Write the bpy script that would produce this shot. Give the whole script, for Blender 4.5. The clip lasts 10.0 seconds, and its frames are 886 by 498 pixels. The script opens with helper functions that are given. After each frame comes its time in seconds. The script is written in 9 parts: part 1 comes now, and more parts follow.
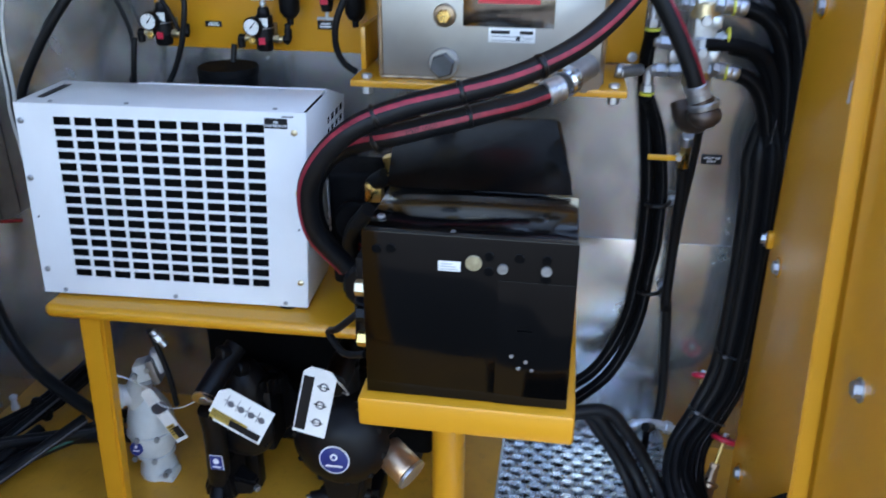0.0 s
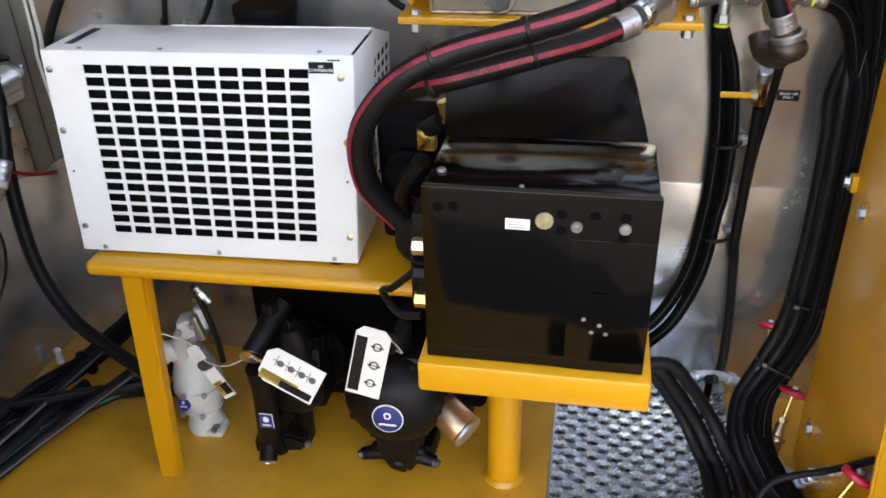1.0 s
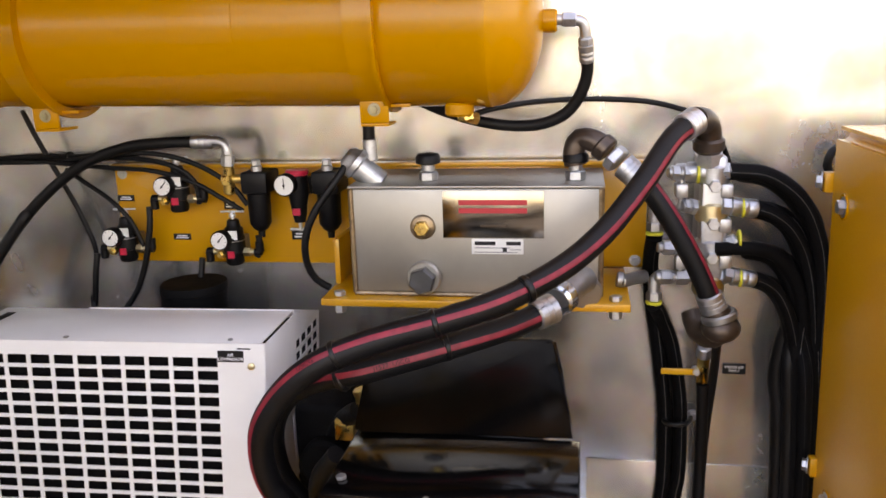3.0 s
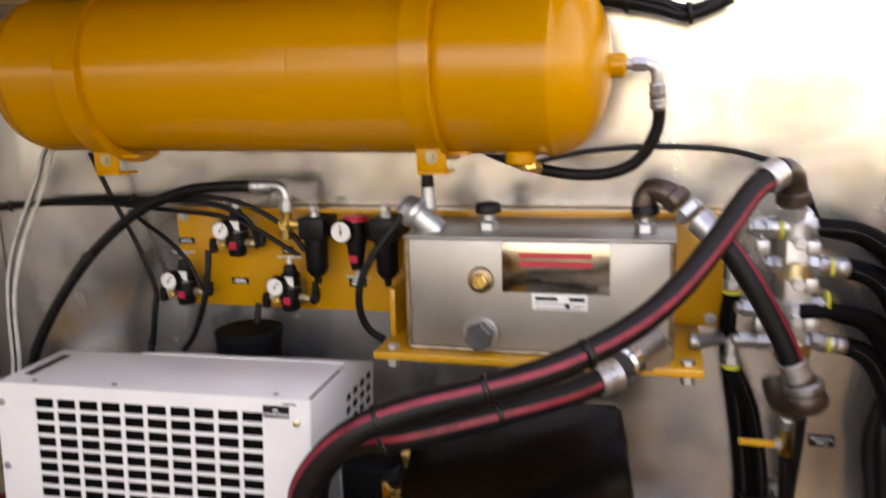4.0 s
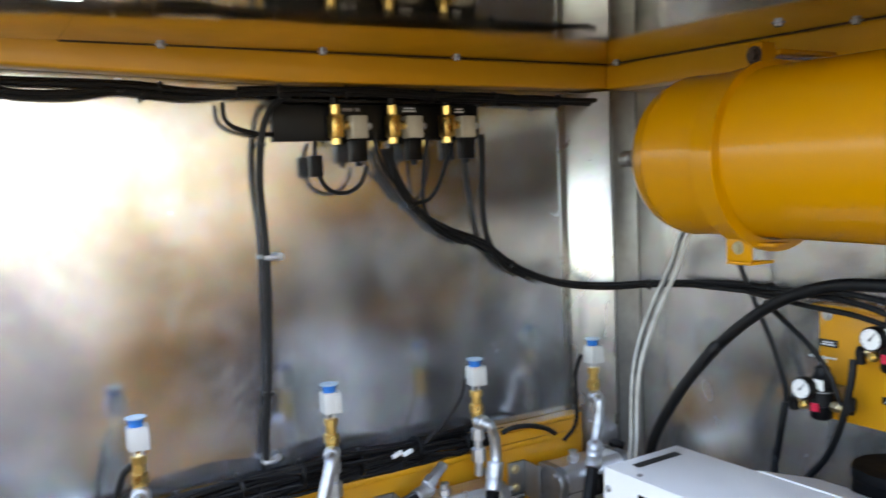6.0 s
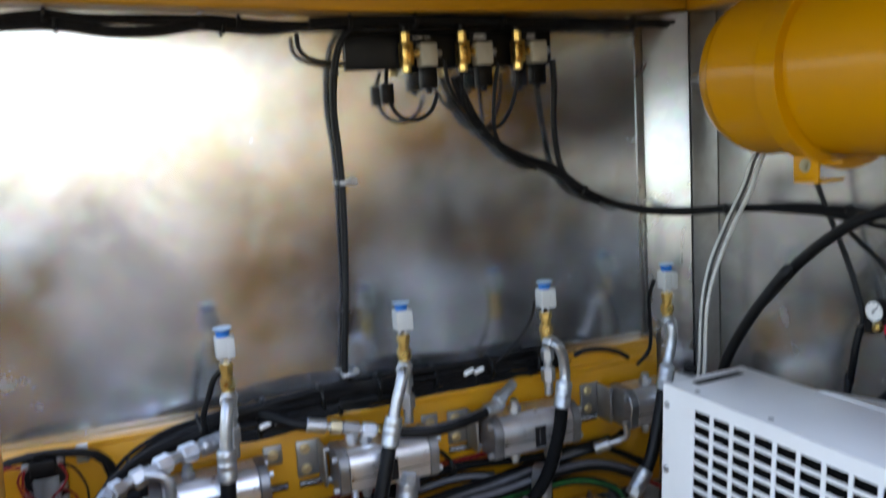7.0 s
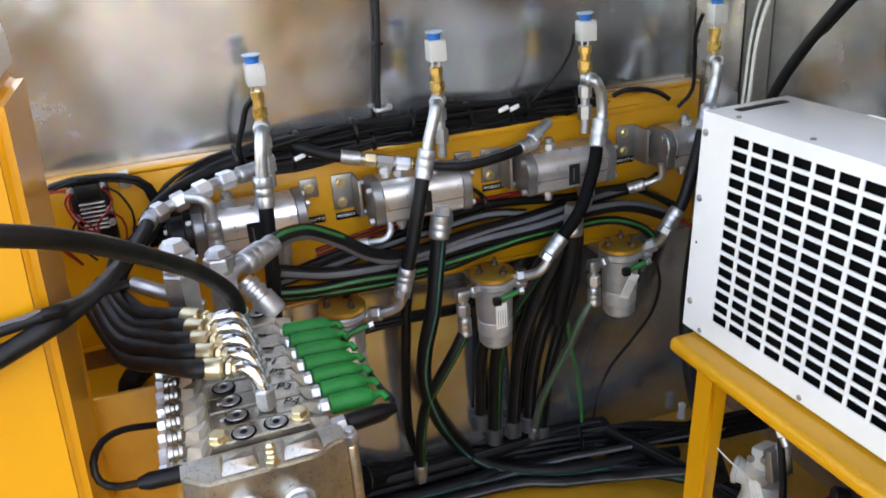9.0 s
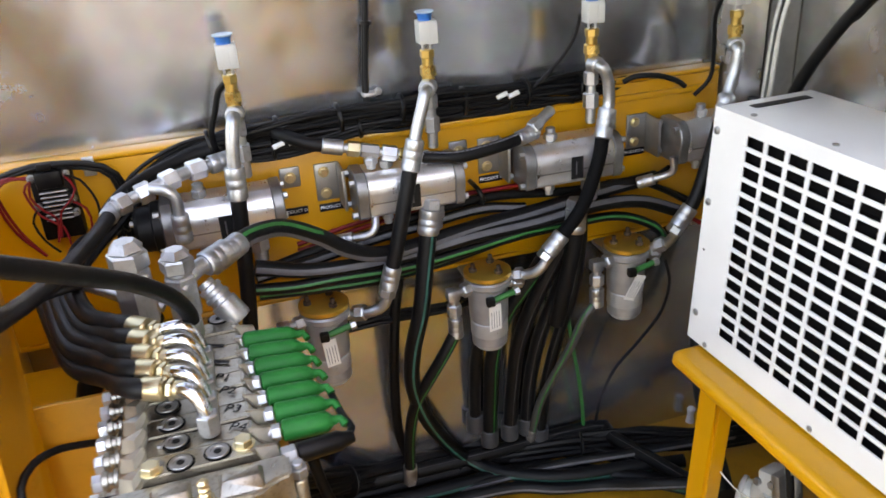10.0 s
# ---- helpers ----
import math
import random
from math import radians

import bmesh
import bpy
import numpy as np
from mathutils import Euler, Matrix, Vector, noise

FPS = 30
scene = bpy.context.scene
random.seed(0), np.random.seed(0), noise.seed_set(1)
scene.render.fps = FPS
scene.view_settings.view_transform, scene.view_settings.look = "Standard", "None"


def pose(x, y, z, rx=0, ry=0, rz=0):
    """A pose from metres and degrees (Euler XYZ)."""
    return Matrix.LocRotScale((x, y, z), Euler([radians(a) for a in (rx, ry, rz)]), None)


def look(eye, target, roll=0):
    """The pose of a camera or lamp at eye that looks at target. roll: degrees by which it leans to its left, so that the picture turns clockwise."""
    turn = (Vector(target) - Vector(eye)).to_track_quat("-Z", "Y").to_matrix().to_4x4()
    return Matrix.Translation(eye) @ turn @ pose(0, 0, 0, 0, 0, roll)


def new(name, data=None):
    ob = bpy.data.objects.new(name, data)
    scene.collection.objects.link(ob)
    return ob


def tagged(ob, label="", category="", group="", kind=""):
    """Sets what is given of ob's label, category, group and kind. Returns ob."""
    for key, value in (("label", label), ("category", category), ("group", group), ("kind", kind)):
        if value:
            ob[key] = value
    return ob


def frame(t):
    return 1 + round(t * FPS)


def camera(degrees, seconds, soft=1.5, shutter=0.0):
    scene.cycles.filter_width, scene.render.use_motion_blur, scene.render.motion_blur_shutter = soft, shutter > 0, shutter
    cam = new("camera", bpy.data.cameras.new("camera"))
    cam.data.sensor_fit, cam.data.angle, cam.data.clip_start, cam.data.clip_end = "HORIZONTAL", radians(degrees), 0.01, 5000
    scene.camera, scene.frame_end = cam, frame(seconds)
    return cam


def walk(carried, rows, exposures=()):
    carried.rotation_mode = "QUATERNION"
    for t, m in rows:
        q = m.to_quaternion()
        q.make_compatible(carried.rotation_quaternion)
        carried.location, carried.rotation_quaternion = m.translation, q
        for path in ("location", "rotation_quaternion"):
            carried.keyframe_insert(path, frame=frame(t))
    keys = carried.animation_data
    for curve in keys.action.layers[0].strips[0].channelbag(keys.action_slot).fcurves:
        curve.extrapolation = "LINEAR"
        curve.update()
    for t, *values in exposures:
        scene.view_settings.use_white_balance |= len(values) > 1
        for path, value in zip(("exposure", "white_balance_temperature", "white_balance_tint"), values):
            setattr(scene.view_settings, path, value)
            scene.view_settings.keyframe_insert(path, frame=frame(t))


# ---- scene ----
cam = camera(57.5, 10.0, soft=1.6, shutter=0.65)
PATH = [
    (0, (0.157, 0.305, 1.273), (-0.117, 2.090, 0.414), 0.3),
    (0.5, (0.138, 0.365, 1.269), (-0.198, 2.093, 0.321), -0.9),
    (1, (0.095, 0.392, 1.262), (-0.239, 2.088, 0.256), -1.6),
    (1.5, (0.089, 0.398, 1.261), (-0.235, 2.087, 0.241), -2.1),
    (2, (0.103, 0.409, 1.293), (-0.206, 2.247, 0.568), -2.5),
    (2.5, (0.147, 0.459, 1.308), (-0.165, 2.361, 0.776), -2.6),
    (2.7, (0.169, 0.484, 1.306), (-0.150, 2.394, 0.806), -2.3),
    (4, (0.203, 0.581, 1.319), (-0.324, 2.471, 0.932), -1.8),
    (4.5, (0.136, 0.670, 1.333), (-0.617, 2.506, 1.085), -2.2),
    (5, (0.104, 0.702, 1.334), (-1.042, 2.331, 1.154), -2.3),
    (5.5, (0.107, 0.727, 1.341), (-1.434, 1.990, 1.174), -1.9),
    (5.7, (0.115, 0.734, 1.339), (-1.523, 1.870, 1.174), -2.1),
    (6.8, (0.200, 0.778, 1.318), (-1.636, 1.538, 1.092), -3.4),
    (7, (0.206, 0.785, 1.306), (-1.632, 1.518, 1.015), -3.6),
    (7.5, (0.203, 0.780, 1.276), (-1.612, 1.474, 0.803), -4.2),
    (8, (0.202, 0.786, 1.258), (-1.594, 1.436, 0.665), -4.4),
    (8.5, (0.203, 0.791, 1.237), (-1.565, 1.403, 0.529), -4.3),
    (9, (0.209, 0.786, 1.221), (-1.536, 1.349, 0.421), -4.3),
    (9.5, (0.191, 0.816, 1.226), (-1.545, 1.365, 0.398), -4.5),
    (10, (0.124, 0.882, 1.219), (-1.613, 1.369, 0.355), -3.9),
]
EXPOSURES = [(0.0, 3.0, 6450, 15), (0.5, 3.3, 8500, 17), (1.0, 3.35, 9200, 21), (1.5, 3.47, 9300, 22), (2.0, 3.37, 9500, 24), (2.5, 3.0, 10400, 30), (4.5, 3.05, 10900, 31), (5.5, 3.61, 8100, 18), (7.0, 2.86, 7500, 16), (8.0, 3.19, 8000, 18), (9.0, 3.42, 9000, 18), (10.0, 3.46, 9700, 20)]
walk(cam, [(t, look(eye, target, roll)) for t, eye, target, roll in PATH], EXPOSURES)

# ---- daylight: open sky in front of the compartment, soft sun ----
world = bpy.data.worlds.new("sky")
scene.world = world
world.use_nodes = True
wn = world.node_tree
sky = wn.nodes.new("ShaderNodeTexSky")
sky.sky_type, sky.sun_disc = "NISHITA", False
sky.sun_elevation, sky.sun_rotation = radians(42), radians(20)
sky.air_density, sky.dust_density = 1.0, 1.6
wn.nodes["Background"].inputs["Strength"].default_value = 0.15
wn.links.new(sky.outputs[0], wn.nodes["Background"].inputs[0])
sun = new("sun", bpy.data.lights.new("sun", "SUN"))
sun.data.energy, sun.data.angle, sun.data.color = 2.2, radians(0.6), (1.0, 0.95, 0.87)
sun.matrix_basis = look((1.1, 3.0, 2.9), (0, 0, 0))


# ---- mesh helpers ----
ROOT = {}


def V(*a):
    return Vector(a)


def thing(name, at=(0, 0, 0), label="", category="", group="", turn=(0, 0, 0), kind=""):
    """An Empty at the thing's base; its parts are given in world places unless built turned."""
    ob = new(name)
    ob.empty_display_size = 0.02
    ob.matrix_basis = pose(*at, *turn)
    ROOT[ob] = ob.matrix_basis.inverted()
    return tagged(ob, label, category, group, kind)


def part(name, bm, material, parent=None, label="", local=False, smooth=40):
    me = bpy.data.meshes.new(name)
    if parent is not None and not local:
        bmesh.ops.transform(bm, matrix=ROOT[parent], verts=bm.verts)
    bm.to_mesh(me)
    bm.free()
    me.materials.append(material)
    if smooth:
        me.shade_smooth()
        me.set_sharp_from_angle(angle=radians(smooth))
    ob = new(name, me)
    if parent is not None:
        ob.parent = parent
        ROOT[ob] = ROOT[parent]
    return tagged(ob, label)


def solid(name, bm, material, label="", category="", kind="", group=""):
    return tagged(part(name, bm, material), label, category, group, kind)


def add(bm, other):
    me = bpy.data.meshes.new("t")
    other.to_mesh(me)
    other.free()
    bm.from_mesh(me)
    bpy.data.meshes.remove(me)
    return bm


def box(x0, x1, y0, y1, z0, z1, bevel=0.0, seg=2):
    bm = bmesh.new()
    bmesh.ops.create_cube(bm, size=1)
    bmesh.ops.transform(bm, matrix=Matrix.LocRotScale(((x0 + x1) / 2, (y0 + y1) / 2, (z0 + z1) / 2), None, (x1 - x0, y1 - y0, z1 - z0)), verts=bm.verts)
    if bevel:
        bmesh.ops.bevel(bm, geom=list(bm.edges), offset=bevel, segments=seg, affect="EDGES", profile=0.5)
    return bm


def along(a, b):
    """A frame at a whose z runs to b."""
    d = Vector(b) - Vector(a)
    return Matrix.Translation(a) @ d.to_track_quat("Z", "Y").to_matrix().to_4x4()


def lathe(a, b, profile, seg=20):
    """Turned solid: profile rows of (part of the way from a to b in metres, radius)."""
    bm = bmesh.new()
    rings = []
    for h, r in profile:
        rings.append([bm.verts.new((r * math.cos(2 * math.pi * i / seg), r * math.sin(2 * math.pi * i / seg), h)) for i in range(seg)])
    for p, q in zip(rings, rings[1:]):
        for i in range(seg):
            bm.faces.new((p[i], p[(i + 1) % seg], q[(i + 1) % seg], q[i]))
    bm.faces.new(rings[0][::-1])
    bm.faces.new(rings[-1])
    bmesh.ops.transform(bm, matrix=along(a, b), verts=bm.verts)
    return bm


def rod(a, b, r, r2=None, seg=16, edge=None):
    n = (Vector(b) - Vector(a)).length
    e = min(r * 0.15, n * 0.2) if edge is None else edge
    r2 = r if r2 is None else r2
    return lathe(a, b, [(0, r - e), (e, r), (n - e, r2), (n, r2 - e)], seg)


def hexa(a, b, r, turned=0.0):
    n = (Vector(b) - Vector(a)).length
    e = r * 0.12
    bm = lathe((0, 0, 0), (0, 0, 1), [(0, r - e), (e, r), (n - e, r), (n, r - e)], 6)
    bmesh.ops.transform(bm, matrix=along(a, b) @ Matrix.Rotation(turned, 4, "Z"), verts=bm.verts)
    return bm


def smooth_path(pts, step=0.012):
    """A Catmull-Rom line through the places."""
    p = [Vector(q) for q in pts]
    p = [2 * p[0] - p[1]] + p + [2 * p[-1] - p[-2]]
    out = []
    for a, b, c, d in zip(p, p[1:], p[2:], p[3:]):
        n = max(2, int((c - b).length / step))
        for i in range(n):
            t = i / n
            out.append(0.5 * (2 * b + (c - a) * t + (2 * a - 5 * b + 4 * c - d) * t * t + (3 * b - a - 3 * c + d) * t ** 3))
    return out + [p[-2]]


def frames_along(line):
    """Tangent and two cross directions at each place of a line, turning as little as possible."""
    tang = [(line[min(i + 1, len(line) - 1)] - line[max(i - 1, 0)]).normalized() for i in range(len(line))]
    n = tang[0].orthogonal().normalized()
    if abs(tang[0].z) < 0.95:
        n = (V(0, 0, 1) - tang[0] * tang[0].z).normalized()
    out = []
    for t in tang:
        n = (n - t * n.dot(t)).normalized()
        out.append((t, n, t.cross(n)))
    return out


def strip_on(pts, r, face, at, width, step=0.012):
    """A printed stripe on a hose, kept towards face; at: turns off that side at the start and the end."""
    line = smooth_path(pts, step)
    bm = bmesh.new()
    rows = []
    for i, (p, (t, n, b)) in enumerate(zip(line, frames_along(line))):
        n = Vector(face) - t * t.dot(Vector(face))
        n = n.normalized() if n.length > 0.15 else rows and last or t.orthogonal().normalized()
        last = n
        b = t.cross(n)
        mid = at[0] + (at[1] - at[0]) * i / (len(line) - 1)
        rows.append([bm.verts.new(p + r * (math.cos(a) * n + math.sin(a) * b)) for a in (2 * math.pi * (mid + width * (k / 4 - 0.5)) for k in range(5))])
    for p, q in zip(rows, rows[1:]):
        for i in range(4):
            bm.faces.new((p[i], p[i + 1], q[i + 1], q[i]))
    return bm


def tube(pts, r, seg=12, step=0.012):
    """A round tube through the places."""
    line = smooth_path(pts, step)
    bm = bmesh.new()
    rings = []
    for p, (t, n, b) in zip(line, frames_along(line)):
        rings.append([bm.verts.new(p + r * (math.cos(2 * math.pi * i / seg) * n + math.sin(2 * math.pi * i / seg) * b)) for i in range(seg)])
    for p, q in zip(rings, rings[1:]):
        for i in range(seg):
            bm.faces.new((p[i], p[(i + 1) % seg], q[(i + 1) % seg], q[i]))
    bm.faces.new(rings[0][::-1])
    bm.faces.new(rings[-1])
    bmesh.ops.recalc_face_normals(bm, faces=bm.faces)
    return bm


def lettering_on(pts, r, face, at, words, size, near):
    """Words printed along a hose stripe, reading against the hose's run, centred next to a place."""
    line = smooth_path(pts[::-1], 0.006)
    ways = frames_along(line)
    run = [0.0]
    for p, q in zip(line, line[1:]):
        run.append(run[-1] + (q - p).length)
    mid = run[min(range(len(line)), key=lambda i: (line[i] - Vector(near)).length)]
    bm = text_mesh(words, size, Matrix.Identity(4), 0.0001)
    for v in bm.verts:
        s = mid + v.co.x
        i = max(0, min(len(line) - 2, next((k for k, d in enumerate(run) if d > s), len(line) - 1) - 1))
        f = (s - run[i]) / (run[i + 1] - run[i])
        t = ways[i][0].lerp(ways[i + 1][0], f).normalized()
        n = (Vector(face) - t * t.dot(Vector(face))).normalized()
        turn = -2 * math.pi * (at[1] + (at[0] - at[1]) * s / run[-1]) - v.co.y / r
        v.co = line[i].lerp(line[i + 1], f) + r * (math.cos(turn) * n + math.sin(turn) * t.cross(n))
    return bm


def ferrule(p, way, r, n):
    """A crimped sleeve over a hose's end at p, running along way."""
    way = Vector(way).normalized()
    prof = [(0, r * 1.12), (n * 0.06, r * 1.24)]
    for k in range(2):
        h = n * (0.30 + 0.26 * k)
        prof += [(h, r * 1.24), (h + n * 0.02, r * 1.20), (h + n * 0.07, r * 1.20), (h + n * 0.09, r * 1.24)]
    prof += [(n * 0.94, r * 1.25), (n, r * 0.9)]
    return lathe(p, Vector(p) + way, prof, 18)


def hose(name, pts, r, label, category="hose", stripe=None, at=(0.0, 0.0), width=0.16, ends="", parent=None, group="", rubber=None, fer=3.6):
    """A hose as one thing: tube, a printed stripe, crimped ends (a: first, z: last)."""
    base = min((Vector(p) for p in pts), key=lambda p: p.z)
    th = parent or thing(name, base, label, category, group)
    part("tube", tube(pts, r), rubber or RUBBER, th)
    if stripe is not None:
        face = (1, -0.2, 0.4) if sum(p[0] for p in pts) / len(pts) < -0.8 else (0.15, -1, 0.3)
        part("stripe", strip_on(pts, r + 0.0005, face, at, width), stripe, th, "printed lengthwise stripe")
    line = smooth_path(pts)
    if "a" in ends:
        w = (line[0] - line[2]).normalized()
        part("ferrule", ferrule(line[0] - w * r * 1.5, w, r, r * fer), ZINC, th, "crimped zinc-plated sleeve")
        if fer > 2.2:
            part("nut", hexa(line[0] + w * r * (fer - 1.6), line[0] + w * r * (fer - 0.4), r * 1.2), ZINC, th)
    if "z" in ends:
        w = (line[-1] - line[-3]).normalized()
        part("ferrule", ferrule(line[-1] - w * r * 1.5, w, r, r * fer), ZINC, th, "crimped zinc-plated sleeve")
        part("nut", hexa(line[-1] + w * r * (fer - 1.6), line[-1] + w * r * (fer - 0.4), r * 1.2), ZINC, th)
    return th


def bundle(name, pts, r, n, spread, label, ties=0, seed=1, category="cable bundle", mats=None):
    """n strands that wind round one line, with ties."""
    rnd = random.Random(seed)
    base = min((Vector(p) for p in pts), key=lambda p: p.z)
    th = thing(name, base, label, category)
    line = smooth_path(pts, 0.03)
    fr = frames_along(line)
    for k in range(n):
        a0, w, d0 = rnd.uniform(0, 6.28), rnd.uniform(-1.2, 1.2), spread * (0.35 + 0.65 * rnd.random()) if n > 1 else 0
        q = []
        for i, (p, (t, u, v)) in enumerate(zip(line, fr)):
            if i % 2 and i < len(line) - 1:
                continue
            s = i / max(1, len(line) - 1)
            a = a0 + w * s * 3 + 0.25 * math.sin(9 * s + k)
            d = d0 * (1 + 0.35 * math.sin(5 + 23 * s + 2.7 * k))
            q.append(p + d * (math.cos(a) * u + math.sin(a) * v))
        part("cable", tube(q, r * rnd.uniform(0.85, 1.15), 8, 0.02), mats[k % len(mats)] if mats else RUBBER, th)
    for k in range(ties):
        i = int((k + 0.5) / ties * (len(line) - 1))
        t, u, v = fr[i]
        R = spread + r * 1.25
        p = line[i]
        part("cable_tie", rod(p - t * 0.003, p + t * 0.003, R, seg=14), TIE, th, "black nylon cable tie")
    return th


def bolt(p, way, r, parent, mat=None, washer=True, name="bolt"):
    w = Vector(way).normalized()
    p = Vector(p)
    bm = hexa(p, p + w * r * 0.9, r)
    if washer:
        add(bm, rod(p - w * 0.001, p + w * r * 0.18, r * 1.45, seg=16))
    return part(name, bm, mat or ZINC, parent)


def text_mesh(words, size, m, depth=0.0004):
    cu = bpy.data.curves.new("t", "FONT")
    cu.body, cu.size, cu.align_x, cu.align_y, cu.extrude = words, size, "CENTER", "CENTER", depth
    ob = bpy.data.objects.new("t", cu)
    me = bpy.data.meshes.new_from_object(ob)
    bm = bmesh.new()
    bm.from_mesh(me)
    bpy.data.meshes.remove(me)
    bpy.data.objects.remove(ob)
    bpy.data.curves.remove(cu)
    bmesh.ops.transform(bm, matrix=m, verts=bm.verts)
    return bm


def facing(p, right, up):
    """A frame whose x runs right and y runs up, for flat lettering."""
    x, y = Vector(right).normalized(), Vector(up).normalized()
    z = x.cross(y).normalized()
    y = z.cross(x)
    m = Matrix((x, y, z)).transposed().to_4x4()
    m.translation = p
    return m


def flat(bm, m):
    bmesh.ops.transform(bm, matrix=m, verts=bm.verts)
    return bm


def plate_with_holes(xs, zs, hole, thick):
    """A sheet in the x-z plane from sorted grid lines; hole(i, j) leaves a cell open."""
    bm = bmesh.new()
    vv = {}

    def vert(i, j, k):
        if (i, j, k) not in vv:
            vv[i, j, k] = bm.verts.new((xs[i], thick * k, zs[j]))
        return vv[i, j, k]

    nx, nz = len(xs) - 1, len(zs) - 1
    full = lambda i, j: 0 <= i < nx and 0 <= j < nz and not hole(i, j)
    for i in range(nx):
        for j in range(nz):
            if not full(i, j):
                continue
            bm.faces.new([vert(a, b, 0) for a, b in ((i, j), (i + 1, j), (i + 1, j + 1), (i, j + 1))])
            bm.faces.new([vert(a, b, 1) for a, b in ((i, j), (i, j + 1), (i + 1, j + 1), (i + 1, j))])
            for (a, b), (c, d), (e, f) in (((-1, 0), (i, j), (i, j + 1)), ((1, 0), (i + 1, j + 1), (i + 1, j)), ((0, -1), (i + 1, j), (i, j)), ((0, 1), (i, j + 1), (i + 1, j + 1))):
                if not full(i + a, j + b):
                    bm.faces.new((vert(c, d, 0), vert(e, f, 0), vert(e, f, 1), vert(c, d, 1)))
    bmesh.ops.recalc_face_normals(bm, faces=bm.faces)
    return bm


# ---- materials ----
def material(name, base, rough=0.5, metal=0.0, var=0.15, scale=12.0, bump=0.0, bump_scale=60.0, rough_var=0.12, coat=0.0, second=None, spec=0.5, random_value=0.0, specks=0.0, speck_scale=160.0):
    m = bpy.data.materials.new(name)
    m.use_nodes = True
    nt = m.node_tree
    b = nt.nodes["Principled BSDF"]
    co = nt.nodes.new("ShaderNodeTexCoord")
    big = nt.nodes.new("ShaderNodeTexNoise")
    big.inputs["Scale"].default_value, big.inputs["Detail"].default_value = scale, 6
    nt.links.new(co.outputs["Object"], big.inputs["Vector"])
    ramp = nt.nodes.new("ShaderNodeValToRGB")
    lo = [c * (1 - var) for c in base] if second is None else second
    ramp.color_ramp.elements[0].color, ramp.color_ramp.elements[1].color = (*lo, 1), (*[min(1, c * (1 + var * 0.5)) for c in base], 1)
    ramp.color_ramp.elements[0].position, ramp.color_ramp.elements[1].position = 0.3, 0.7
    nt.links.new(big.outputs["Fac"], ramp.inputs["Fac"])
    colour = ramp.outputs["Color"]
    fine = nt.nodes.new("ShaderNodeTexNoise")
    fine.inputs["Scale"].default_value, fine.inputs["Detail"].default_value = bump_scale, 4
    nt.links.new(co.outputs["Object"], fine.inputs["Vector"])
    if random_value:
        info = nt.nodes.new("ShaderNodeObjectInfo")
        mul = nt.nodes.new("ShaderNodeMath")
        mul.operation = "MULTIPLY_ADD"
        mul.inputs[1].default_value, mul.inputs[2].default_value = random_value, 1 - random_value / 2
        nt.links.new(info.outputs["Random"], mul.inputs[0])
        hsv = nt.nodes.new("ShaderNodeHueSaturation")
        nt.links.new(mul.outputs[0], hsv.inputs["Value"])
        nt.links.new(colour, hsv.inputs["Color"])
        colour = hsv.outputs["Color"]
    if specks:
        dirt = nt.nodes.new("ShaderNodeTexNoise")
        dirt.inputs["Scale"].default_value, dirt.inputs["Detail"].default_value, dirt.inputs["Distortion"].default_value = speck_scale, 3, 0.6
        nt.links.new(co.outputs["Object"], dirt.inputs["Vector"])
        cut = nt.nodes.new("ShaderNodeMapRange")
        cut.inputs["From Min"].default_value, cut.inputs["From Max"].default_value, cut.inputs["To Max"].default_value = 0.57, 0.70, specks
        nt.links.new(dirt.outputs["Fac"], cut.inputs["Value"])
        soil = nt.nodes.new("ShaderNodeMixRGB")
        soil.inputs["Color2"].default_value = (0.05, 0.038, 0.028, 1)
        nt.links.new(cut.outputs[0], soil.inputs["Fac"])
        nt.links.new(colour, soil.inputs["Color1"])
        colour = soil.outputs["Color"]
    nt.links.new(colour, b.inputs["Base Color"])
    mr = nt.nodes.new("ShaderNodeMapRange")
    mr.inputs["From Min"].default_value, mr.inputs["From Max"].default_value = 0.25, 0.75
    mr.inputs["To Min"].default_value, mr.inputs["To Max"].default_value = max(0.02, rough - rough_var), min(1, rough + rough_var)
    mix = nt.nodes.new("ShaderNodeMath")
    mix.operation = "MULTIPLY_ADD"
    mix.inputs[1].default_value, mix.inputs[2].default_value = 0.4, 0.0
    nt.links.new(fine.outputs["Fac"], mix.inputs[0])
    mad = nt.nodes.new("ShaderNodeMath")
    mad.operation = "MULTIPLY_ADD"
    mad.inputs[1].default_value = 0.6
    nt.links.new(big.outputs["Fac"], mad.inputs[0])
    nt.links.new(mix.outputs[0], mad.inputs[2])
    nt.links.new(mad.outputs[0], mr.inputs["Value"])
    nt.links.new(mr.outputs[0], b.inputs["Roughness"])
    b.inputs["Metallic"].default_value = metal
    b.inputs["Specular IOR Level"].default_value = spec
    b.inputs["Coat Weight"].default_value = coat
    b.inputs["Coat Roughness"].default_value = 0.08
    if bump:
        bp = nt.nodes.new("ShaderNodeBump")
        bp.inputs["Strength"].default_value, bp.inputs["Distance"].default_value = bump, 0.002
        nt.links.new(fine.outputs["Fac"], bp.inputs["Height"])
        nt.links.new(bp.outputs[0], b.inputs["Normal"])
    return m


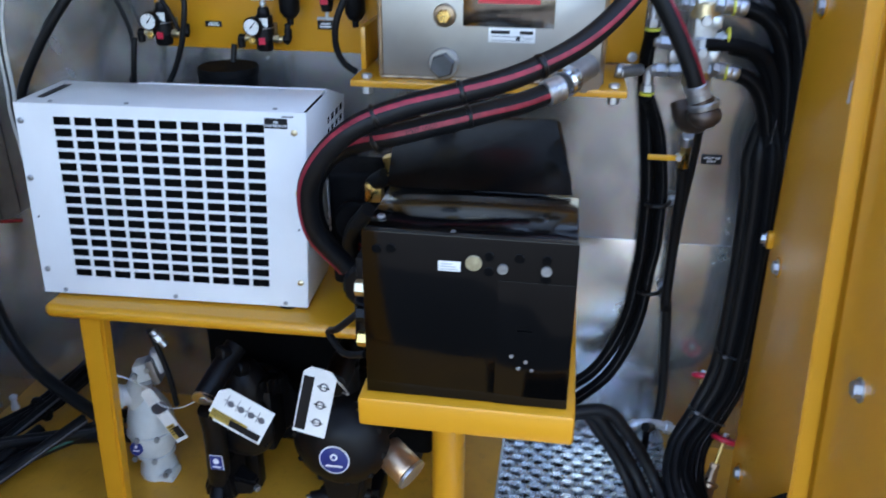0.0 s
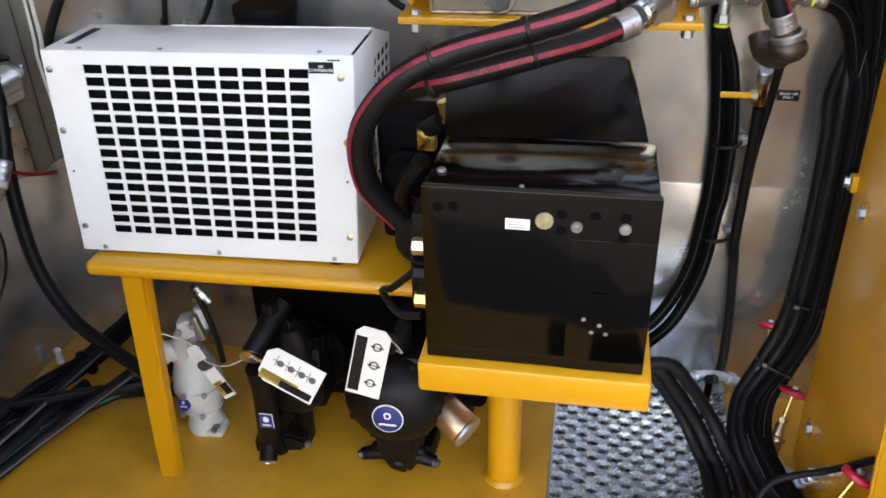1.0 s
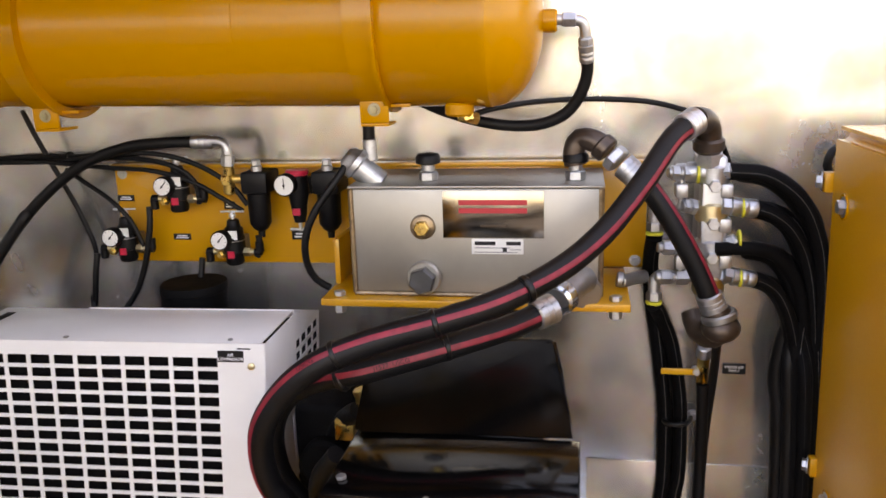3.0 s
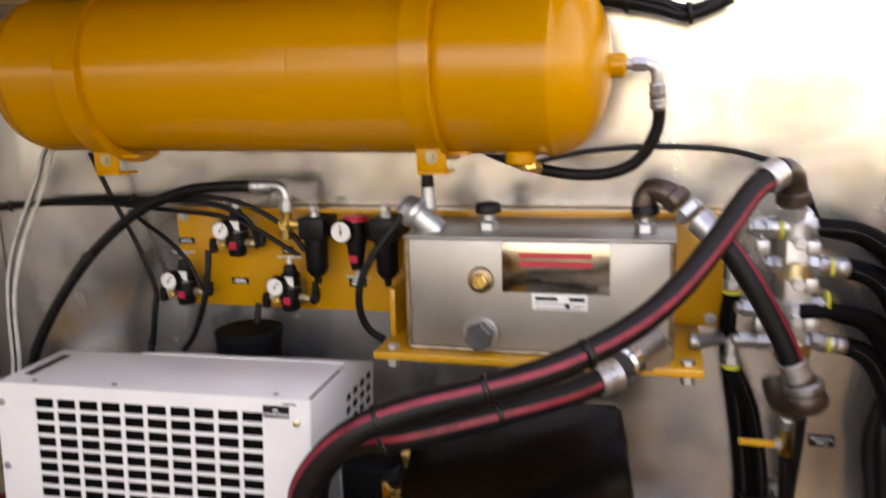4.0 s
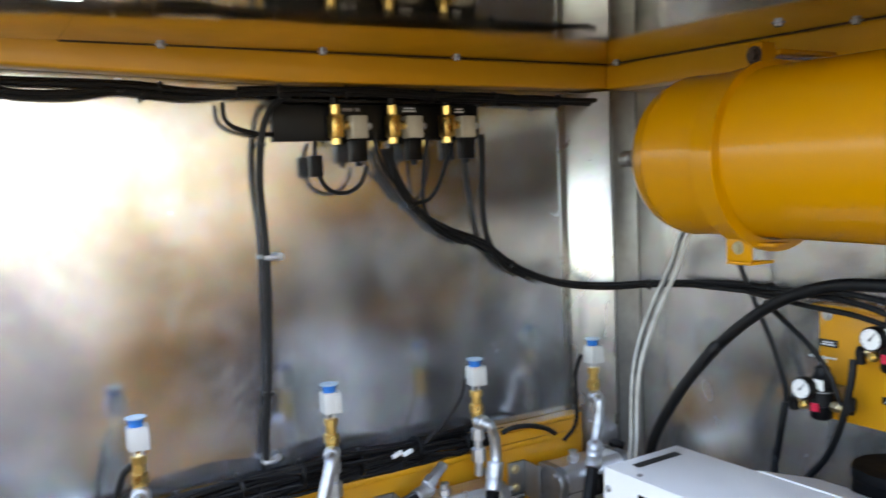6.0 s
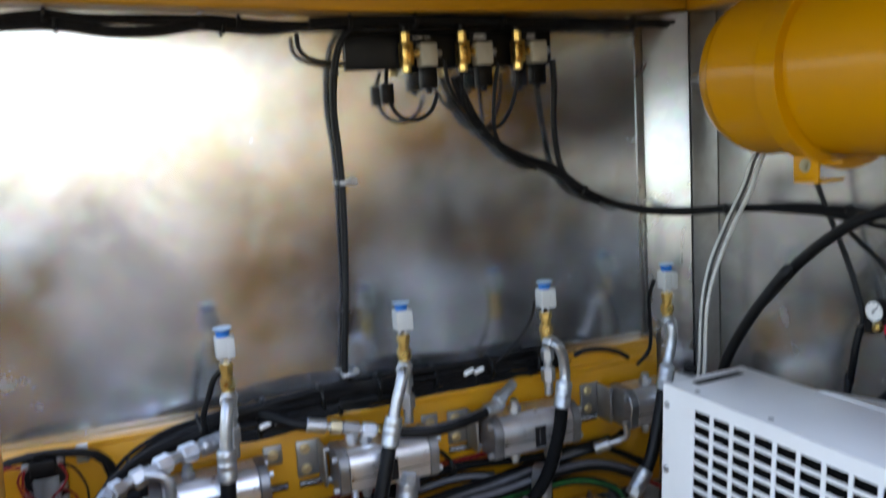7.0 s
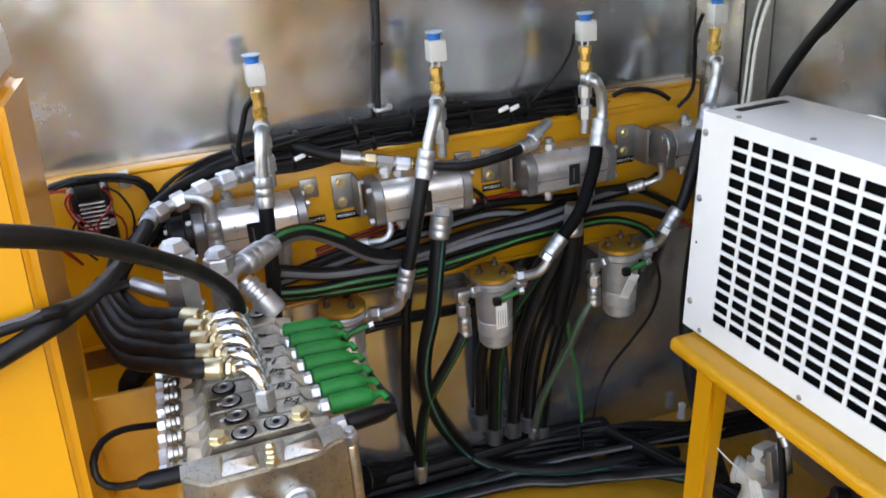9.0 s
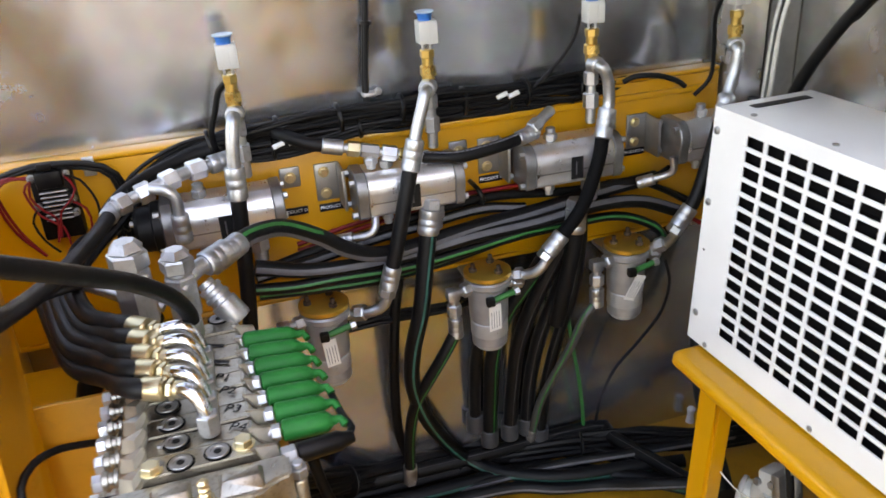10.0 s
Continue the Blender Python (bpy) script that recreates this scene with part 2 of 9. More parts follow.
def galvanised(name, rough, wave, tint=(0.60, 0.60, 0.585), smear=0.22, smudge=0.0, dull=0.84):
    """Zinc-coated sheet: faint crystals, smears, chalky smudges and a little buckling."""
    m = bpy.data.materials.new(name)
    m.use_nodes = True
    nt = m.node_tree
    b = nt.nodes["Principled BSDF"]
    co = nt.nodes.new("ShaderNodeTexCoord")
    sp = nt.nodes.new("ShaderNodeTexVoronoi")
    sp.inputs["Scale"].default_value = 55
    nt.links.new(co.outputs["Object"], sp.inputs["Vector"])
    sm = nt.nodes.new("ShaderNodeTexNoise")
    sm.inputs["Scale"].default_value, sm.inputs["Detail"].default_value, sm.inputs["Distortion"].default_value = 4.5, 8, 1.2
    nt.links.new(co.outputs["Object"], sm.inputs["Vector"])
    wv = nt.nodes.new("ShaderNodeTexNoise")
    wv.inputs["Scale"].default_value, wv.inputs["Detail"].default_value = 2.2, 2
    nt.links.new(co.outputs["Object"], wv.inputs["Vector"])
    ramp = nt.nodes.new("ShaderNodeValToRGB")
    ramp.color_ramp.elements[0].color, ramp.color_ramp.elements[1].color = (*[c * 0.74 for c in tint], 1), (*[min(1, c * 1.12) for c in tint], 1)
    ramp.color_ramp.elements[0].position, ramp.color_ramp.elements[1].position = 0.35, 0.68
    nt.links.new(sm.outputs["Fac"], ramp.inputs["Fac"])
    gr = nt.nodes.new("ShaderNodeMixRGB")
    gr.blend_type, gr.inputs["Fac"].default_value = "MULTIPLY", 0.10
    nt.links.new(ramp.outputs["Color"], gr.inputs["Color1"])
    nt.links.new(sp.outputs["Color"], gr.inputs["Color2"])
    colour = gr.outputs["Color"]
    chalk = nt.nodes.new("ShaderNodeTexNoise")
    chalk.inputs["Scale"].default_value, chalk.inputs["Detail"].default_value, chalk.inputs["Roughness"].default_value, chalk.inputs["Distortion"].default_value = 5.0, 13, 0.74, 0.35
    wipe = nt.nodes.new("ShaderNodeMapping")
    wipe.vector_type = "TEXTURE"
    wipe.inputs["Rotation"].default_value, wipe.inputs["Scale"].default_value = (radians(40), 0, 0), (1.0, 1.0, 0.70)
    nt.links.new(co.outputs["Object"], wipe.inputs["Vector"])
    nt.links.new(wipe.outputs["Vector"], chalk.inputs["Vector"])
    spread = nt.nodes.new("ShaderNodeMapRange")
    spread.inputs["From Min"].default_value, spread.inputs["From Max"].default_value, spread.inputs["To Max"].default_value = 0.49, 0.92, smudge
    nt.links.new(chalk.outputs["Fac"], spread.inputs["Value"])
    cuts = nt.nodes.new("ShaderNodeTexNoise")
    cuts.inputs["Scale"].default_value, cuts.inputs["Detail"].default_value = 2.2, 3
    rake = nt.nodes.new("ShaderNodeMapping")
    rake.vector_type = "TEXTURE"
    rake.inputs["Rotation"].default_value, rake.inputs["Scale"].default_value = (radians(46), 0, 0), (1.0, 0.5, 0.010)
    nt.links.new(co.outputs["Object"], rake.inputs["Vector"])
    nt.links.new(rake.outputs["Vector"], cuts.inputs["Vector"])
    thin = nt.nodes.new("ShaderNodeMapRange")
    thin.inputs["From Min"].default_value, thin.inputs["From Max"].default_value, thin.inputs["To Max"].default_value = 0.745, 0.82, 0.40 * smudge
    nt.links.new(cuts.outputs["Fac"], thin.inputs["Value"])
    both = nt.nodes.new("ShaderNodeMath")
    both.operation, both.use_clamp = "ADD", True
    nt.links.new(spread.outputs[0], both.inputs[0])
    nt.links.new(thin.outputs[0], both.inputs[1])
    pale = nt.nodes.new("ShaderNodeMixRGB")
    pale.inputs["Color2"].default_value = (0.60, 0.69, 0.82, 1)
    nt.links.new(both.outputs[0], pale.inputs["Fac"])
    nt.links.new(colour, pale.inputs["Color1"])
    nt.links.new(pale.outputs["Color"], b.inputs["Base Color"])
    mr = nt.nodes.new("ShaderNodeMapRange")
    mr.inputs["From Min"].default_value, mr.inputs["From Max"].default_value = 0.3, 0.7
    mr.inputs["To Min"].default_value, mr.inputs["To Max"].default_value = rough, rough + smear
    nt.links.new(sm.outputs["Fac"], mr.inputs["Value"])
    matt = nt.nodes.new("ShaderNodeMath")
    matt.operation = "MULTIPLY_ADD"
    matt.inputs[1].default_value = 0.22
    nt.links.new(both.outputs[0], matt.inputs[0])
    nt.links.new(mr.outputs[0], matt.inputs[2])
    nt.links.new(matt.outputs[0], b.inputs["Roughness"])
    film = nt.nodes.new("ShaderNodeMath")
    film.operation = "MULTIPLY_ADD"
    film.inputs[1].default_value, film.inputs[2].default_value = -0.24, dull
    nt.links.new(both.outputs[0], film.inputs[0])
    nt.links.new(film.outputs[0], b.inputs["Metallic"])
    bp = nt.nodes.new("ShaderNodeBump")
    bp.inputs["Strength"].default_value, bp.inputs["Distance"].default_value = 1.0, wave
    nt.links.new(wv.outputs["Fac"], bp.inputs["Height"])
    b2 = nt.nodes.new("ShaderNodeBump")
    b2.inputs["Strength"].default_value, b2.inputs["Distance"].default_value = 0.05, 0.0006
    nt.links.new(sm.outputs["Fac"], b2.inputs["Height"])
    nt.links.new(bp.outputs[0], b2.inputs["Normal"])
    nt.links.new(b2.outputs[0], b.inputs["Normal"])
    return m


YELLOW = material("yellow_paint", (0.62, 0.275, 0.010), 0.34, var=0.10, scale=5, bump=0.10, bump_scale=220, rough_var=0.10, coat=0.25)
# the same yellow, brightened so the beams' extra light is in the colour
YELLOW_LIT_BEAM = material("yellow_paint_lit_beam", (0.74, 0.36, 0.012), 0.36, var=0.08, scale=5, bump=0.06, bump_scale=200, rough_var=0.10, coat=0.2)
YELLOW_TANK = material("yellow_gloss_paint", (0.50, 0.208, 0.002), 0.22, var=0.06, scale=3, bump=0.02, bump_scale=60, rough_var=0.05, coat=0.06, spec=0.3)
YELLOW_FLOOR = material("yellow_deck_paint", (0.66, 0.31, 0.026), 0.42, var=0.20, scale=7, specks=0.12, speck_scale=45, bump=0.12, bump_scale=120, rough_var=0.15, coat=0.1)
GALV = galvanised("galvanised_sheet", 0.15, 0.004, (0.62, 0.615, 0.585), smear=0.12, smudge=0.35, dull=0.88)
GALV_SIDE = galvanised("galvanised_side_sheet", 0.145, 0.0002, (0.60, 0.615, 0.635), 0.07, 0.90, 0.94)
TRIM_ZINC = galvanised("galvanised_trim", 0.24, 0.0006, (0.50, 0.50, 0.49), 0.10, 0.2, 0.95)
CEILING = galvanised("bright_galvanised_roof", 0.05, 0.003, (0.72, 0.70, 0.63), 0.06, dull=1.0)
WHITE = material("white_powder_coat", (0.75, 0.75, 0.735), 0.34, var=0.06, scale=9, bump=0.015, bump_scale=260, rough_var=0.08)
BLACK_GLOSS = material("black_gloss_paint", (0.0016, 0.0015, 0.0014), 0.09, var=0.3, scale=8, bump=0.012, bump_scale=30, rough_var=0.03, spec=0.24)
BLACK = material("black_plastic", (0.0032, 0.0030, 0.0036), 0.45, spec=0.20, var=0.3, scale=20, rough_var=0.1)
MATT_BLACK = material("matt_black_plastic", (0.0035, 0.0035, 0.0038), 0.72, spec=0.10, var=0.3, scale=20)
# near-black for fins, and for fill where there is only shade
DARK = material("dark_fins_and_shade", (0.002, 0.002, 0.0025), 0.8, spec=0.1, var=0.4, scale=60)
RUBBER = material("black_rubber", (0.0044, 0.0044, 0.005), 0.50, spec=0.24, var=0.35, scale=30, bump=0.25, bump_scale=400, rough_var=0.12)
RUBBER_SLEEVE = material("ribbed_sleeve", (0.0026, 0.0026, 0.0030), 0.72, spec=0.10, var=0.3, scale=60, bump=0.5, bump_scale=500)
STITCH = material("sleeve_stitching", (0.16, 0.16, 0.17), 0.5, var=0.9, scale=260, second=(0.004, 0.004, 0.004))
RUBBER_GREY = material("grey_hose", (0.055, 0.055, 0.052), 0.5, var=0.2, scale=30)
CLEAR_GREY = material("translucent_grey_hose", (0.42, 0.41, 0.37), 0.3, var=0.15, scale=25)
TIE = material("nylon_tie", (0.004, 0.004, 0.004), 0.35, spec=0.3)
RED_PRINT = material("red_print", (0.235, 0.014, 0.026), 0.5, spec=0.4, var=0.35, scale=70, rough_var=0.1)
GREEN_PRINT = material("green_print", (0.010, 0.15, 0.035), 0.5, var=0.3, scale=60)
TEAL_PRINT = material("teal_print", (0.012, 0.10, 0.075), 0.5, var=0.3, scale=60)
GREY_PRINT = material("grey_print", (0.10, 0.10, 0.11), 0.5, var=0.2, scale=60)
ZINC = material("zinc_plate", (0.53, 0.545, 0.56), 0.46, 1.0, var=0.22, scale=50, rough_var=0.12, bump=0.08, bump_scale=200, specks=0.18, speck_scale=190)
DULL_GOLD = material("dull_yellow_zinc", (0.42, 0.36, 0.22), 0.55, 0.7, var=0.3, scale=120, bump=0.3, bump_scale=300)
BRIGHT_ZINC = material("bright_zinc_plate", (0.74, 0.76, 0.78), 0.20, 1.0, var=0.15, scale=60, rough_var=0.12)
PALE_ZINC = material("pale_zinc_plate", (0.72, 0.75, 0.79), 0.36, 0.75, var=0.2, scale=50, rough_var=0.12)
ZINC_GOLD = material("yellow_zinc", (0.74, 0.63, 0.40), 0.36, 1.0, var=0.2, scale=40)
LUG_STEEL = material("bare_lug_steel", (0.66, 0.63, 0.56), 0.42, 0.9, var=0.2, scale=40, rough_var=0.12)
STEEL = material("machined_steel", (0.47, 0.44, 0.375), 0.36, 1.0, var=0.30, scale=28, rough_var=0.16, bump=0.10, bump_scale=150, specks=0.38, speck_scale=230)
STAINLESS = material("stainless_sheet", (0.39, 0.37, 0.335), 0.46, 0.9, var=0.22, scale=5, rough_var=0.10, bump=0.02, bump_scale=60)
ALU = material("cast_aluminium", (0.76, 0.76, 0.77), 0.33, 0.85, var=0.12, scale=30, rough_var=0.12, bump=0.08, bump_scale=240)
END_CAST = material("grey_cast_cover", (0.27, 0.27, 0.275), 0.42, 0.8, var=0.25, scale=40, bump=0.10, bump_scale=220)
BRACKET = material("grey_bracket", (0.34, 0.34, 0.335), 0.44, 0.9, var=0.15, scale=40)
BRASS = material("brass", (0.80, 0.55, 0.18), 0.30, 1.0, var=0.2, scale=40)
BRONZE = material("brown_iron", (0.085, 0.062, 0.05), 0.36, 0.7, var=0.3, scale=30, bump=0.15, bump_scale=200)
GOLD_LID = material("gold_anodised", (0.70, 0.40, 0.07), 0.36, 0.8, var=0.15, scale=30)
GREEN = material("green_plastic", (0.0001, 0.15, 0.030), 0.42, var=0.12, scale=30, spec=0.14)
BLUE = material("blue_plastic", (0.004, 0.13, 0.42), 0.38, var=0.1, spec=0.3)
STRAINER_GREY = material("grey_cast_housing", (0.36, 0.36, 0.36), 0.42, 0.55, var=0.2, scale=30, bump=0.08, bump_scale=200)
MIRROR_PLATE = material("polished_dark_plate", (0.30, 0.27, 0.23), 0.19, 1.0, var=0.2, scale=8)
BLACK_SATIN = material("black_satin_paint", (0.0016, 0.0016, 0.0018), 0.10, var=0.3, scale=8, spec=0.36, bump=0.012, bump_scale=14, rough_var=0.03)
BLACK_HOOD = material("black_hood_paint", (0.0020, 0.0019, 0.0019), 0.20, var=0.3, scale=8, spec=0.22, bump=0.03, bump_scale=9, rough_var=0.10)
COLLAR = material("dark_grey_collar", (0.06, 0.063, 0.07), 0.45, 0.3, var=0.2, scale=40)
RED = material("red_enamel", (0.55, 0.012, 0.045), 0.35, var=0.15, scale=40)
RED_WIRE = material("red_wire", (0.19, 0.007, 0.009), 0.45, spec=0.3)
YELLOW_TAPE = material("yellow_tape", (0.60, 0.56, 0.05), 0.5)
ORANGE = material("amber_handle", (0.75, 0.36, 0.01), 0.4, var=0.1)
WHITE_PLASTIC = material("white_plastic", (0.55, 0.56, 0.54), 0.36, var=0.1, scale=30, bump=0.1, bump_scale=100)
SENSOR_WHITE = material("sensor_plastic", (0.50, 0.50, 0.47), 0.45, var=0.08)
CAP_RIM = material("pale_blue_rim", (0.42, 0.58, 0.70), 0.35, var=0.1)
CREAM = material("cream_plastic", (0.72, 0.72, 0.70), 0.4, var=0.06)
SEAL = material("brown_sealing_bead", (0.075, 0.038, 0.010), 0.6, var=0.4, scale=60)
SEAM = material("moulded_seam", (0.011, 0.011, 0.012), 0.6, var=0.5, scale=90)
PRINT_LINE = material("faded_print", (0.045, 0.045, 0.048), 0.6, var=0.5, scale=90)
WELD = material("heat_tinted_weld", (0.30, 0.21, 0.13), 0.35, 0.9, var=0.4, scale=60, bump=0.4, bump_scale=300)
COIL = material("beige_coil", (0.40, 0.36, 0.28), 0.45, var=0.15, scale=40)
CARD = material("white_card", (0.74, 0.73, 0.69), 0.45, var=0.08, scale=30)
PRINT = material("dark_print", (0.006, 0.006, 0.007), 0.5, spec=0.25)
GOLD_PRINT = material("gold_print", (0.45, 0.30, 0.06), 0.4, var=0.2)
LABEL_BLUE = material("blue_label", (0.012, 0.025, 0.16), 0.4)
LABEL_RED = material("red_label_print", (0.5, 0.02, 0.03), 0.5)
WHITE_PRINT = material("white_print", (0.78, 0.78, 0.78), 0.5)
GROUND = material("packed_ground", (0.055, 0.054, 0.052), 0.9, var=0.25, scale=0.6, bump=0.4, bump_scale=8)
DARK_CAST = material("dark_cast_cover", (0.10, 0.10, 0.10), 0.42, 0.6, var=0.25, scale=40)
BOWL = material("frosted_bowl", (0.42, 0.42, 0.41), 0.35, 0.3, var=0.15, scale=30)
COPPER = material("copper_pipe", (0.55, 0.38, 0.24), 0.33, 0.9, var=0.2, scale=40)

# ---- the setting ----
XW, YW, ZC = -1.215, 1.95, 1.5665       # side wall, back wall, roof underside at the side wall
ROOF = Matrix.Translation((XW, 0, ZC)) @ Matrix.Rotation(radians(1.75), 4, "Y") @ Matrix.Translation((-XW, 0, -ZC))     # the roof falls a little towards the post
solid("ground", box(-60, 60, -60, 60, -0.5, -0.42), GROUND, "dark packed earth yard in daylight", "ground", "structure")
# unseen blocks, added to keep sun off the ground the sheet walls reflect
solid("wall_rear", add(box(-3.0, 1.6, YW + 0.03, 4.2, -0.3, 4.2, 0.02), box(1.601, 6.5, YW + 0.05, 4.2, -0.3, 2.3, 0.02)), YELLOW, "added unseen yellow blocks that shade the ground outside", "wall", "structure")
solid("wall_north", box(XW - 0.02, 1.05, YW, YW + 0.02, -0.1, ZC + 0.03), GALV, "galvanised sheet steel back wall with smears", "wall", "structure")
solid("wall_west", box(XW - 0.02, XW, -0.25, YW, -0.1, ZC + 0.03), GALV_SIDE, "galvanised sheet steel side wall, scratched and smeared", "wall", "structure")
solid("ceiling", flat(add(add(box(XW + 0.061, XW + 0.36, 0.45, 0.8595, ZC, ZC + 0.02), box(XW, -0.55, 0.86, YW, ZC, ZC + 0.02)), box(-0.55, 0.12, 1.30, YW, ZC, ZC + 0.02)), ROOF), CEILING, "bright galvanised roof sheet", "ceiling", "structure")
deck = solid("floor", box(XW, 0.062, 0.62, YW, -0.02, 0.0), YELLOW_FLOOR, "yellow painted steel deck, dusty", "floor", "structure")
solid("floor_edge", box(0.452, 1.05, 0.62, YW, -0.02, 0.0), YELLOW_FLOOR, "yellow painted steel deck beside the grating", "floor", "structure")
solid("floor_skirt", box(XW, 1.05, 0.60, 0.62, -0.42, 0.0), YELLOW, "yellow painted steel deck edge", "trim", "structure")
# shade under the grating, put in as a near-black sheet
solid("floor_pan", box(0.062, 0.452, 0.62, YW, -0.09, -0.07), DARK, "near-black sheet standing for the shade below the grating", "floor", "structure")


def beam(a, name):
    """Folded yellow edge under the roof."""
    return solid(name, flat(box(*a, 0.005, 3), ROOF), YELLOW_LIT_BEAM, "yellow painted steel roof beam, bolted", "beam", "structure")


beam((XW, 1.05, YW - 0.06, YW, ZC - 0.051, ZC - 0.0008), "trim_north")
rise = box(XW, XW + 0.06, 0.45, YW - 0.061, ZC - 0.050, ZC - 0.0008, 0.005, 3)
bmesh.ops.bisect_plane(rise, geom=rise.verts[:] + rise.edges[:] + rise.faces[:], plane_co=(0, 1.2, 0), plane_no=(0, 1, 0))
for v in rise.verts:
    v.co.z += 0.035 * max(0.0, 1.2 - v.co.y)      # its mouth end sits a little higher
solid("trim_west", flat(rise, ROOF), YELLOW_LIT_BEAM, "yellow painted steel roof beam, bolted", "beam", "structure")
solid("trim_west_seal", flat(box(XW + 0.0601, XW + 0.0615, 0.86, YW - 0.064, ZC - 0.0015, ZC - 0.0002), ROOF), SEAL, "dark sealing bead between beam and roof", "trim", "structure")
solid("trim_north_seal", flat(box(XW + 0.065, 0.12, YW - 0.0615, YW - 0.0601, ZC - 0.0015, ZC - 0.0002), ROOF), SEAL, "dark sealing bead between beam and roof", "trim", "structure")
for x, y in ((XW + 0.070, 0.74), (XW + 0.070, 1.00), (XW + 0.070, 1.26), (XW + 0.070, 1.52), (-1.12, YW - 0.070), (-0.604, YW - 0.070), (-0.178, YW - 0.070), (-0.66, 1.78), (-0.15, 1.78)):
    p = ROOF @ V(x, y, ZC)
    b = thing("roof_bolt", p, "zinc bolt in the roof sheet beside the beam", "bolt", "roof bolts")
    bolt(p, (0, 0, -1), 0.0065, b, name="head")

# corner trim of galvanised angle
ct = thing("corner_trim", (XW, 1.9, 0.83), "galvanised angle strip in the wall corner", "trim", kind="structure")
bm = box(-0.0005, 0.0025, 0, 0.092, 0.5, 1.51, 0.001)
part("strip", flat(bm, Matrix.Translation((XW + 0.002, 1.82, 0)) @ Matrix.Rotation(radians(-49), 4, "Z")), TRIM_ZINC, ct)
part("edge_fold", box(XW + 0.068, XW + 0.074, 1.884, 1.948, 0.5, 1.51, 0.001), BRACKET, ct)
part("wall_fold", box(XW + 0.0005, XW + 0.003, 1.800, 1.8185, 0.5, 1.51, 0.0005), TRIM_ZINC, ct)

# sheet seam on the back wall
solid("seam", box(0.20, 0.56, YW - 0.003, YW - 0.0005, 0.02, 0.536, 0.001), GALV, "overlapping galvanised sheet low on the wall", "panel", "structure")

# yellow posts at the mouth of the compartment
pr = thing("door_post", (0.7, 1.56, 0), "yellow painted steel door post, open tube with bolts", "post", kind="structure")



def leaning(x0, x1, a0, a1, b0, b1, z0, z1, bevel, seg=2):
    """A slab between two edges that run back as they rise: a at the front, b at the rear."""
    bm = bmesh.new()
    bmesh.ops.convex_hull(bm, input=[bm.verts.new((x, y, z)) for x in (x0, x1) for y, z in ((a0, z0), (a1, z1), (b0, z0), (b1, z1))])
    bmesh.ops.bevel(bm, geom=list(bm.edges), offset=bevel, segments=seg, affect="EDGES")
    return bm


part("tube", leaning(0.567, 0.90, 1.315, 1.552, 1.772, 1.836, 0.0, 1.172, 0.014, 3), YELLOW, pr)
part("rim", leaning(0.572, 0.885, 1.562, 1.564, 1.822, 1.824, 1.1725, 1.178, 0.001), YELLOW_TANK, pr)
part("front_lip", leaning(0.553, 0.580, 1.296, 1.526, 1.308, 1.538, 0.0, 1.16, 0.005, 3), YELLOW, pr)
part("front_panel", leaning(0.578, 0.90, 0.990, 1.210, 1.282, 1.510, 0.0, 1.16, 0.012, 3), YELLOW, pr)
for p in ((0.567, 1.758, 1.065), (0.567, 1.718, 0.604), (0.567, 1.697, 0.138)):
    bolt(V(*p), (-1, 0, 0), 0.0115, pr)
    part("washer_patch", rod(V(*p) + V(0.002, 0, 0), V(*p) + V(-0.002, 0, 0), 0.020), YELLOW_TANK, pr)
bolt((0.578, 1.285, 0.635), (-1, 0, 0), 0.0125, pr)
bolt((0.567, 1.400, 0.306), (-1, 0, 0), 0.0105, pr, BRACKET)
for p in ((0.556, 1.792, 0.628), (0.556, 1.838, 1.090)):
    bolt(p, (-1, 0.3, 0), 0.010, pr)
    part("edge_tab", box(p[0] + 0.001, 0.575, p[1] - 0.012, p[1] + 0.006, p[2] - 0.016, p[2] + 0.016, 0.002), YELLOW, pr)
part("scrape", box(0.5655, 0.5668, 1.512, 1.548, 0.960, 0.992, 0.0004), CREAM, pr, "pale label scrap")

pl = thing("door_post", (-0.68, 0.55, -0.42), "yellow painted steel door post with a pale plate on top", "post", kind="structure")
tb = bmesh.new()
bmesh.ops.convex_hull(tb, input=[tb.verts.new(p) for p in ((-0.78, 0.40, 1.085), (-0.60, 0.40, 1.085), (-0.60, 0.643, 1.085), (-0.78, 0.643, 1.085), (-0.78, 0.34, -0.42), (-0.60, 0.34, -0.42), (-0.60, 0.560, -0.42), (-0.78, 0.560, -0.42))])
bmesh.ops.bevel(tb, geom=list(tb.edges), offset=0.012, segments=3, affect="EDGES")
part("tube", tb, YELLOW, pl)
part("cap", box(-0.77, -0.604, 0.41, 0.637, 1.085, 1.135, 0.010, 3), CREAM, pl, "pale cap")
part("slot", box(-0.604, -0.6025, 0.55, 0.615, 1.10, 1.118), PRINT, pl)

# board along the side wall that carries the motors
board = thing("motor_board", (-1.19, 1.2, 0.53), "yellow painted steel mounting board with a folded top edge", "panel")
part("panel", box(-1.192, -1.182, 0.50, 1.815, 0.535, 0.832, 0.002), YELLOW, board)
part("top_fold", box(-1.214, -1.180, 0.50, 1.815, 0.8325, 0.842, 0.004), YELLOW, board)
part("bottom_fold", box(-1.214, -1.180, 0.50, 1.815, 0.525, 0.5345, 0.004), YELLOW, board)
part("seam_rib", box(-1.1818, -1.174, 1.02, 1.80, 0.800, 0.812, 0.003), YELLOW, board)

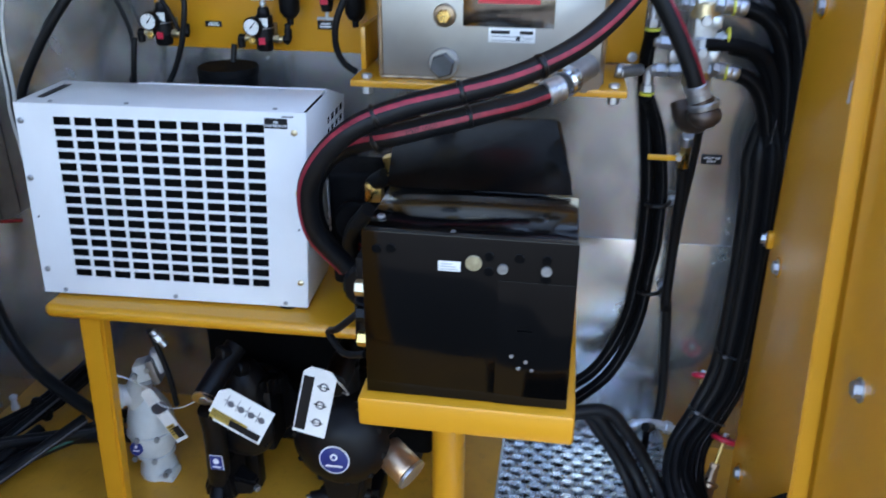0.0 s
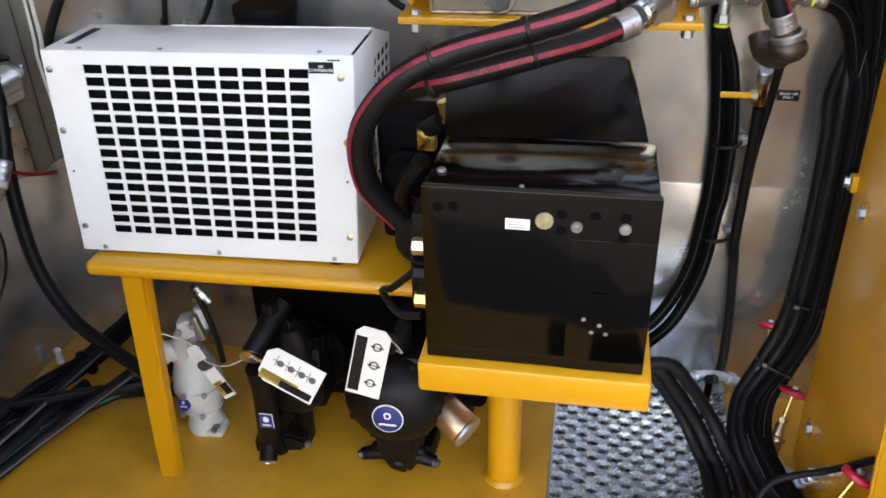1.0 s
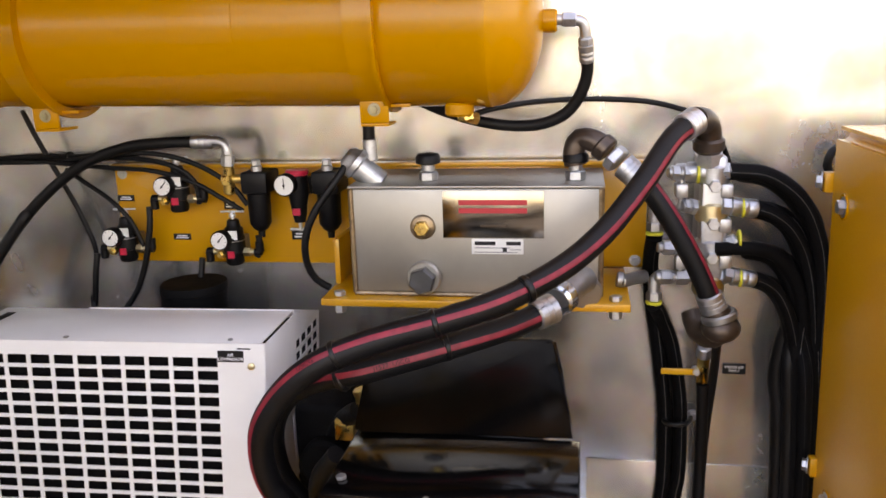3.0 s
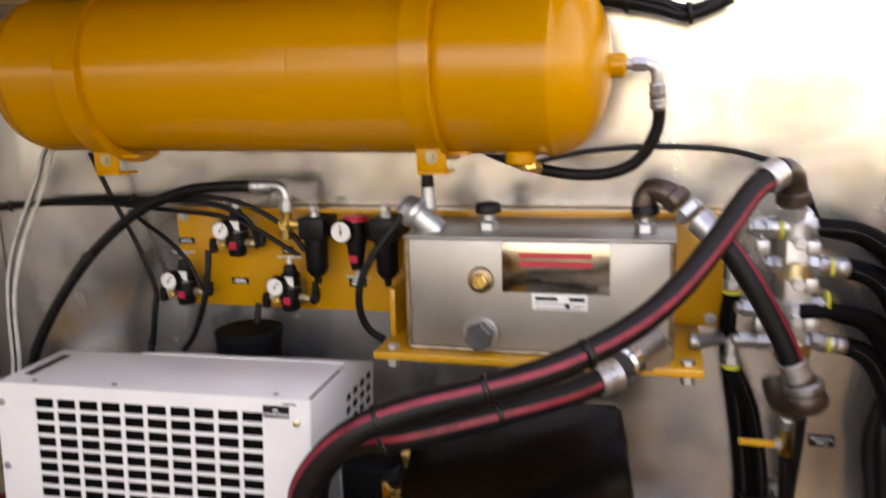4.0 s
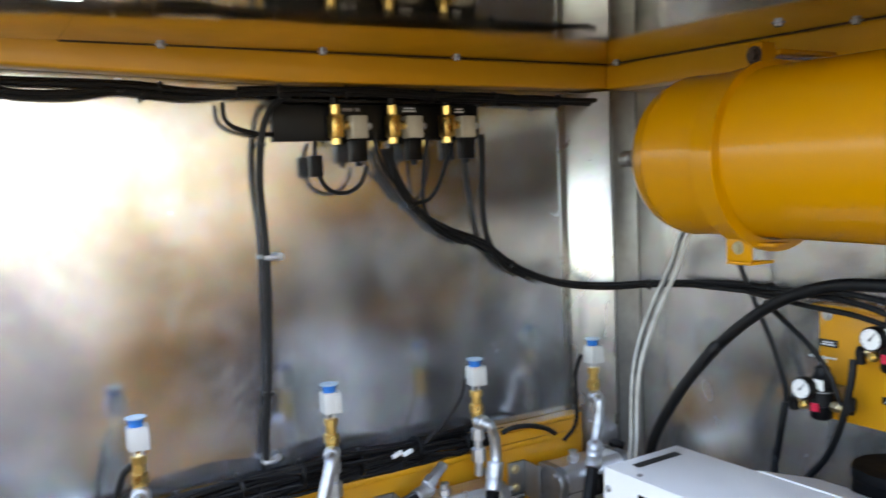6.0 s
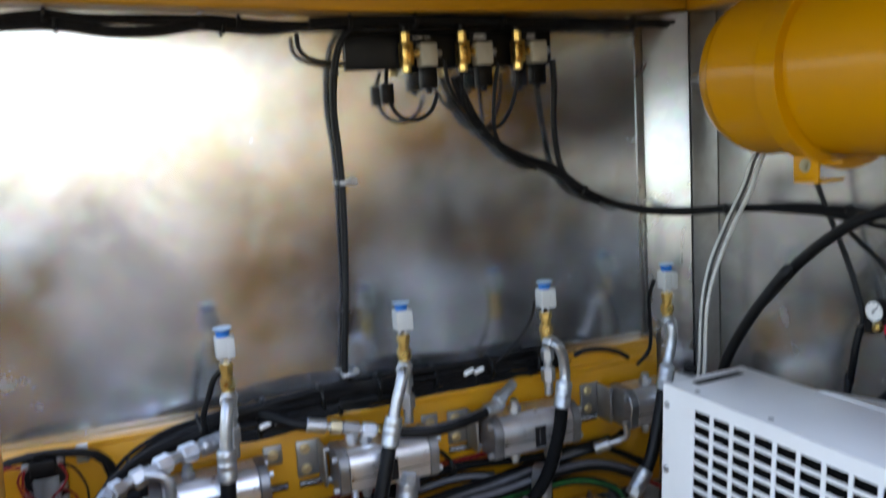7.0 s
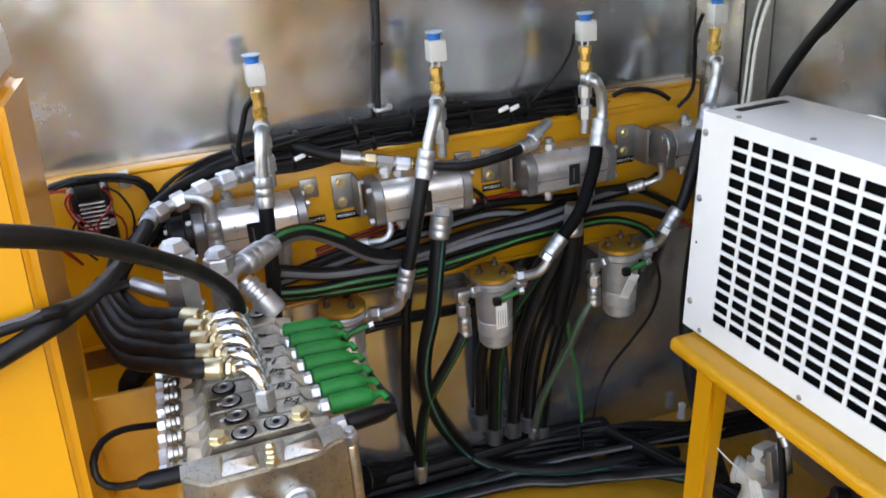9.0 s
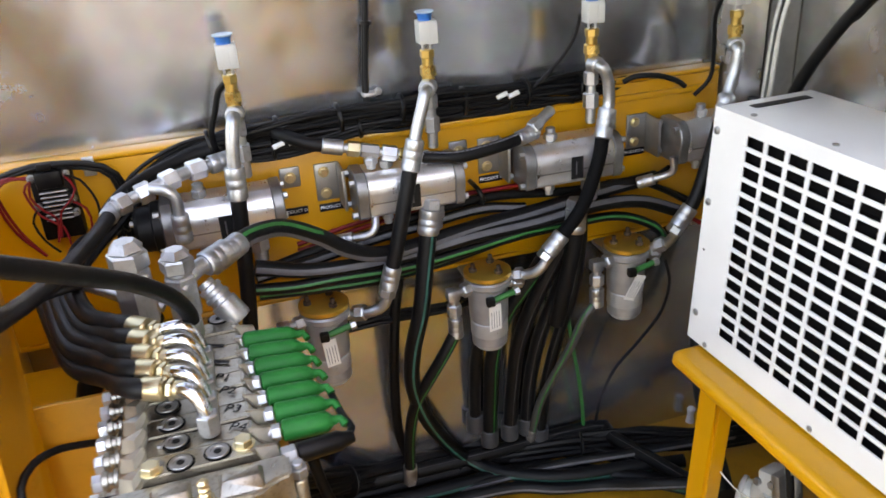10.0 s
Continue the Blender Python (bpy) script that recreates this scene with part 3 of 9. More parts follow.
# plate behind the regulators and the heater box
plate = thing("regulator_plate", (-0.2, 1.93, 0.92), "yellow painted steel mounting plate on the back wall", "panel")
part("panel", box(-0.705, 0.298, 1.932, 1.944, 0.922, 1.108, 0.002), YELLOW, plate)
for x, z in ((-0.69, 1.095), (-0.69, 0.935), (0.28, 0.935), (0.28, 1.095)):
    bolt((x, 1.932, z), (0, -1, 0), 0.007, plate)

# ---- air tank on its straps ----
TY, TZ, TR = 1.747, 1.3545, 0.1235
tank = thing("air_tank", (-0.39, TY, TZ - TR), "long yellow painted steel air tank under the roof", "air tank")
n = 0.989
prof = []
for k in range(13):
    a = k / 12 * math.pi / 2
    prof.append((0.072 * (1 - math.cos(a)), max(0.004, TR * math.sin(a) ** 0.94)))
body = prof + [(0.074, TR + 0.0018), (0.083, TR + 0.0018), (0.087, TR)] + [(n - 0.087, TR), (n - 0.083, TR + 0.0018), (n - 0.074, TR + 0.0018)] + [(n - h, r) for h, r in prof[::-1]]
part("shell", lathe((-0.862, TY, TZ), (0.127, TY, TZ), body, 64), YELLOW_TANK, tank)
part("port", rod((0.119, TY, TZ), (0.146, TY, TZ), 0.017), YELLOW_TANK, tank)
part("port", rod((-0.940, TY, TZ), (-0.855, TY, TZ), 0.010), BRACKET, tank, "dull steel plug")
part("port", rod((-0.962, TY, TZ), (-0.940, TY, TZ), 0.014), BRACKET, tank, "dull steel plug")
pad = bmesh.new()
arcs = []
for k in range(9):
    a = radians(-12 + 44 * k / 8)
    arcs.append([pad.verts.new((px, TY - math.cos(a) * pr, TZ + math.sin(a) * pr)) for px, pr in ((-0.408, TR - 0.002), (-0.407, TR + 0.0012), (-0.307, TR + 0.0012), (-0.306, TR - 0.002))])
for p, q in zip(arcs, arcs[1:]):
    for i in range(3):
        pad.faces.new((p[i], p[i + 1], q[i + 1], q[i]))
pad.faces.new(arcs[0])
pad.faces.new(arcs[-1][::-1])
bmesh.ops.recalc_face_normals(pad, faces=pad.faces)
part("name_plate", pad, YELLOW_TANK, tank, "painted-over name plate")
part("drain_boss", rod((0.005, TY - 0.03, TZ - TR + 0.008), (0.005, TY - 0.03, TZ - TR - 0.012), 0.022), YELLOW_TANK, tank)
tank.matrix_basis = pose(-0.39, TY, TZ - TR, 0, 1.1, 0)


def tank_strap(x):
    th = thing("tank_strap", (x, TY, TZ - TR - 0.05), "yellow painted flat steel strap round the air tank", "strap", "tank straps")
    bm = bmesh.new()
    rings = []
    for k in range(41):
        a = 2 * math.pi * k / 40
        c, s = math.cos(a), math.sin(a)
        rings.append([bm.verts.new((x + dx, TY + c * r, TZ + s * r)) for dx, r in ((-0.021, TR - 0.002), (-0.021, TR + 0.0085), (0.016, TR + 0.0085), (0.0165, TR + 0.015), (0.022, TR + 0.015), (0.022, TR - 0.002))])
    for p, q in zip(rings, rings[1:]):
        for i in range(6):
            bm.faces.new((p[i], p[(i + 1) % 6], q[(i + 1) % 6], q[i]))
    bmesh.ops.recalc_face_normals(bm, faces=bm.faces)
    part("band", bm, YELLOW_TANK, th)
    y0 = TY - 0.06
    part("lug", box(x - 0.022, x + 0.022, y0, y0 + 0.005, TZ - TR - 0.026, TZ - TR + 0.022, 0.0015), YELLOW_TANK, th)
    part("lug", box(x - 0.022, x + 0.022, y0, y0 + 0.05, TZ - TR - 0.031, TZ - TR - 0.0262, 0.0015), YELLOW_TANK, th)
    part("tab", box(x + 0.0225, x + 0.052, y0 + 0.012, y0 + 0.046, TZ - TR - 0.004, TZ - TR + 0.001, 0.001), YELLOW_TANK, th)
    part("bracket", box(x - 0.02, x + 0.02, TY + 0.01, YW - 0.062, TZ + TR + 0.022, TZ + TR + 0.030, 0.002), YELLOW_TANK, th)
    part("hanger", box(x - 0.012, x + 0.012, TY - 0.02, TY + 0.012, TZ + TR + 0.003, TZ + TR + 0.040, 0.002), YELLOW_TANK, th)
    bolt((x, y0, TZ - TR - 0.006), (0, -1, 0), 0.0068, th, DULL_GOLD)
    bolt((x, TY - 0.021, TZ + TR + 0.022), (0, -1, 0), 0.009, th, BRONZE)


tank_strap(-0.660)
tank_strap(-0.119)

# ---- bench, compressor ----
bench = thing("equipment_bench", (-0.772, 1.478, 0.0), "yellow painted steel bench with square tube leg", "bench")
bm = box(-0.772, -0.125, 1.478, 1.944, 0.511, 0.5355, 0.011, 4)
part("top", bm, YELLOW, bench)
part("front_rail", rod((-0.764, 1.489, 0.522), (-0.13, 1.489, 0.522), 0.0135, seg=20), YELLOW, bench)
leg = bmesh.new()
bmesh.ops.convex_hull(leg, input=[leg.verts.new(p) for p in ((-0.716, 1.492, 0.511), (-0.668, 1.492, 0.511), (-0.668, 1.524, 0.511), (-0.716, 1.524, 0.511), (-0.744, 1.492, 0.0), (-0.702, 1.492, 0.0), (-0.702, 1.524, 0.0), (-0.744, 1.524, 0.0))])
bmesh.ops.bevel(leg, geom=list(leg.edges), offset=0.005, segments=2, affect="EDGES")
part("leg", leg, YELLOW, bench)
bench.matrix_basis = pose(-0.772, 1.478, 0.0, 0, 0, 1.2)

# housing in its own frame: x along the front, y to the back, z from the bench top
comp = thing("air_compressor", (0, 0, 0.5358), "white powder-coated air compressor housing with slotted grille", "air compressor")
CW, CD, Z0, Z1 = 0.5076, 0.153, 0.5420, 0.9071
gx0, gx1, gz0, gz1 = 0.0675, 0.4375, 0.5800, 0.8848


def slots(lo, hi, count, bar):
    """Grid lines for a row of slots with bars between them."""
    w = (hi - lo - bar * (count - 1)) / count
    out = []
    for k in range(count):
        out += [lo + k * (w + bar), lo + k * (w + bar) + w]
    return out


xs = [0.0] + slots(gx0, gx1, 10, 0.0062) + [CW]
zs = [Z0] + slots(gz0, gz1, 15, 0.0058) + [Z1]
bm = plate_with_holes(xs, zs, lambda i, j: i % 2 == 1 and j % 2 == 1, 0.002)
part("front_panel", bm, WHITE, comp, smooth=0)
part("corner_fold", lathe((CW - 0.002, 0.004, Z0 + 0.001), (CW - 0.002, 0.004, 2), [(0, 0.0035), (0.001, 0.004), (Z1 - Z0 - 0.003, 0.004), (Z1 - Z0 - 0.002, 0.0035)], 12), WHITE, comp)
part("top_fold", rod((0.001, 0.0045, Z1 - 0.0045), (CW - 0.001, 0.0045, Z1 - 0.0045), 0.0045, seg=12), WHITE, comp)
part("top_panel", box(0.001, CW - 0.006, 0.0045, CD, Z1 - 0.003, Z1, 0.001), WHITE, comp)
part("top_slot", box(0.022, 0.036, 0.035, 0.125, Z1 + 0.0004, Z1 + 0.0012), PRINT, comp)
for x, y in ((0.195, 0.014), (CW - 0.055, 0.014), (0.06, 0.012)):
    part("screw", rod((x, y, Z1), (x, y, Z1 + 0.0022), 0.004, seg=12), BRACKET, comp)
part("side_panel", box(0.0005, 0.0025, 0.0025, CD, Z0, Z1 - 0.0035, 0.0005), WHITE, comp)
part("side_panel", box(CW - 0.0025, CW - 0.0004, 0.0045, CD, Z0, Z1 - 0.0035, 0.0005), WHITE, comp)
part("flange", box(0.003, 0.15, CD - 0.002, CD - 0.0003, Z0, Z1 - 0.0035), WHITE, comp)
part("base", box(0.003, CW - 0.003, 0.003, CD + 0.14, Z0 + 0.0005, Z0 + 0.003), WHITE, comp)
# sloping rear part with slotted flanks
RX0, RX1, RY1, RDROP = 0.150, CW - 0.004, CD + 0.145, 0.046
bm = bmesh.new()
bmesh.ops.convex_hull(bm, input=[bm.verts.new(p) for p in ((RX0, CD + 0.0005, Z1 + 0.0015), (RX1, CD + 0.0005, Z1 + 0.0015), (RX0, RY1, Z1 - RDROP), (RX1, RY1, Z1 - RDROP), (RX0, CD + 0.0005, Z1 - 0.002), (RX1, CD + 0.0005, Z1 - 0.002), (RX0, RY1, Z1 - RDROP - 0.004), (RX1, RY1, Z1 - RDROP - 0.004))])
part("rear_top", bm, WHITE, comp)
ys = [CD + 0.001] + slots(CD + 0.006, RY1 - 0.010, 4, 0.006) + [RY1]
z2 = [Z0 + 0.004] + slots(Z0 + 0.030, Z1 - RDROP - 0.010, 13, 0.007) + [Z1 - RDROP - 0.0045]
bm = plate_with_holes(ys, z2, lambda i, j: i % 2 == 1 and j % 2 == 1, 0.002)
bmesh.ops.transform(bm, matrix=Matrix.Translation((RX1, 0, 0)) @ Matrix.Rotation(radians(90), 4, "Z"), verts=bm.verts)
part("side_panel", bm, WHITE, comp, "slotted rear side panel", smooth=0)
bm = bmesh.new()
bmesh.ops.convex_hull(bm, input=[bm.verts.new((x, y, z)) for x in (RX1 - 0.002, RX1) for y, z in ((CD + 0.001, Z1 - 0.0025), (CD + 0.001, Z1 - RDROP - 0.0040), (RY1, Z1 - RDROP - 0.0040))])
part("side_gusset", bm, WHITE, comp)
# near-black slab added behind the flank slots in place of shade inside
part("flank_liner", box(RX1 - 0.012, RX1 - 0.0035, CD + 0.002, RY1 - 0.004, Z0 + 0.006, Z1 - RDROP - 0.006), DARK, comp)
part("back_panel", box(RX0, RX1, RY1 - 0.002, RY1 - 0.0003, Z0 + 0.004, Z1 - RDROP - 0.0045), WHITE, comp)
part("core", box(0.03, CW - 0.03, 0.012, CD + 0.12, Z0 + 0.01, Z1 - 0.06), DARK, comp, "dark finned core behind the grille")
# more near-black fill, so the housing's inner shade is in the colour
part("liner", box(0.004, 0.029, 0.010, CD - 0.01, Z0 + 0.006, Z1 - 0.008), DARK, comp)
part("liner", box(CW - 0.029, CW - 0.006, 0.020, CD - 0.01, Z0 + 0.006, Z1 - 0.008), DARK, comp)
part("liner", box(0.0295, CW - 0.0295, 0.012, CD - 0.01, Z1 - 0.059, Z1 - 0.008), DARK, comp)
for x, y in ((0.040, 0.030), (CW - 0.040, 0.022), (0.040, CD - 0.03), (CW - 0.040, CD - 0.03)):
    part("foot", rod((x, y, 0.5358), (x, y, Z0 + 0.0003), 0.022), BLACK, comp, "black rubber foot")
for x, z in ((0.0090, 0.8756), (0.0095, 0.7712), (0.0125, 0.5910), (0.4885, 0.8726), (0.4955, 0.5927)):
    part("screw", lathe((x, 0, z), (x, -1, z), [(0, 0.0058), (0.0015, 0.0055), (0.003, 0.003), (0.0032, 0.001)], 14), ZINC_GOLD if x > 0.2 else BRACKET, comp)
for x in (0.0424, 0.2574, 0.4669):
    part("screw", lathe((x, 0, 0.5490), (x, -1, 0.5490), [(0, 0.0045), (0.0015, 0.004), (0.003, 0.001)], 12), BRACKET, comp)
for x in (0.4941, 0.0125):
    part("hole", rod((x, -0.0003, 0.697), (x, 0.001, 0.697), 0.0022, seg=10), PRINT, comp)
part("name_label", box(0.4385, 0.4775, -0.0012, -0.0004, 0.8790, 0.8965), PRINT, comp, "black name label")
part("lettering", text_mesh("AIR\nCOMPRESSOR", 0.0062, facing((0.458, -0.0016, 0.8868), (1, 0, 0), (0, 0, 1))), WHITE_PRINT, comp)
part("notch", box(0.468, 0.488, -0.0008, -0.0002, 0.8985, 0.9005), PRINT, comp)
part("brass_fitting", rod((CW - 0.010, -0.010, 0.769), (CW - 0.010, 0.006, 0.769), 0.006), BRASS, comp)
part("motor_end", lathe((CW - 0.004, CD + 0.095, 0.715), (9, CD + 0.095, 0.715), [(0, 0.050), (0.020, 0.050), (0.034, 0.042), (0.040, 0.020)], 28), BLACK, comp, "black rounded motor end")
part("air_filter", lathe((0.262, 0.315, 0.77), (0.262, 0.315, 1), [(0, 0.054), (0.01, 0.0585), (0.120, 0.0585), (0.122, 0.0605), (0.134, 0.0605), (0.137, 0.059)], 40), MATT_BLACK, comp, "black round air filter cap")
part("filter_pipe", rod((0.262, 0.33, Z0), (0.262, 0.33, 0.77), 0.03), BLACK, comp)
part("rear_base", box(0.16, 0.38, CD + 0.150, CD + 0.26, 0.5359, 0.552), BLACK, comp)
# the housing leans a little
for ob in comp.children:
    ob.data.transform(Matrix(((1, 0, 0.0574, 0), (0, 1, 0, 0), (0, 0, 1, 0), (0, 0, 0, 1))))
comp.matrix_basis = pose(-0.7889, 1.5172, 0.5358, 0, 0, 2.18)

# added near-black box that gives the space behind the pumps its shade
blk = thing("black_reservoir", (-0.34, 1.83, 0.0), "black box standing for the deep shade behind the pumps", "reservoir")
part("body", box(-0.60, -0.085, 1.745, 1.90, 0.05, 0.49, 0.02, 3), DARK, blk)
for x in (-0.53, -0.15):
    part("foot", box(x - 0.03, x + 0.03, 1.76, 1.88, 0.0, 0.05, 0.004), BLACK, blk)

# ---- hydraulic cooler, black ----
shelf = thing("equipment_shelf", (0.04, 1.45, 0), "yellow painted steel shelf on a round post", "shelf")
part("tray", box(-0.120, 0.203, 1.268, 1.72, 0.503, 0.554, 0.006), YELLOW, shelf)
part("post", rod((-0.03, 1.615, 0), (-0.03, 1.615, 0.504), 0.034, seg=28), YELLOW, shelf)
part("weld", lathe((-0.03, 1.615, 0.0), (-0.03, 1.615, 1), [(0, 0.043), (0.004, 0.040), (0.010, 0.035)], 28), YELLOW, shelf)

cool = thing("hydraulic_cooler", (0.04, 1.45, 0.555), "glossy black steel cooler housing with fan shroud", "cooler")
part("front_panel", box(-0.108, 0.190, 1.285, 1.289, 0.556, 0.822, 0.0015), BLACK_GLOSS, cool)
part("body", box(-0.106, 0.188, 1.2895, 1.462, 0.556, 0.8195, 0.003), BLACK_SATIN, cool)
part("rear_body", box(-0.106, 0.138, 1.4625, 1.70, 0.556, 0.8195, 0.003), BLACK_SATIN, cool)
# sloping hood folded up from the top sheet
hood = bmesh.new()
bmesh.ops.convex_hull(hood, input=[hood.verts.new(p) for p in ((-0.112, 1.448, 0.8200), (0.184, 1.460, 0.8200), (-0.138, 1.655, 0.876), (0.149, 1.665, 0.880), (-0.138, 1.690, 0.868), (0.149, 1.700, 0.872), (-0.112, 1.700, 0.8200), (0.136, 1.700, 0.8200))])
bmesh.ops.bevel(hood, geom=list(hood.edges), offset=0.005, segments=3, affect="EDGES")
part("hood", hood, BLACK_HOOD, cool)
part("edge_strip", box(-0.107, 0.189, 1.290, 1.296, 0.8197, 0.8222, 0.001), BLACK_SATIN, cool)
for x, z, r in ((0.049, 0.784, 0.0115), (0.089, 0.778, 0.0075), (0.148, 0.779, 0.0075)):
    part("cap_bolt", lathe((x, 1.285, z), (x, 1.284, z), [(0, r), (0.0025, r), (0.0035, r * 0.92), (0.0030, r * 0.5), (0.0036, r * 0.3)], 20), DULL_GOLD if r > 0.01 else BRACKET, cool)
for x, z in ((-0.066, 0.797), (-0.086, 0.795), (0.070, 0.795), (0.111, 0.795), (0.148, 0.795), (0.07, 0.772), (0.148, 0.766)):
    part("plug", rod((x, 1.285, z), (x, 1.2835, z), 0.007), BLACK_GLOSS, cool)
for x, z in ((0.106, 0.640), (0.117, 0.620), (0.127, 0.632), (0.136, 0.619)):
    part("rivet", rod((x, 1.285, z), (x, 1.2835, z), 0.0032, seg=10), BRACKET, cool)
part("rivet_row", box(0.112, 0.134, 1.2838, 1.285, 0.681, 0.685, 0.001), BRACKET, cool)
part("rating_label", box(0.000, 0.031, 1.2838, 1.2848, 0.769, 0.784), CARD, cool, "small white label")
for k in range(3):
    part("label_bar", box(0.003, 0.028 - 0.004 * k, 1.2832, 1.2837, 0.7715 + 0.004 * k, 0.7727 + 0.004 * k), BRACKET, cool)
part("cover_strip", box(0.083, 0.189, 1.2838, 1.2848, 0.5565, 0.760, 0.0004), BLACK_GLOSS, cool)
part("corner_bolt", hexa((-0.090, 1.335, 0.8198), (-0.090, 1.335, 0.8245), 0.0065), BRACKET, cool)
part("edge_screw", rod((0.018, 1.302, 0.8198), (0.018, 1.302, 0.8222), 0.0035, seg=10), BRACKET, cool)
# valve cluster on the cooler's flank
clus = thing("valve_cluster", (-0.135, 1.36, 0.6), "brass and black hydraulic fittings on the cooler's side", "fitting")
for k, (z, c) in enumerate(((0.60, BRASS), (0.645, BLACK), (0.69, ZINC_GOLD))):
    part("fitting", hexa((-0.106, 1.36, z), (-0.140, 1.36, z), 0.013), c, clus)
part("block", box(-0.150, -0.1085, 1.40, 1.47, 0.58, 0.72, 0.004), BLACK, clus)
part("hose_tail", tube([(-0.15, 1.50, 0.76), (-0.19, 1.53, 0.70), (-0.20, 1.56, 0.62), (-0.18, 1.58, 0.555)], 0.014), RUBBER, clus)
part("hose_tail", tube([(-0.13, 1.56, 0.80), (-0.17, 1.60, 0.76), (-0.21, 1.62, 0.68), (-0.215, 1.63, 0.56)], 0.016), RUBBER, clus)
part("cable", tube([(-0.15, 1.40, 0.62), (-0.19, 1.41, 0.58), (-0.21, 1.43, 0.562), (-0.17, 1.38, 0.556), (-0.13, 1.36, 0.57)], 0.006), RUBBER, clus)
part("brass_nut", hexa((-0.128, 1.56, 0.835), (-0.118, 1.56, 0.800), 0.012), BRASS, clus)
part("motor", rod((-0.165, 1.52, 0.60), (-0.165, 1.66, 0.60), 0.045, seg=24), BLACK, clus)
part("fan_motor", add(box(-0.250, -0.145, 1.600, 1.700, 0.560, 0.785, 0.012, 3), rod((-0.195, 1.598, 0.70), (-0.195, 1.57, 0.70), 0.040, seg=24)), MATT_BLACK, clus)
part("edge_guard", box(-0.2525, -0.2505, 1.605, 1.640, 0.69, 0.765, 0.0006), PALE_ZINC, clus)
part("brass_block", box(-0.176, -0.146, 1.575, 1.597, 0.742, 0.775, 0.002), BRASS, clus)
for k in range(2):
    part("wire", tube([(-0.215, 1.585, 0.672 - 0.012 * k), (-0.190, 1.568, 0.664 - 0.010 * k), (-0.165, 1.566, 0.650 - 0.012 * k), (-0.142, 1.575, 0.640)], 0.0022, 8), RED_WIRE, clus)
part("coil", rod((-0.130, 1.38, 0.58), (-0.130, 1.38, 0.66), 0.018), BLACK, clus)

# ---- heater box of stainless sheet ----
heat = thing("heater_box", (0.015, 1.82, 0.92), "welded stainless steel reservoir box with brass plug", "reservoir")
part("shell", box(-0.180, 0.217, 1.743, 1.928, 0.922, 1.097, 0.005), STAINLESS, heat)
part("top_seam", box(-0.184, 0.221, 1.739, 1.930, 1.0975, 1.101, 0.001), STAINLESS, heat)
for a, b in (((-0.180, 1.7425, 0.9235), (0.217, 1.7425, 0.9235)), ((0.2165, 1.7425, 0.925), (0.2165, 1.7425, 1.096)), ((-0.1795, 1.7425, 0.925), (-0.1795, 1.7425, 1.096))):
    part("weld", rod(a, b, 0.0042, seg=8), WELD, heat, "heat-tinted weld bead")
part("plug", hexa(V(*(-0.063, 1.743, 1.035)), V(*(-0.063, 1.743, 1.035)) + V(0, -0.018, 0), 0.0125), BRASS, heat, "brass hexagon plug")
part("boss", lathe((-0.063, 1.743, 1.035), (-0.063, 0, 1.035), [(0, 0.0205), (0.006, 0.0195), (0.008, 0.0165)], 24), WELD, heat, "heat-tinted boss")
q = V(*(-0.063, 1.743, 0.952))
part("collar", rod(q, q + V(0, -0.012, 0), 0.028, seg=28), STAINLESS, heat)
part("plug", hexa(q + V(0, -0.012, 0), q + V(0, -0.032, 0), 0.022, 0.3), DARK_CAST, heat, "large steel hexagon plug")
q = V(0.185, 1.743, 0.942)
part("collar", rod(q, q + V(0.012, -0.03, -0.006), 0.026, seg=24), STAINLESS, heat)
part("warning_plate", box(-0.030, 0.129, 1.7405, 1.7425, 1.018, 1.094, 0.0005), MIRROR_PLATE, heat, "polished dark warning plate with red print")
for k in range(2):
    part("print_bar", box(-0.004, 0.103, 1.7396, 1.7403, 1.058 + 0.013 * k, 1.066 + 0.013 * k), LABEL_RED, heat)
part("print_bar", box(0.030, 0.072, 1.7398, 1.7403, 1.036, 1.039), BRONZE, heat)
part("sticker", box(0.015, 0.097, 1.7410, 1.7424, 0.992, 1.0165, 0.0003), CARD, heat, "white maker's sticker")
for a, b in ((0.020, 0.053), (0.070, 0.093)):
    part("print_bar", box(a, b, 1.7403, 1.7409, 1.0065, 1.0125), PRINT, heat)
part("print_bar", box(0.064, 0.071, 1.7403, 1.7409, 0.996, 1.003), PRINT, heat)
for k in range(3):
    part("print_bar", box(0.020, 0.088 - 0.006 * k, 1.7403, 1.7409, 0.9945 + 0.0036 * k, 0.9955 + 0.0036 * k) if k != 1 else box(0.076, 0.093, 1.7403, 1.7409, 0.999, 1.000), GREY_PRINT, heat)
for x in (-0.062, 0.176):
    part("stud", add(hexa((x, 1.80, 1.101), (x, 1.80, 1.116), 0.016), rod((x, 1.80, 1.116), (x, 1.80, 1.128), 0.011)), ZINC, heat)
    part("cap", lathe((x, 1.80, 1.128), (x, 1.80, 2), [(0, 0.016), (0.002, 0.0205), (0.012, 0.0205), (0.017, 0.017), (0.019, 0.006)], 20), BLACK, heat)
tr = thing("heater_tray", (0.015, 1.82, 0.905), "yellow painted steel tray under the reservoir", "tray")
part("plate", box(-0.232, 0.262, 1.715, 1.931, 0.908, 0.9205, 0.002), YELLOW, tr)
part("gusset", box(-0.232, -0.222, 1.80, 1.931, 0.921, 1.0, 0.002), YELLOW, tr)
for x in (-0.205, 0.240):
    part("bolt", add(hexa((x, 1.735, 0.9206), (x, 1.735, 0.929), 0.010), hexa((x, 1.735, 0.892), (x, 1.735, 0.9079), 0.010)), ZINC, tr)
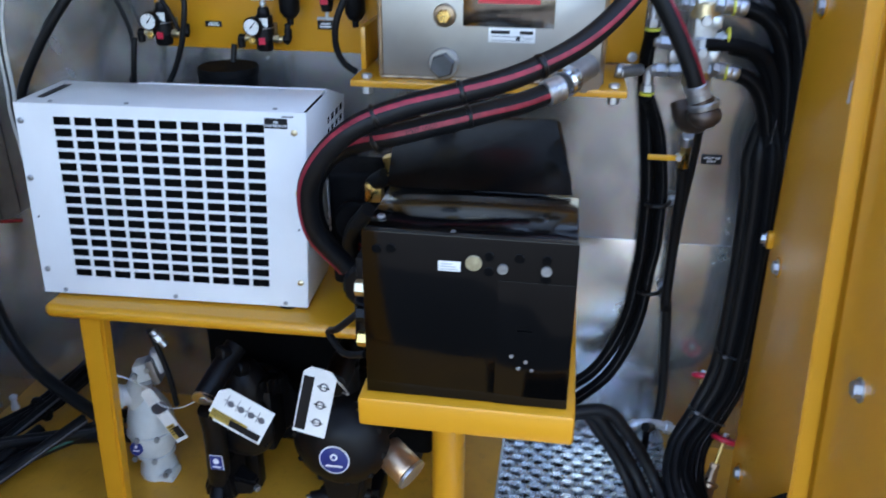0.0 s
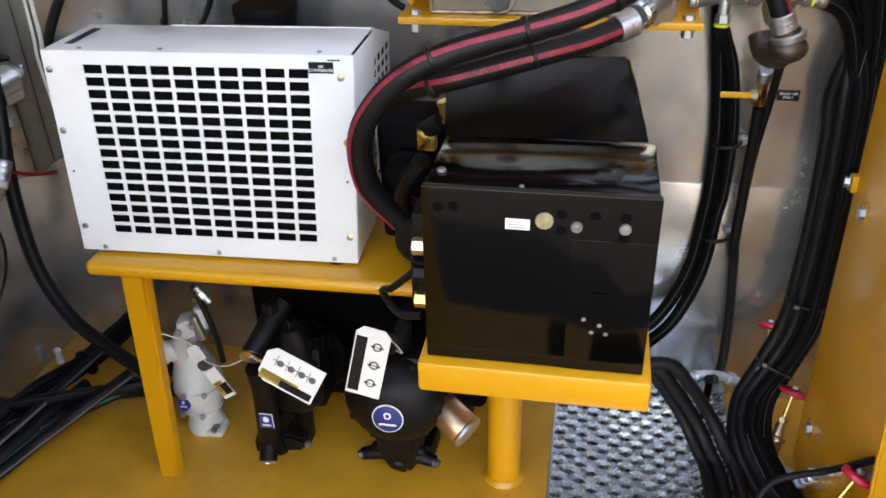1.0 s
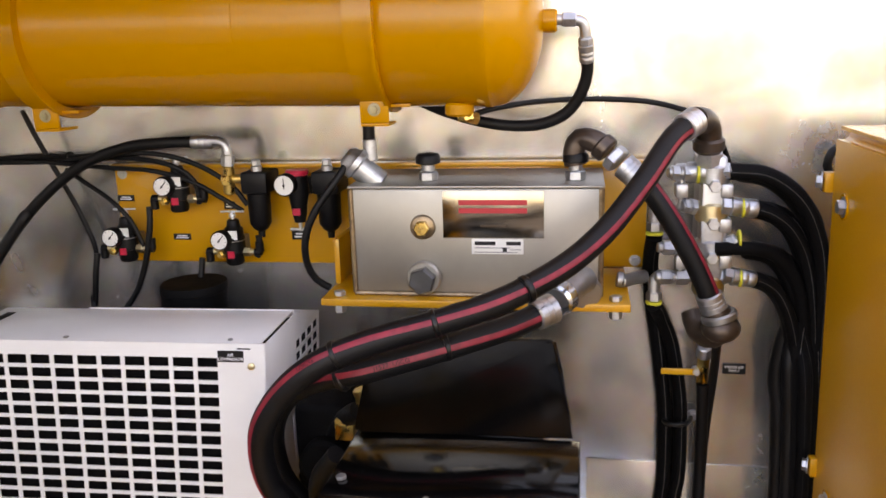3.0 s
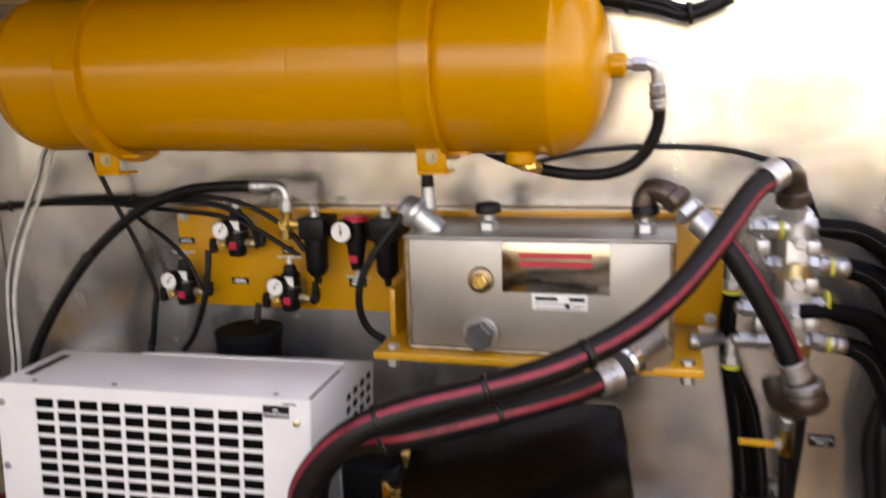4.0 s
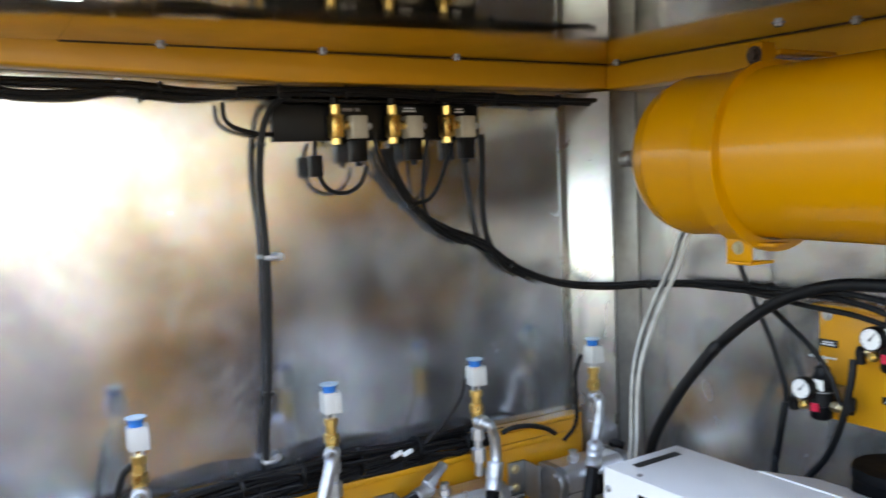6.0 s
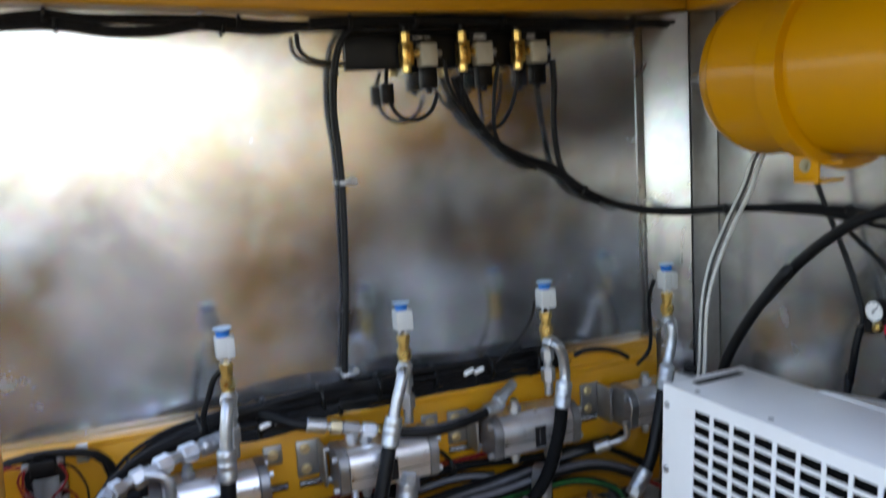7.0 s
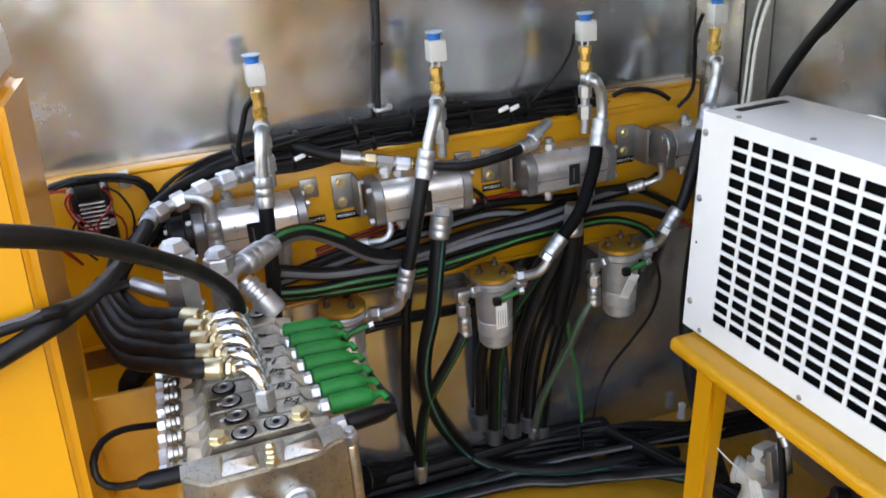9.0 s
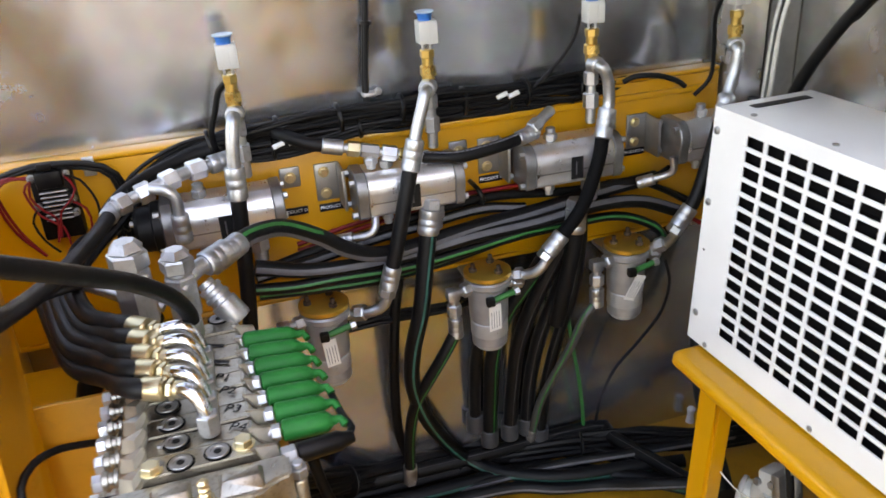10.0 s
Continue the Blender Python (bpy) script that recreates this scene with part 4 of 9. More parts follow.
part("backing_rail", box(-0.70, 0.298, 1.905, 1.931, 1.1085, 1.116, 0.002), YELLOW, tr)

# ---- striped hydraulic hoses over the cooler ----
LOOP_A = [(0.351, 1.765, 1.194), (0.316, 1.730, 1.172), (0.270, 1.670, 1.114), (0.219, 1.610, 1.060), (0.163, 1.560, 1.021), (0.087, 1.500, 0.992), (0.008, 1.460, 0.973), (-0.079, 1.430, 0.953), (-0.144, 1.410, 0.927), (-0.194, 1.410, 0.881), (-0.225, 1.420, 0.820), (-0.224, 1.440, 0.740), (-0.181, 1.460, 0.673)]
LOOP_B = [(0.144, 1.600, 0.949), (0.091, 1.560, 0.935), (0.023, 1.510, 0.926), (-0.044, 1.480, 0.913), (-0.106, 1.470, 0.897), (-0.166, 1.490, 0.876), (-0.222, 1.511, 0.838), (-0.252, 1.522, 0.776), (-0.250, 1.544, 0.692), (-0.208, 1.566, 0.618)]
ha = hose("hydraulic_hose", LOOP_A, 0.0172,
          "thick black hydraulic hose with a red stripe, looping to the cooler", stripe=RED_PRINT, at=(-0.11, 0.15), width=0.068, ends="a", group="striped hoses", fer=1.7)
hb = hose("hydraulic_hose", LOOP_B, 0.0172,
          "thick black hydraulic hose with a red stripe, tied to its neighbour", stripe=RED_PRINT, at=(-0.05, 0.08), width=0.072, ends="a", group="striped hoses", fer=1.9)
hc = hose("hydraulic_hose", [(0.252, 1.770, 1.125), (0.289, 1.755, 1.091), (0.327, 1.750, 1.035), (0.360, 1.750, 0.975), (0.379, 1.750, 0.933), (0.389, 1.752, 0.907)], 0.0165,
          "short thick black hydraulic hose with a red stripe", stripe=RED_PRINT, at=(-0.10, -0.10), width=0.07, ends="az", group="striped hoses", fer=1.8)
for th, pts in ((ha, [(0.121, 1.520, 1.004), (0.113, 1.515, 1.001), (0.009, 1.460, 0.974), (0.002, 1.458, 0.972), (-0.111, 1.419, 0.944), (-0.117, 1.418, 0.941)]), (hb, [(0.014, 1.505, 0.925), (0.007, 1.502, 0.924), (-0.122, 1.474, 0.890), (-0.131, 1.475, 0.886)])):
    for a, b in zip(pts[::2], pts[1::2]):
        part("cable_tie", rod(a, b, 0.0192, seg=20), TIE, th, "black nylon cable tie")

for th, pts, at, words, near in ((ha, LOOP_A, (-0.11, 0.15), "USCG", (-0.146, 1.410, 0.926)), (hb, LOOP_B, (-0.05, 0.08), "J1527  USCG", (-0.056, 1.478, 0.911))):
    part("lettering", lettering_on(pts, 0.0182, (0.15, -1, 0.3), at, words, 0.0085, near), PRINT, th, "black lettering on the stripe")

# elbow from the reservoir to hose b
eb = thing("pipe_elbow", (0.2, 1.70, 0.92), "dull steel pipe elbow at the reservoir", "pipe fitting")
part("elbow", tube([(0.193, 1.715, 0.961), (0.178, 1.690, 0.960), (0.164, 1.665, 0.953), (0.151, 1.640, 0.947)], 0.0205, 18), BRACKET, eb)
part("collar", rod((0.164, 1.662, 0.952), (0.152, 1.640, 0.948), 0.0245, seg=20), BRIGHT_ZINC, eb)
# brown iron elbow up on the reservoir, feeding hose c
bi = thing("pipe_elbow", (0.2, 1.79, 1.16), "brown iron pipe elbow above the reservoir", "pipe fitting")
part("elbow", tube([(0.176, 1.800, 1.125), (0.174, 1.800, 1.148), (0.183, 1.800, 1.165), (0.203, 1.790, 1.164), (0.223, 1.785, 1.152)], 0.018, 18), BRONZE, bi)
part("collar", rod((0.212, 1.787, 1.160), (0.227, 1.782, 1.147), 0.0215, seg=20), BRONZE, bi)
part("nipple", hexa((0.231, 1.780, 1.143), (0.243, 1.775, 1.132), 0.022), ZINC, bi)
# top right elbow that feeds hose a
te = thing("pipe_elbow", (0.39, 1.80, 1.15), "brown iron pipe elbow on top of the manifold", "pipe fitting")
part("elbow", tube([(0.380, 1.815, 1.141), (0.379, 1.810, 1.164), (0.374, 1.800, 1.185), (0.362, 1.780, 1.194), (0.353, 1.768, 1.195)], 0.0195, 18), BRONZE, te)
part("collar", rod((0.380, 1.815, 1.143), (0.379, 1.811, 1.164), 0.0245, seg=20), BRONZE, te)
part("nut", hexa((0.382, 1.820, 1.120), (0.380, 1.816, 1.142), 0.0225), ZINC, te)
# ball-like elbow at the foot of hose c
be = thing("pipe_elbow", (0.39, 1.77, 0.85), "brown iron swivel elbow under the manifold", "pipe fitting")
part("elbow", tube([(0.393, 1.752, 0.903), (0.401, 1.752, 0.881), (0.393, 1.770, 0.857), (0.377, 1.800, 0.854), (0.370, 1.820, 0.878)], 0.0215, 18), BRONZE, be)
part("ball", lathe((0.400, 1.752, 0.892), (0.403, 1.752, 0.856), [(0, 0.018), (0.006, 0.026), (0.016, 0.030), (0.026, 0.028), (0.036, 0.018), (0.040, 0.006)], 24), BRONZE, be)
part("ring", rod((0.396, 1.752, 0.900), (0.400, 1.752, 0.887), 0.0275, seg=24), BRACKET, be)

# ---- distribution manifold on the back wall ----
man = thing("hydraulic_manifold", (0.385, 1.82, 0.89), "zinc-plated upright hydraulic manifold with side ports", "manifold")
part("block", box(0.372, 0.408, 1.805, 1.845, 0.895, 1.135, 0.004), ZINC, man)
part("mount", box(0.378, 0.402, 1.845, 1.949, 0.93, 1.10, 0.002), BRACKET, man)
for k, z in enumerate((1.105, 1.045, 0.985, 0.925)):
    part("collar", rod((0.390, 1.825, z - 0.016), (0.390, 1.825, z + 0.016), 0.0255, seg=24), ZINC_GOLD if k % 2 else ZINC, man)
for a, b in (((0.319, 1.810, 1.110), (0.360, 1.820, 1.107)),
             ((0.341, 1.810, 1.057), (0.367, 1.820, 1.053)),
             ((0.307, 1.810, 0.989), (0.366, 1.820, 0.984)),
             ((0.305, 1.810, 0.939), (0.363, 1.820, 0.938)),
             ((0.390, 1.820, 1.109), (0.417, 1.810, 1.113)),
             ((0.392, 1.820, 1.055), (0.434, 1.810, 1.054)),
             ((0.396, 1.820, 0.983), (0.432, 1.810, 1.002)),
             ((0.398, 1.820, 0.938), (0.439, 1.810, 0.940))):
    a, b = V(*a), V(*b)
    d = b - a
    part("port_fitting", add(rod(a, b, 0.0085), hexa(a + d * 0.12, a + d * 0.42, 0.0125)), ZINC, man)
    part("port_nut", add(hexa(a + d * 0.55, a + d * 0.9, 0.0135), rod(a + d * 0.42, a + d * 0.5, 0.011)), ZINC, man)
for z in (0.915, 0.975, 1.03, 1.09):
    part("check_screw", hexa((0.39, 1.8045, z), (0.39, 1.790, z), 0.010), ZINC, man)

# hoses from the manifold's far side, bending down into the bundle by the post
RB = "black hydraulic hose in ribbed sleeve, bending down beside the post"
hose("hydraulic_hose", [(0.376, 1.820, 1.109), (0.425, 1.815, 1.110), (0.475, 1.820, 1.101), (0.528, 1.830, 1.058), (0.560, 1.840, 0.990), (0.574, 1.850, 0.909), (0.578, 1.860, 0.794), (0.582, 1.858, 0.644), (0.580, 1.858, 0.502), (0.563, 1.865, 0.400), (0.556, 1.860, 0.290), (0.520, 1.838, 0.186), (0.482, 1.800, 0.126)], 0.0135, RB, rubber=RUBBER_SLEEVE, ends="a", group="manifold hoses", stripe=PRINT_LINE, at=(0.05, -0.02), width=0.012)
hose("hydraulic_hose", [(0.439, 1.815, 1.053), (0.474, 1.820, 1.046), (0.513, 1.830, 1.016), (0.544, 1.845, 0.960), (0.562, 1.855, 0.878), (0.572, 1.865, 0.771), (0.576, 1.870, 0.617), (0.576, 1.870, 0.456), (0.563, 1.865, 0.400), (0.556, 1.860, 0.290), (0.520, 1.838, 0.186), (0.482, 1.800, 0.126)], 0.012, RB, rubber=RUBBER_SLEEVE, ends="a", group="manifold hoses", stripe=PRINT_LINE, at=(0.05, -0.02), width=0.012)
hose("hydraulic_hose", [(0.394, 1.800, 0.989), (0.449, 1.810, 0.988), (0.493, 1.825, 0.973), (0.529, 1.840, 0.927), (0.551, 1.855, 0.847), (0.563, 1.870, 0.748), (0.563, 1.875, 0.603), (0.563, 1.880, 0.449), (0.563, 1.865, 0.400), (0.556, 1.860, 0.290), (0.520, 1.838, 0.186), (0.482, 1.800, 0.126)], 0.011, RB, rubber=RUBBER_SLEEVE, group="manifold hoses")
hose("hydraulic_hose", [(0.444, 1.815, 0.939), (0.472, 1.820, 0.933), (0.506, 1.835, 0.902), (0.532, 1.850, 0.839), (0.548, 1.870, 0.748), (0.549, 1.875, 0.602), (0.551, 1.880, 0.448), (0.563, 1.865, 0.400), (0.556, 1.860, 0.290), (0.520, 1.838, 0.186), (0.482, 1.800, 0.126)], 0.011, RB, rubber=RUBBER_SLEEVE, ends="a", group="manifold hoses", stripe=PRINT_LINE, at=(0.05, -0.02), width=0.012)
# the thick bundle by the post, down and forward over the deck
ARCS = ([(0.430, 1.838, 1.105), (0.480, 1.845, 1.092), (0.528, 1.852, 1.048), (0.556, 1.862, 0.975)], [(0.451, 1.838, 1.047), (0.493, 1.845, 1.034), (0.525, 1.852, 0.997), (0.548, 1.862, 0.925)],
        [(0.446, 1.838, 0.979), (0.490, 1.845, 0.966), (0.520, 1.852, 0.927), (0.540, 1.862, 0.861)], [(0.458, 1.838, 0.929), (0.490, 1.845, 0.914), (0.515, 1.852, 0.877), (0.534, 1.866, 0.818)])
SPINE = [(0.551, 1.868, 0.775), (0.557, 1.868, 0.690), (0.561, 1.868, 0.600), (0.563, 1.868, 0.498), (0.562, 1.865, 0.385), (0.553, 1.858, 0.268), (0.518, 1.838, 0.176), (0.480, 1.800, 0.118), (0.465, 1.735, 0.088), (0.472, 1.690, 0.068), (0.492, 1.640, 0.050), (0.515, 1.560, 0.045), (0.535, 1.400, 0.042), (0.550, 1.200, 0.040), (0.560, 1.050, 0.036)]
for k, (dx, dy, r) in enumerate(((-0.031, 0.012, 0.0140), (-0.010, -0.012, 0.0145), (0.012, -0.014, 0.0140), (-0.020, -0.014, 0.0115), (0.031, 0.006, 0.0135), (0.022, -0.012, 0.0120), (0.003, 0.016, 0.0140), (-0.001, -0.034, 0.0110))):
    arc = ARCS[k % 4]
    pts = [V(*p) + V(0.012 * (k // 4), 0.010 * (k // 4), 0) for p in arc]
    for i, p in enumerate(SPINE):
        flatten = min(1.0, max(0.0, (i - 5) / 4))          # the bundle rolls over as it reaches the deck
        pts.append(V(*p) + V(dx, dy * (1 - flatten), -dy * flatten * 0.8))
    hose("hydraulic_hose", pts, r, "thick black hose in a bundle beside the post", group="post bundle hoses", rubber=RUBBER_SLEEVE if k % 3 else RUBBER, stripe=STITCH if k in (1, 5) else PRINT_LINE if k == 0 else SEAM, at=(-0.05 + 0.03 * (k % 4), 0.04), width=0.009)
for c, run in ((V(0.514, 1.832, 0.176), V(-0.073, -0.058, -0.150)), (V(0.558, 1.858, 0.330), V(-0.010, -0.008, -0.118))):
    tp = thing("bundle_tie", c, "black nylon tie round the hose bundle", "cable tie", "bundle ties")
    d = run.normalized()
    u = (V(1, 0, 0) - d * d.x).normalized()
    w = d.cross(u)
    part("band", tube([c + u * 0.0425 * math.cos(a) + w * 0.036 * math.sin(a) for a in (2 * math.pi * k / 18 for k in range(19))], 0.0022, 8), TIE, tp)
    part("buckle", flat(box(-0.005, 0.005, -0.004, 0.004, -0.003, 0.003, 0.001), facing(c - u * 0.030 - w * (0.032 if w.y > 0 else -0.032), u, d)), GREY_PRINT, tp)

# hoses down the back wall from the near ports, round behind the cooler
RW = "black hydraulic hose in ribbed sleeve, clipped to the back wall"
WALL_RUNS = ([(0.304, 1.835, 1.003), (0.302, 1.870, 0.955), (0.305, 1.890, 0.908), (0.312, 1.905, 0.851), (0.325, 1.915, 0.771), (0.339, 1.922, 0.654), (0.342, 1.922, 0.535), (0.339, 1.922, 0.480), (0.329, 1.920, 0.373), (0.303, 1.910, 0.291), (0.260, 1.880, 0.234), (0.197, 1.840, 0.203)],
             [(0.306, 1.835, 0.885), (0.323, 1.880, 0.848), (0.343, 1.900, 0.798), (0.358, 1.915, 0.726), (0.367, 1.922, 0.655), (0.369, 1.922, 0.536), (0.363, 1.922, 0.482), (0.355, 1.920, 0.375), (0.334, 1.910, 0.294), (0.291, 1.880, 0.222), (0.211, 1.830, 0.171)])
for pts, r in zip(WALL_RUNS, (0.0135, 0.0130)):
    wh = hose("hydraulic_hose", pts, r, RW, rubber=RUBBER_SLEEVE, group="wall hoses", stripe=PRINT_LINE, at=(-0.02, 0.05), width=0.014)
    a = V(*pts[0])
    part("collar", rod(a + V(0, 0, 0.001), a + V(0, 0, 0.006), r * 1.06, seg=18), YELLOW_TAPE, wh, "yellow ring")
    part("nut", add(hexa(a + V(0, 0, 0.007), a + V(0, 0, 0.022), 0.0130), rod(a + V(0, 0, 0.020), a + V(0, 0, 0.036), 0.0098)), ZINC, wh)
    part("elbow", tube([a + V(0, 0, 0.030), a + V(0.001, 0, 0.042), a + V(0.010, 0, 0.050), a + V(0.024, 0, 0.050)], 0.0100, 14, 0.004), ZINC, wh)
for p in ((0.435, 1.813, 1.053), (0.432, 1.811, 1.003), (0.437, 1.813, 0.939), (0.365, 1.812, 1.107)):
    part("ring", rod(V(*p) - V(0.0020, 0, 0), V(*p) + V(0.0020, 0, 0), 0.0152, seg=18), YELLOW_TAPE, man, "yellow ring")
for p in ((0.341, 1.810, 1.081), (0.409, 1.810, 1.081), (0.345, 1.810, 0.965), (0.412, 1.810, 0.967), (0.409, 1.810, 1.026)):
    q = V(*p)
    part("clamp_nut", box(q.x - 0.0095, q.x + 0.0095, q.y - 0.008, q.y + 0.02, q.z - 0.011, q.z + 0.011, 0.003), ZINC, man)
    part("clamp_bar", rod(q + V(0, 0.006, -0.03), q + V(0, 0.006, 0.03), 0.0045, seg=10), ZINC, man)
# lower loop that comes out below the shelf and crosses the grating
for k, (dx, dz, r) in enumerate(((0.0, 0.0, 0.015), (0.030, 0.012, 0.014), (-0.028, 0.006, 0.012))):
    pts = [V(*p) + V(dx, 0, dz) for p in [(0.130, 1.720, 0.200), (0.251, 1.739, 0.220), (0.306, 1.736, 0.170), (0.354, 1.728, 0.100), (0.386, 1.694, 0.050), (0.407, 1.608, 0.030), (0.405, 1.220, 0.030), (0.430, 1.000, 0.030)]]
    hose("hydraulic_hose", pts, r, "thick black hose lying over the deck grating", group="deck hoses", stripe=PRINT_LINE if k == 1 else SEAM, at=(0.1 + 0.04 * k, 0.06), width=0.014)
# drain valve with amber lever
dv = thing("ball_valve", (0.395, 1.860, 0.727), "small ball valve with amber lever on a black hose", "valve")
part("body", hexa((0.394, 1.860, 0.787), (0.393, 1.860, 0.738), 0.011), BRASS, dv)
part("collar", rod((0.394, 1.850, 0.808), (0.394, 1.860, 0.786), 0.013), ZINC, dv)
lv = box(-0.032, 0.028, -0.006, -0.002, -0.0055, 0.0055, 0.0015)
q = V(*(0.355, 1.850, 0.762))
part("lever", flat(lv, Matrix.Translation(q)), ORANGE, dv, "amber coated lever")
part("stem", rod(q + V(0.026, -0.008, 0), q + V(0.026, 0.012, 0), 0.006), ZINC, dv)
hose("drain_hose", [(0.395, 1.860, 0.736), (0.400, 1.880, 0.652), (0.403, 1.900, 0.549), (0.405, 1.910, 0.397), (0.409, 1.920, 0.407), (0.423, 1.920, 0.238), (0.423, 1.900, 0.129), (0.406, 1.860, 0.115), (0.385, 1.820, 0.138)], 0.0105, "black drain hose hanging down the back wall")
hose("drain_hose", [(0.405, 1.800, 0.835), (0.410, 1.850, 0.753), (0.408, 1.890, 0.636), (0.405, 1.900, 0.501)], 0.0075, "thin black hose beside the drain hose")
for p in ((0.375, 1.930, 0.640), (0.381, 1.930, 0.435)):
    cl = thing("hose_clip", p, "zinc and black clip holding hoses to the wall", "clip", "wall clips")
    part("loop", tube([V(*p) + V(-0.045, 0.01, -0.004), V(*p) + V(-0.03, -0.035, 0), V(*p) + V(0.0, -0.035, 0.002), V(*p) + V(0.012, -0.005, 0)], 0.0045), TIE, cl)
    bolt(V(*p) + V(0.016, 0.006, 0), (0, -1, 0), 0.008, cl)


def wall_label(p, w, h, right, up, label, words="", group="small labels"):
    """A small black engraved label; unreadable print is left as bars."""
    th = thing("label_plate", p, label, "label", group)
    m = facing(p, right, up)
    part("plate", flat(box(-w / 2, w / 2, -h / 2, h / 2, 0, 0.0016, 0.0003), m), PRINT, th)
    if words:
        part("lettering", text_mesh(words, min(h * 0.62, w * 1.5 / len(words)) if "\n" not in words else h * 0.34, m @ Matrix.Translation((0, 0, 0.002))), WHITE_PRINT, th)
    else:
        for k in range(2):
            part("print_bar", flat(box(-w * (0.36 - 0.08 * k), w * (0.36 - 0.06 * k), h * (-0.26 + 0.32 * k), h * (-0.08 + 0.32 * k), 0.0017, 0.0020), m), WHITE_PRINT, th)
    return th


BLK = "small black label plate with white print"
for p, w, h in (((-0.687, 1.931, 1.048), 0.034, 0.012), ((-0.578, 1.931, 0.972), 0.036, 0.012), ((-0.337, 1.931, 0.977), 0.034, 0.018), ((-0.474, 1.931, 1.034), 0.022, 0.015)):
    wall_label(p, w, h, (1, 0, 0), (0, 0, 1), BLK)
wall_label((0.462, 1.949, 0.729), 0.040, 0.020, (1, 0, 0), (0, 0, 1), "black label plate lettered drain air daily", "DRAIN AIR\nDAILY")

# ---- regulators ----
def regulator(x, z, group="air regulators"):
    """Black air regulator with a dial gauge, T-handle and side ports."""
    y = 1.885
    th = thing("air_regulator", (x, 1.93, z), "black air regulator with white dial gauge", "regulator", group)
    part("body", lathe((x, y, z - 0.036), (x, y, 1.5), [(0, 0.014), (0.004, 0.017), (0.022, 0.017), (0.024, 0.021), (0.052, 0.021), (0.056, 0.016), (0.070, 0.014), (0.073, 0.010)], 24), BLACK, th)
    part("bonnet", lathe((x + 0.002, y, z + 0.014), (x + 0.002, y, 1.5), [(0, 0.0175), (0.018, 0.0175), (0.022, 0.013), (0.034, 0.011), (0.036, 0.008)], 24), BLACK, th)
    part("paper_label", box(x - 0.002, x + 0.016, y - 0.0188, y - 0.0180, z + 0.014, z + 0.031), CARD, th, "white paper label")
    part("seam_ring", rod((x, y, z + 0.0095), (x, y, z + 0.0115), 0.0212, seg=24), BRACKET, th)
    part("red_mark", box(x - 0.004, x + 0.009, y - 0.0225, y - 0.0205, z - 0.020, z - 0.007), RED, th)
    part("front_nut", add(hexa((x - 0.017, y - 0.016, z - 0.013), (x - 0.017, y - 0.026, z - 0.013), 0.0075), rod((x - 0.017, y - 0.016, z - 0.013), (x - 0.017, y - 0.029, z - 0.013), 0.0045)), BRASS, th)
    part("stem", add(rod((x + 0.002, y, z + 0.049), (x + 0.002, y, z + 0.066), 0.0035), lathe((x + 0.002, y, z + 0.052), (x + 0.002, y, 9), [(0, 0.004), (0.002, 0.0062), (0.007, 0.0062), (0.009, 0.004)], 14)), PALE_ZINC, th)
    part("handle", rod((x - 0.021, y, z + 0.0635), (x + 0.025, y, z + 0.0645), 0.0018, seg=10), PALE_ZINC, th)
    part("bracket", box(x - 0.012, x + 0.012, y + 0.02, 1.9318, z - 0.015, z + 0.012, 0.002), BRACKET, th)
    gx, gz = x - 0.012, z + 0.016
    gauge = part("gauge", lathe((gx, y - 0.016, gz), (gx, y - 1, gz), [(0, 0.012), (0.004, 0.0180), (0.018, 0.0180), (0.020, 0.0165)], 28), BLACK, th)
    part("dial", rod((gx, y - 0.0355, gz), (gx, y - 0.0368, gz), 0.0154, seg=28, edge=0.0002), CARD, gauge, "white dial")
    part("needle", flat(box(-0.0008, 0.0008, -0.004, 0.013, 0, 0.0006), facing((gx, y - 0.0369, gz), (0.76, 0, -0.65), (0.65, 0, 0.76))), PRINT, gauge)
    part("hub", rod((gx, y - 0.0369, gz), (gx, y - 0.0378, gz), 0.0022, seg=12), PRINT, gauge)
    for k in range(9):
        a = radians(-40 + 32.5 * k)
        part("tick", flat(box(-0.0004, 0.0004, 0.0118, 0.0143, 0, 0.0003), facing((gx, y - 0.0369, gz), (math.cos(a - 1.57), 0, math.sin(a - 1.57)), (math.cos(a), 0, math.sin(a)))), GREY_PRINT, gauge)
    for s in (-1, 1):
        part("side_port", add(hexa((x + s * 0.019, y, z - 0.012), (x + s * 0.032, y, z - 0.012), 0.0085), rod((x + s * 0.032, y, z - 0.012), (x + s * 0.044, y, z - 0.012), 0.006)), ZINC_GOLD, th)
        part("elbow", add(rod((x + s * 0.040, y, z - 0.012), (x + s * 0.054, y, z - 0.012), 0.0078), rod((x + s * 0.050, y, z - 0.012), (x + s * 0.050, y, z + (-0.032 if s < 0 else 0.008)), 0.0078)), BLACK, th)
    return th


regulator(-0.552, 1.067)
regulator(-0.668, 0.971)
regulator(-0.452, 0.967)


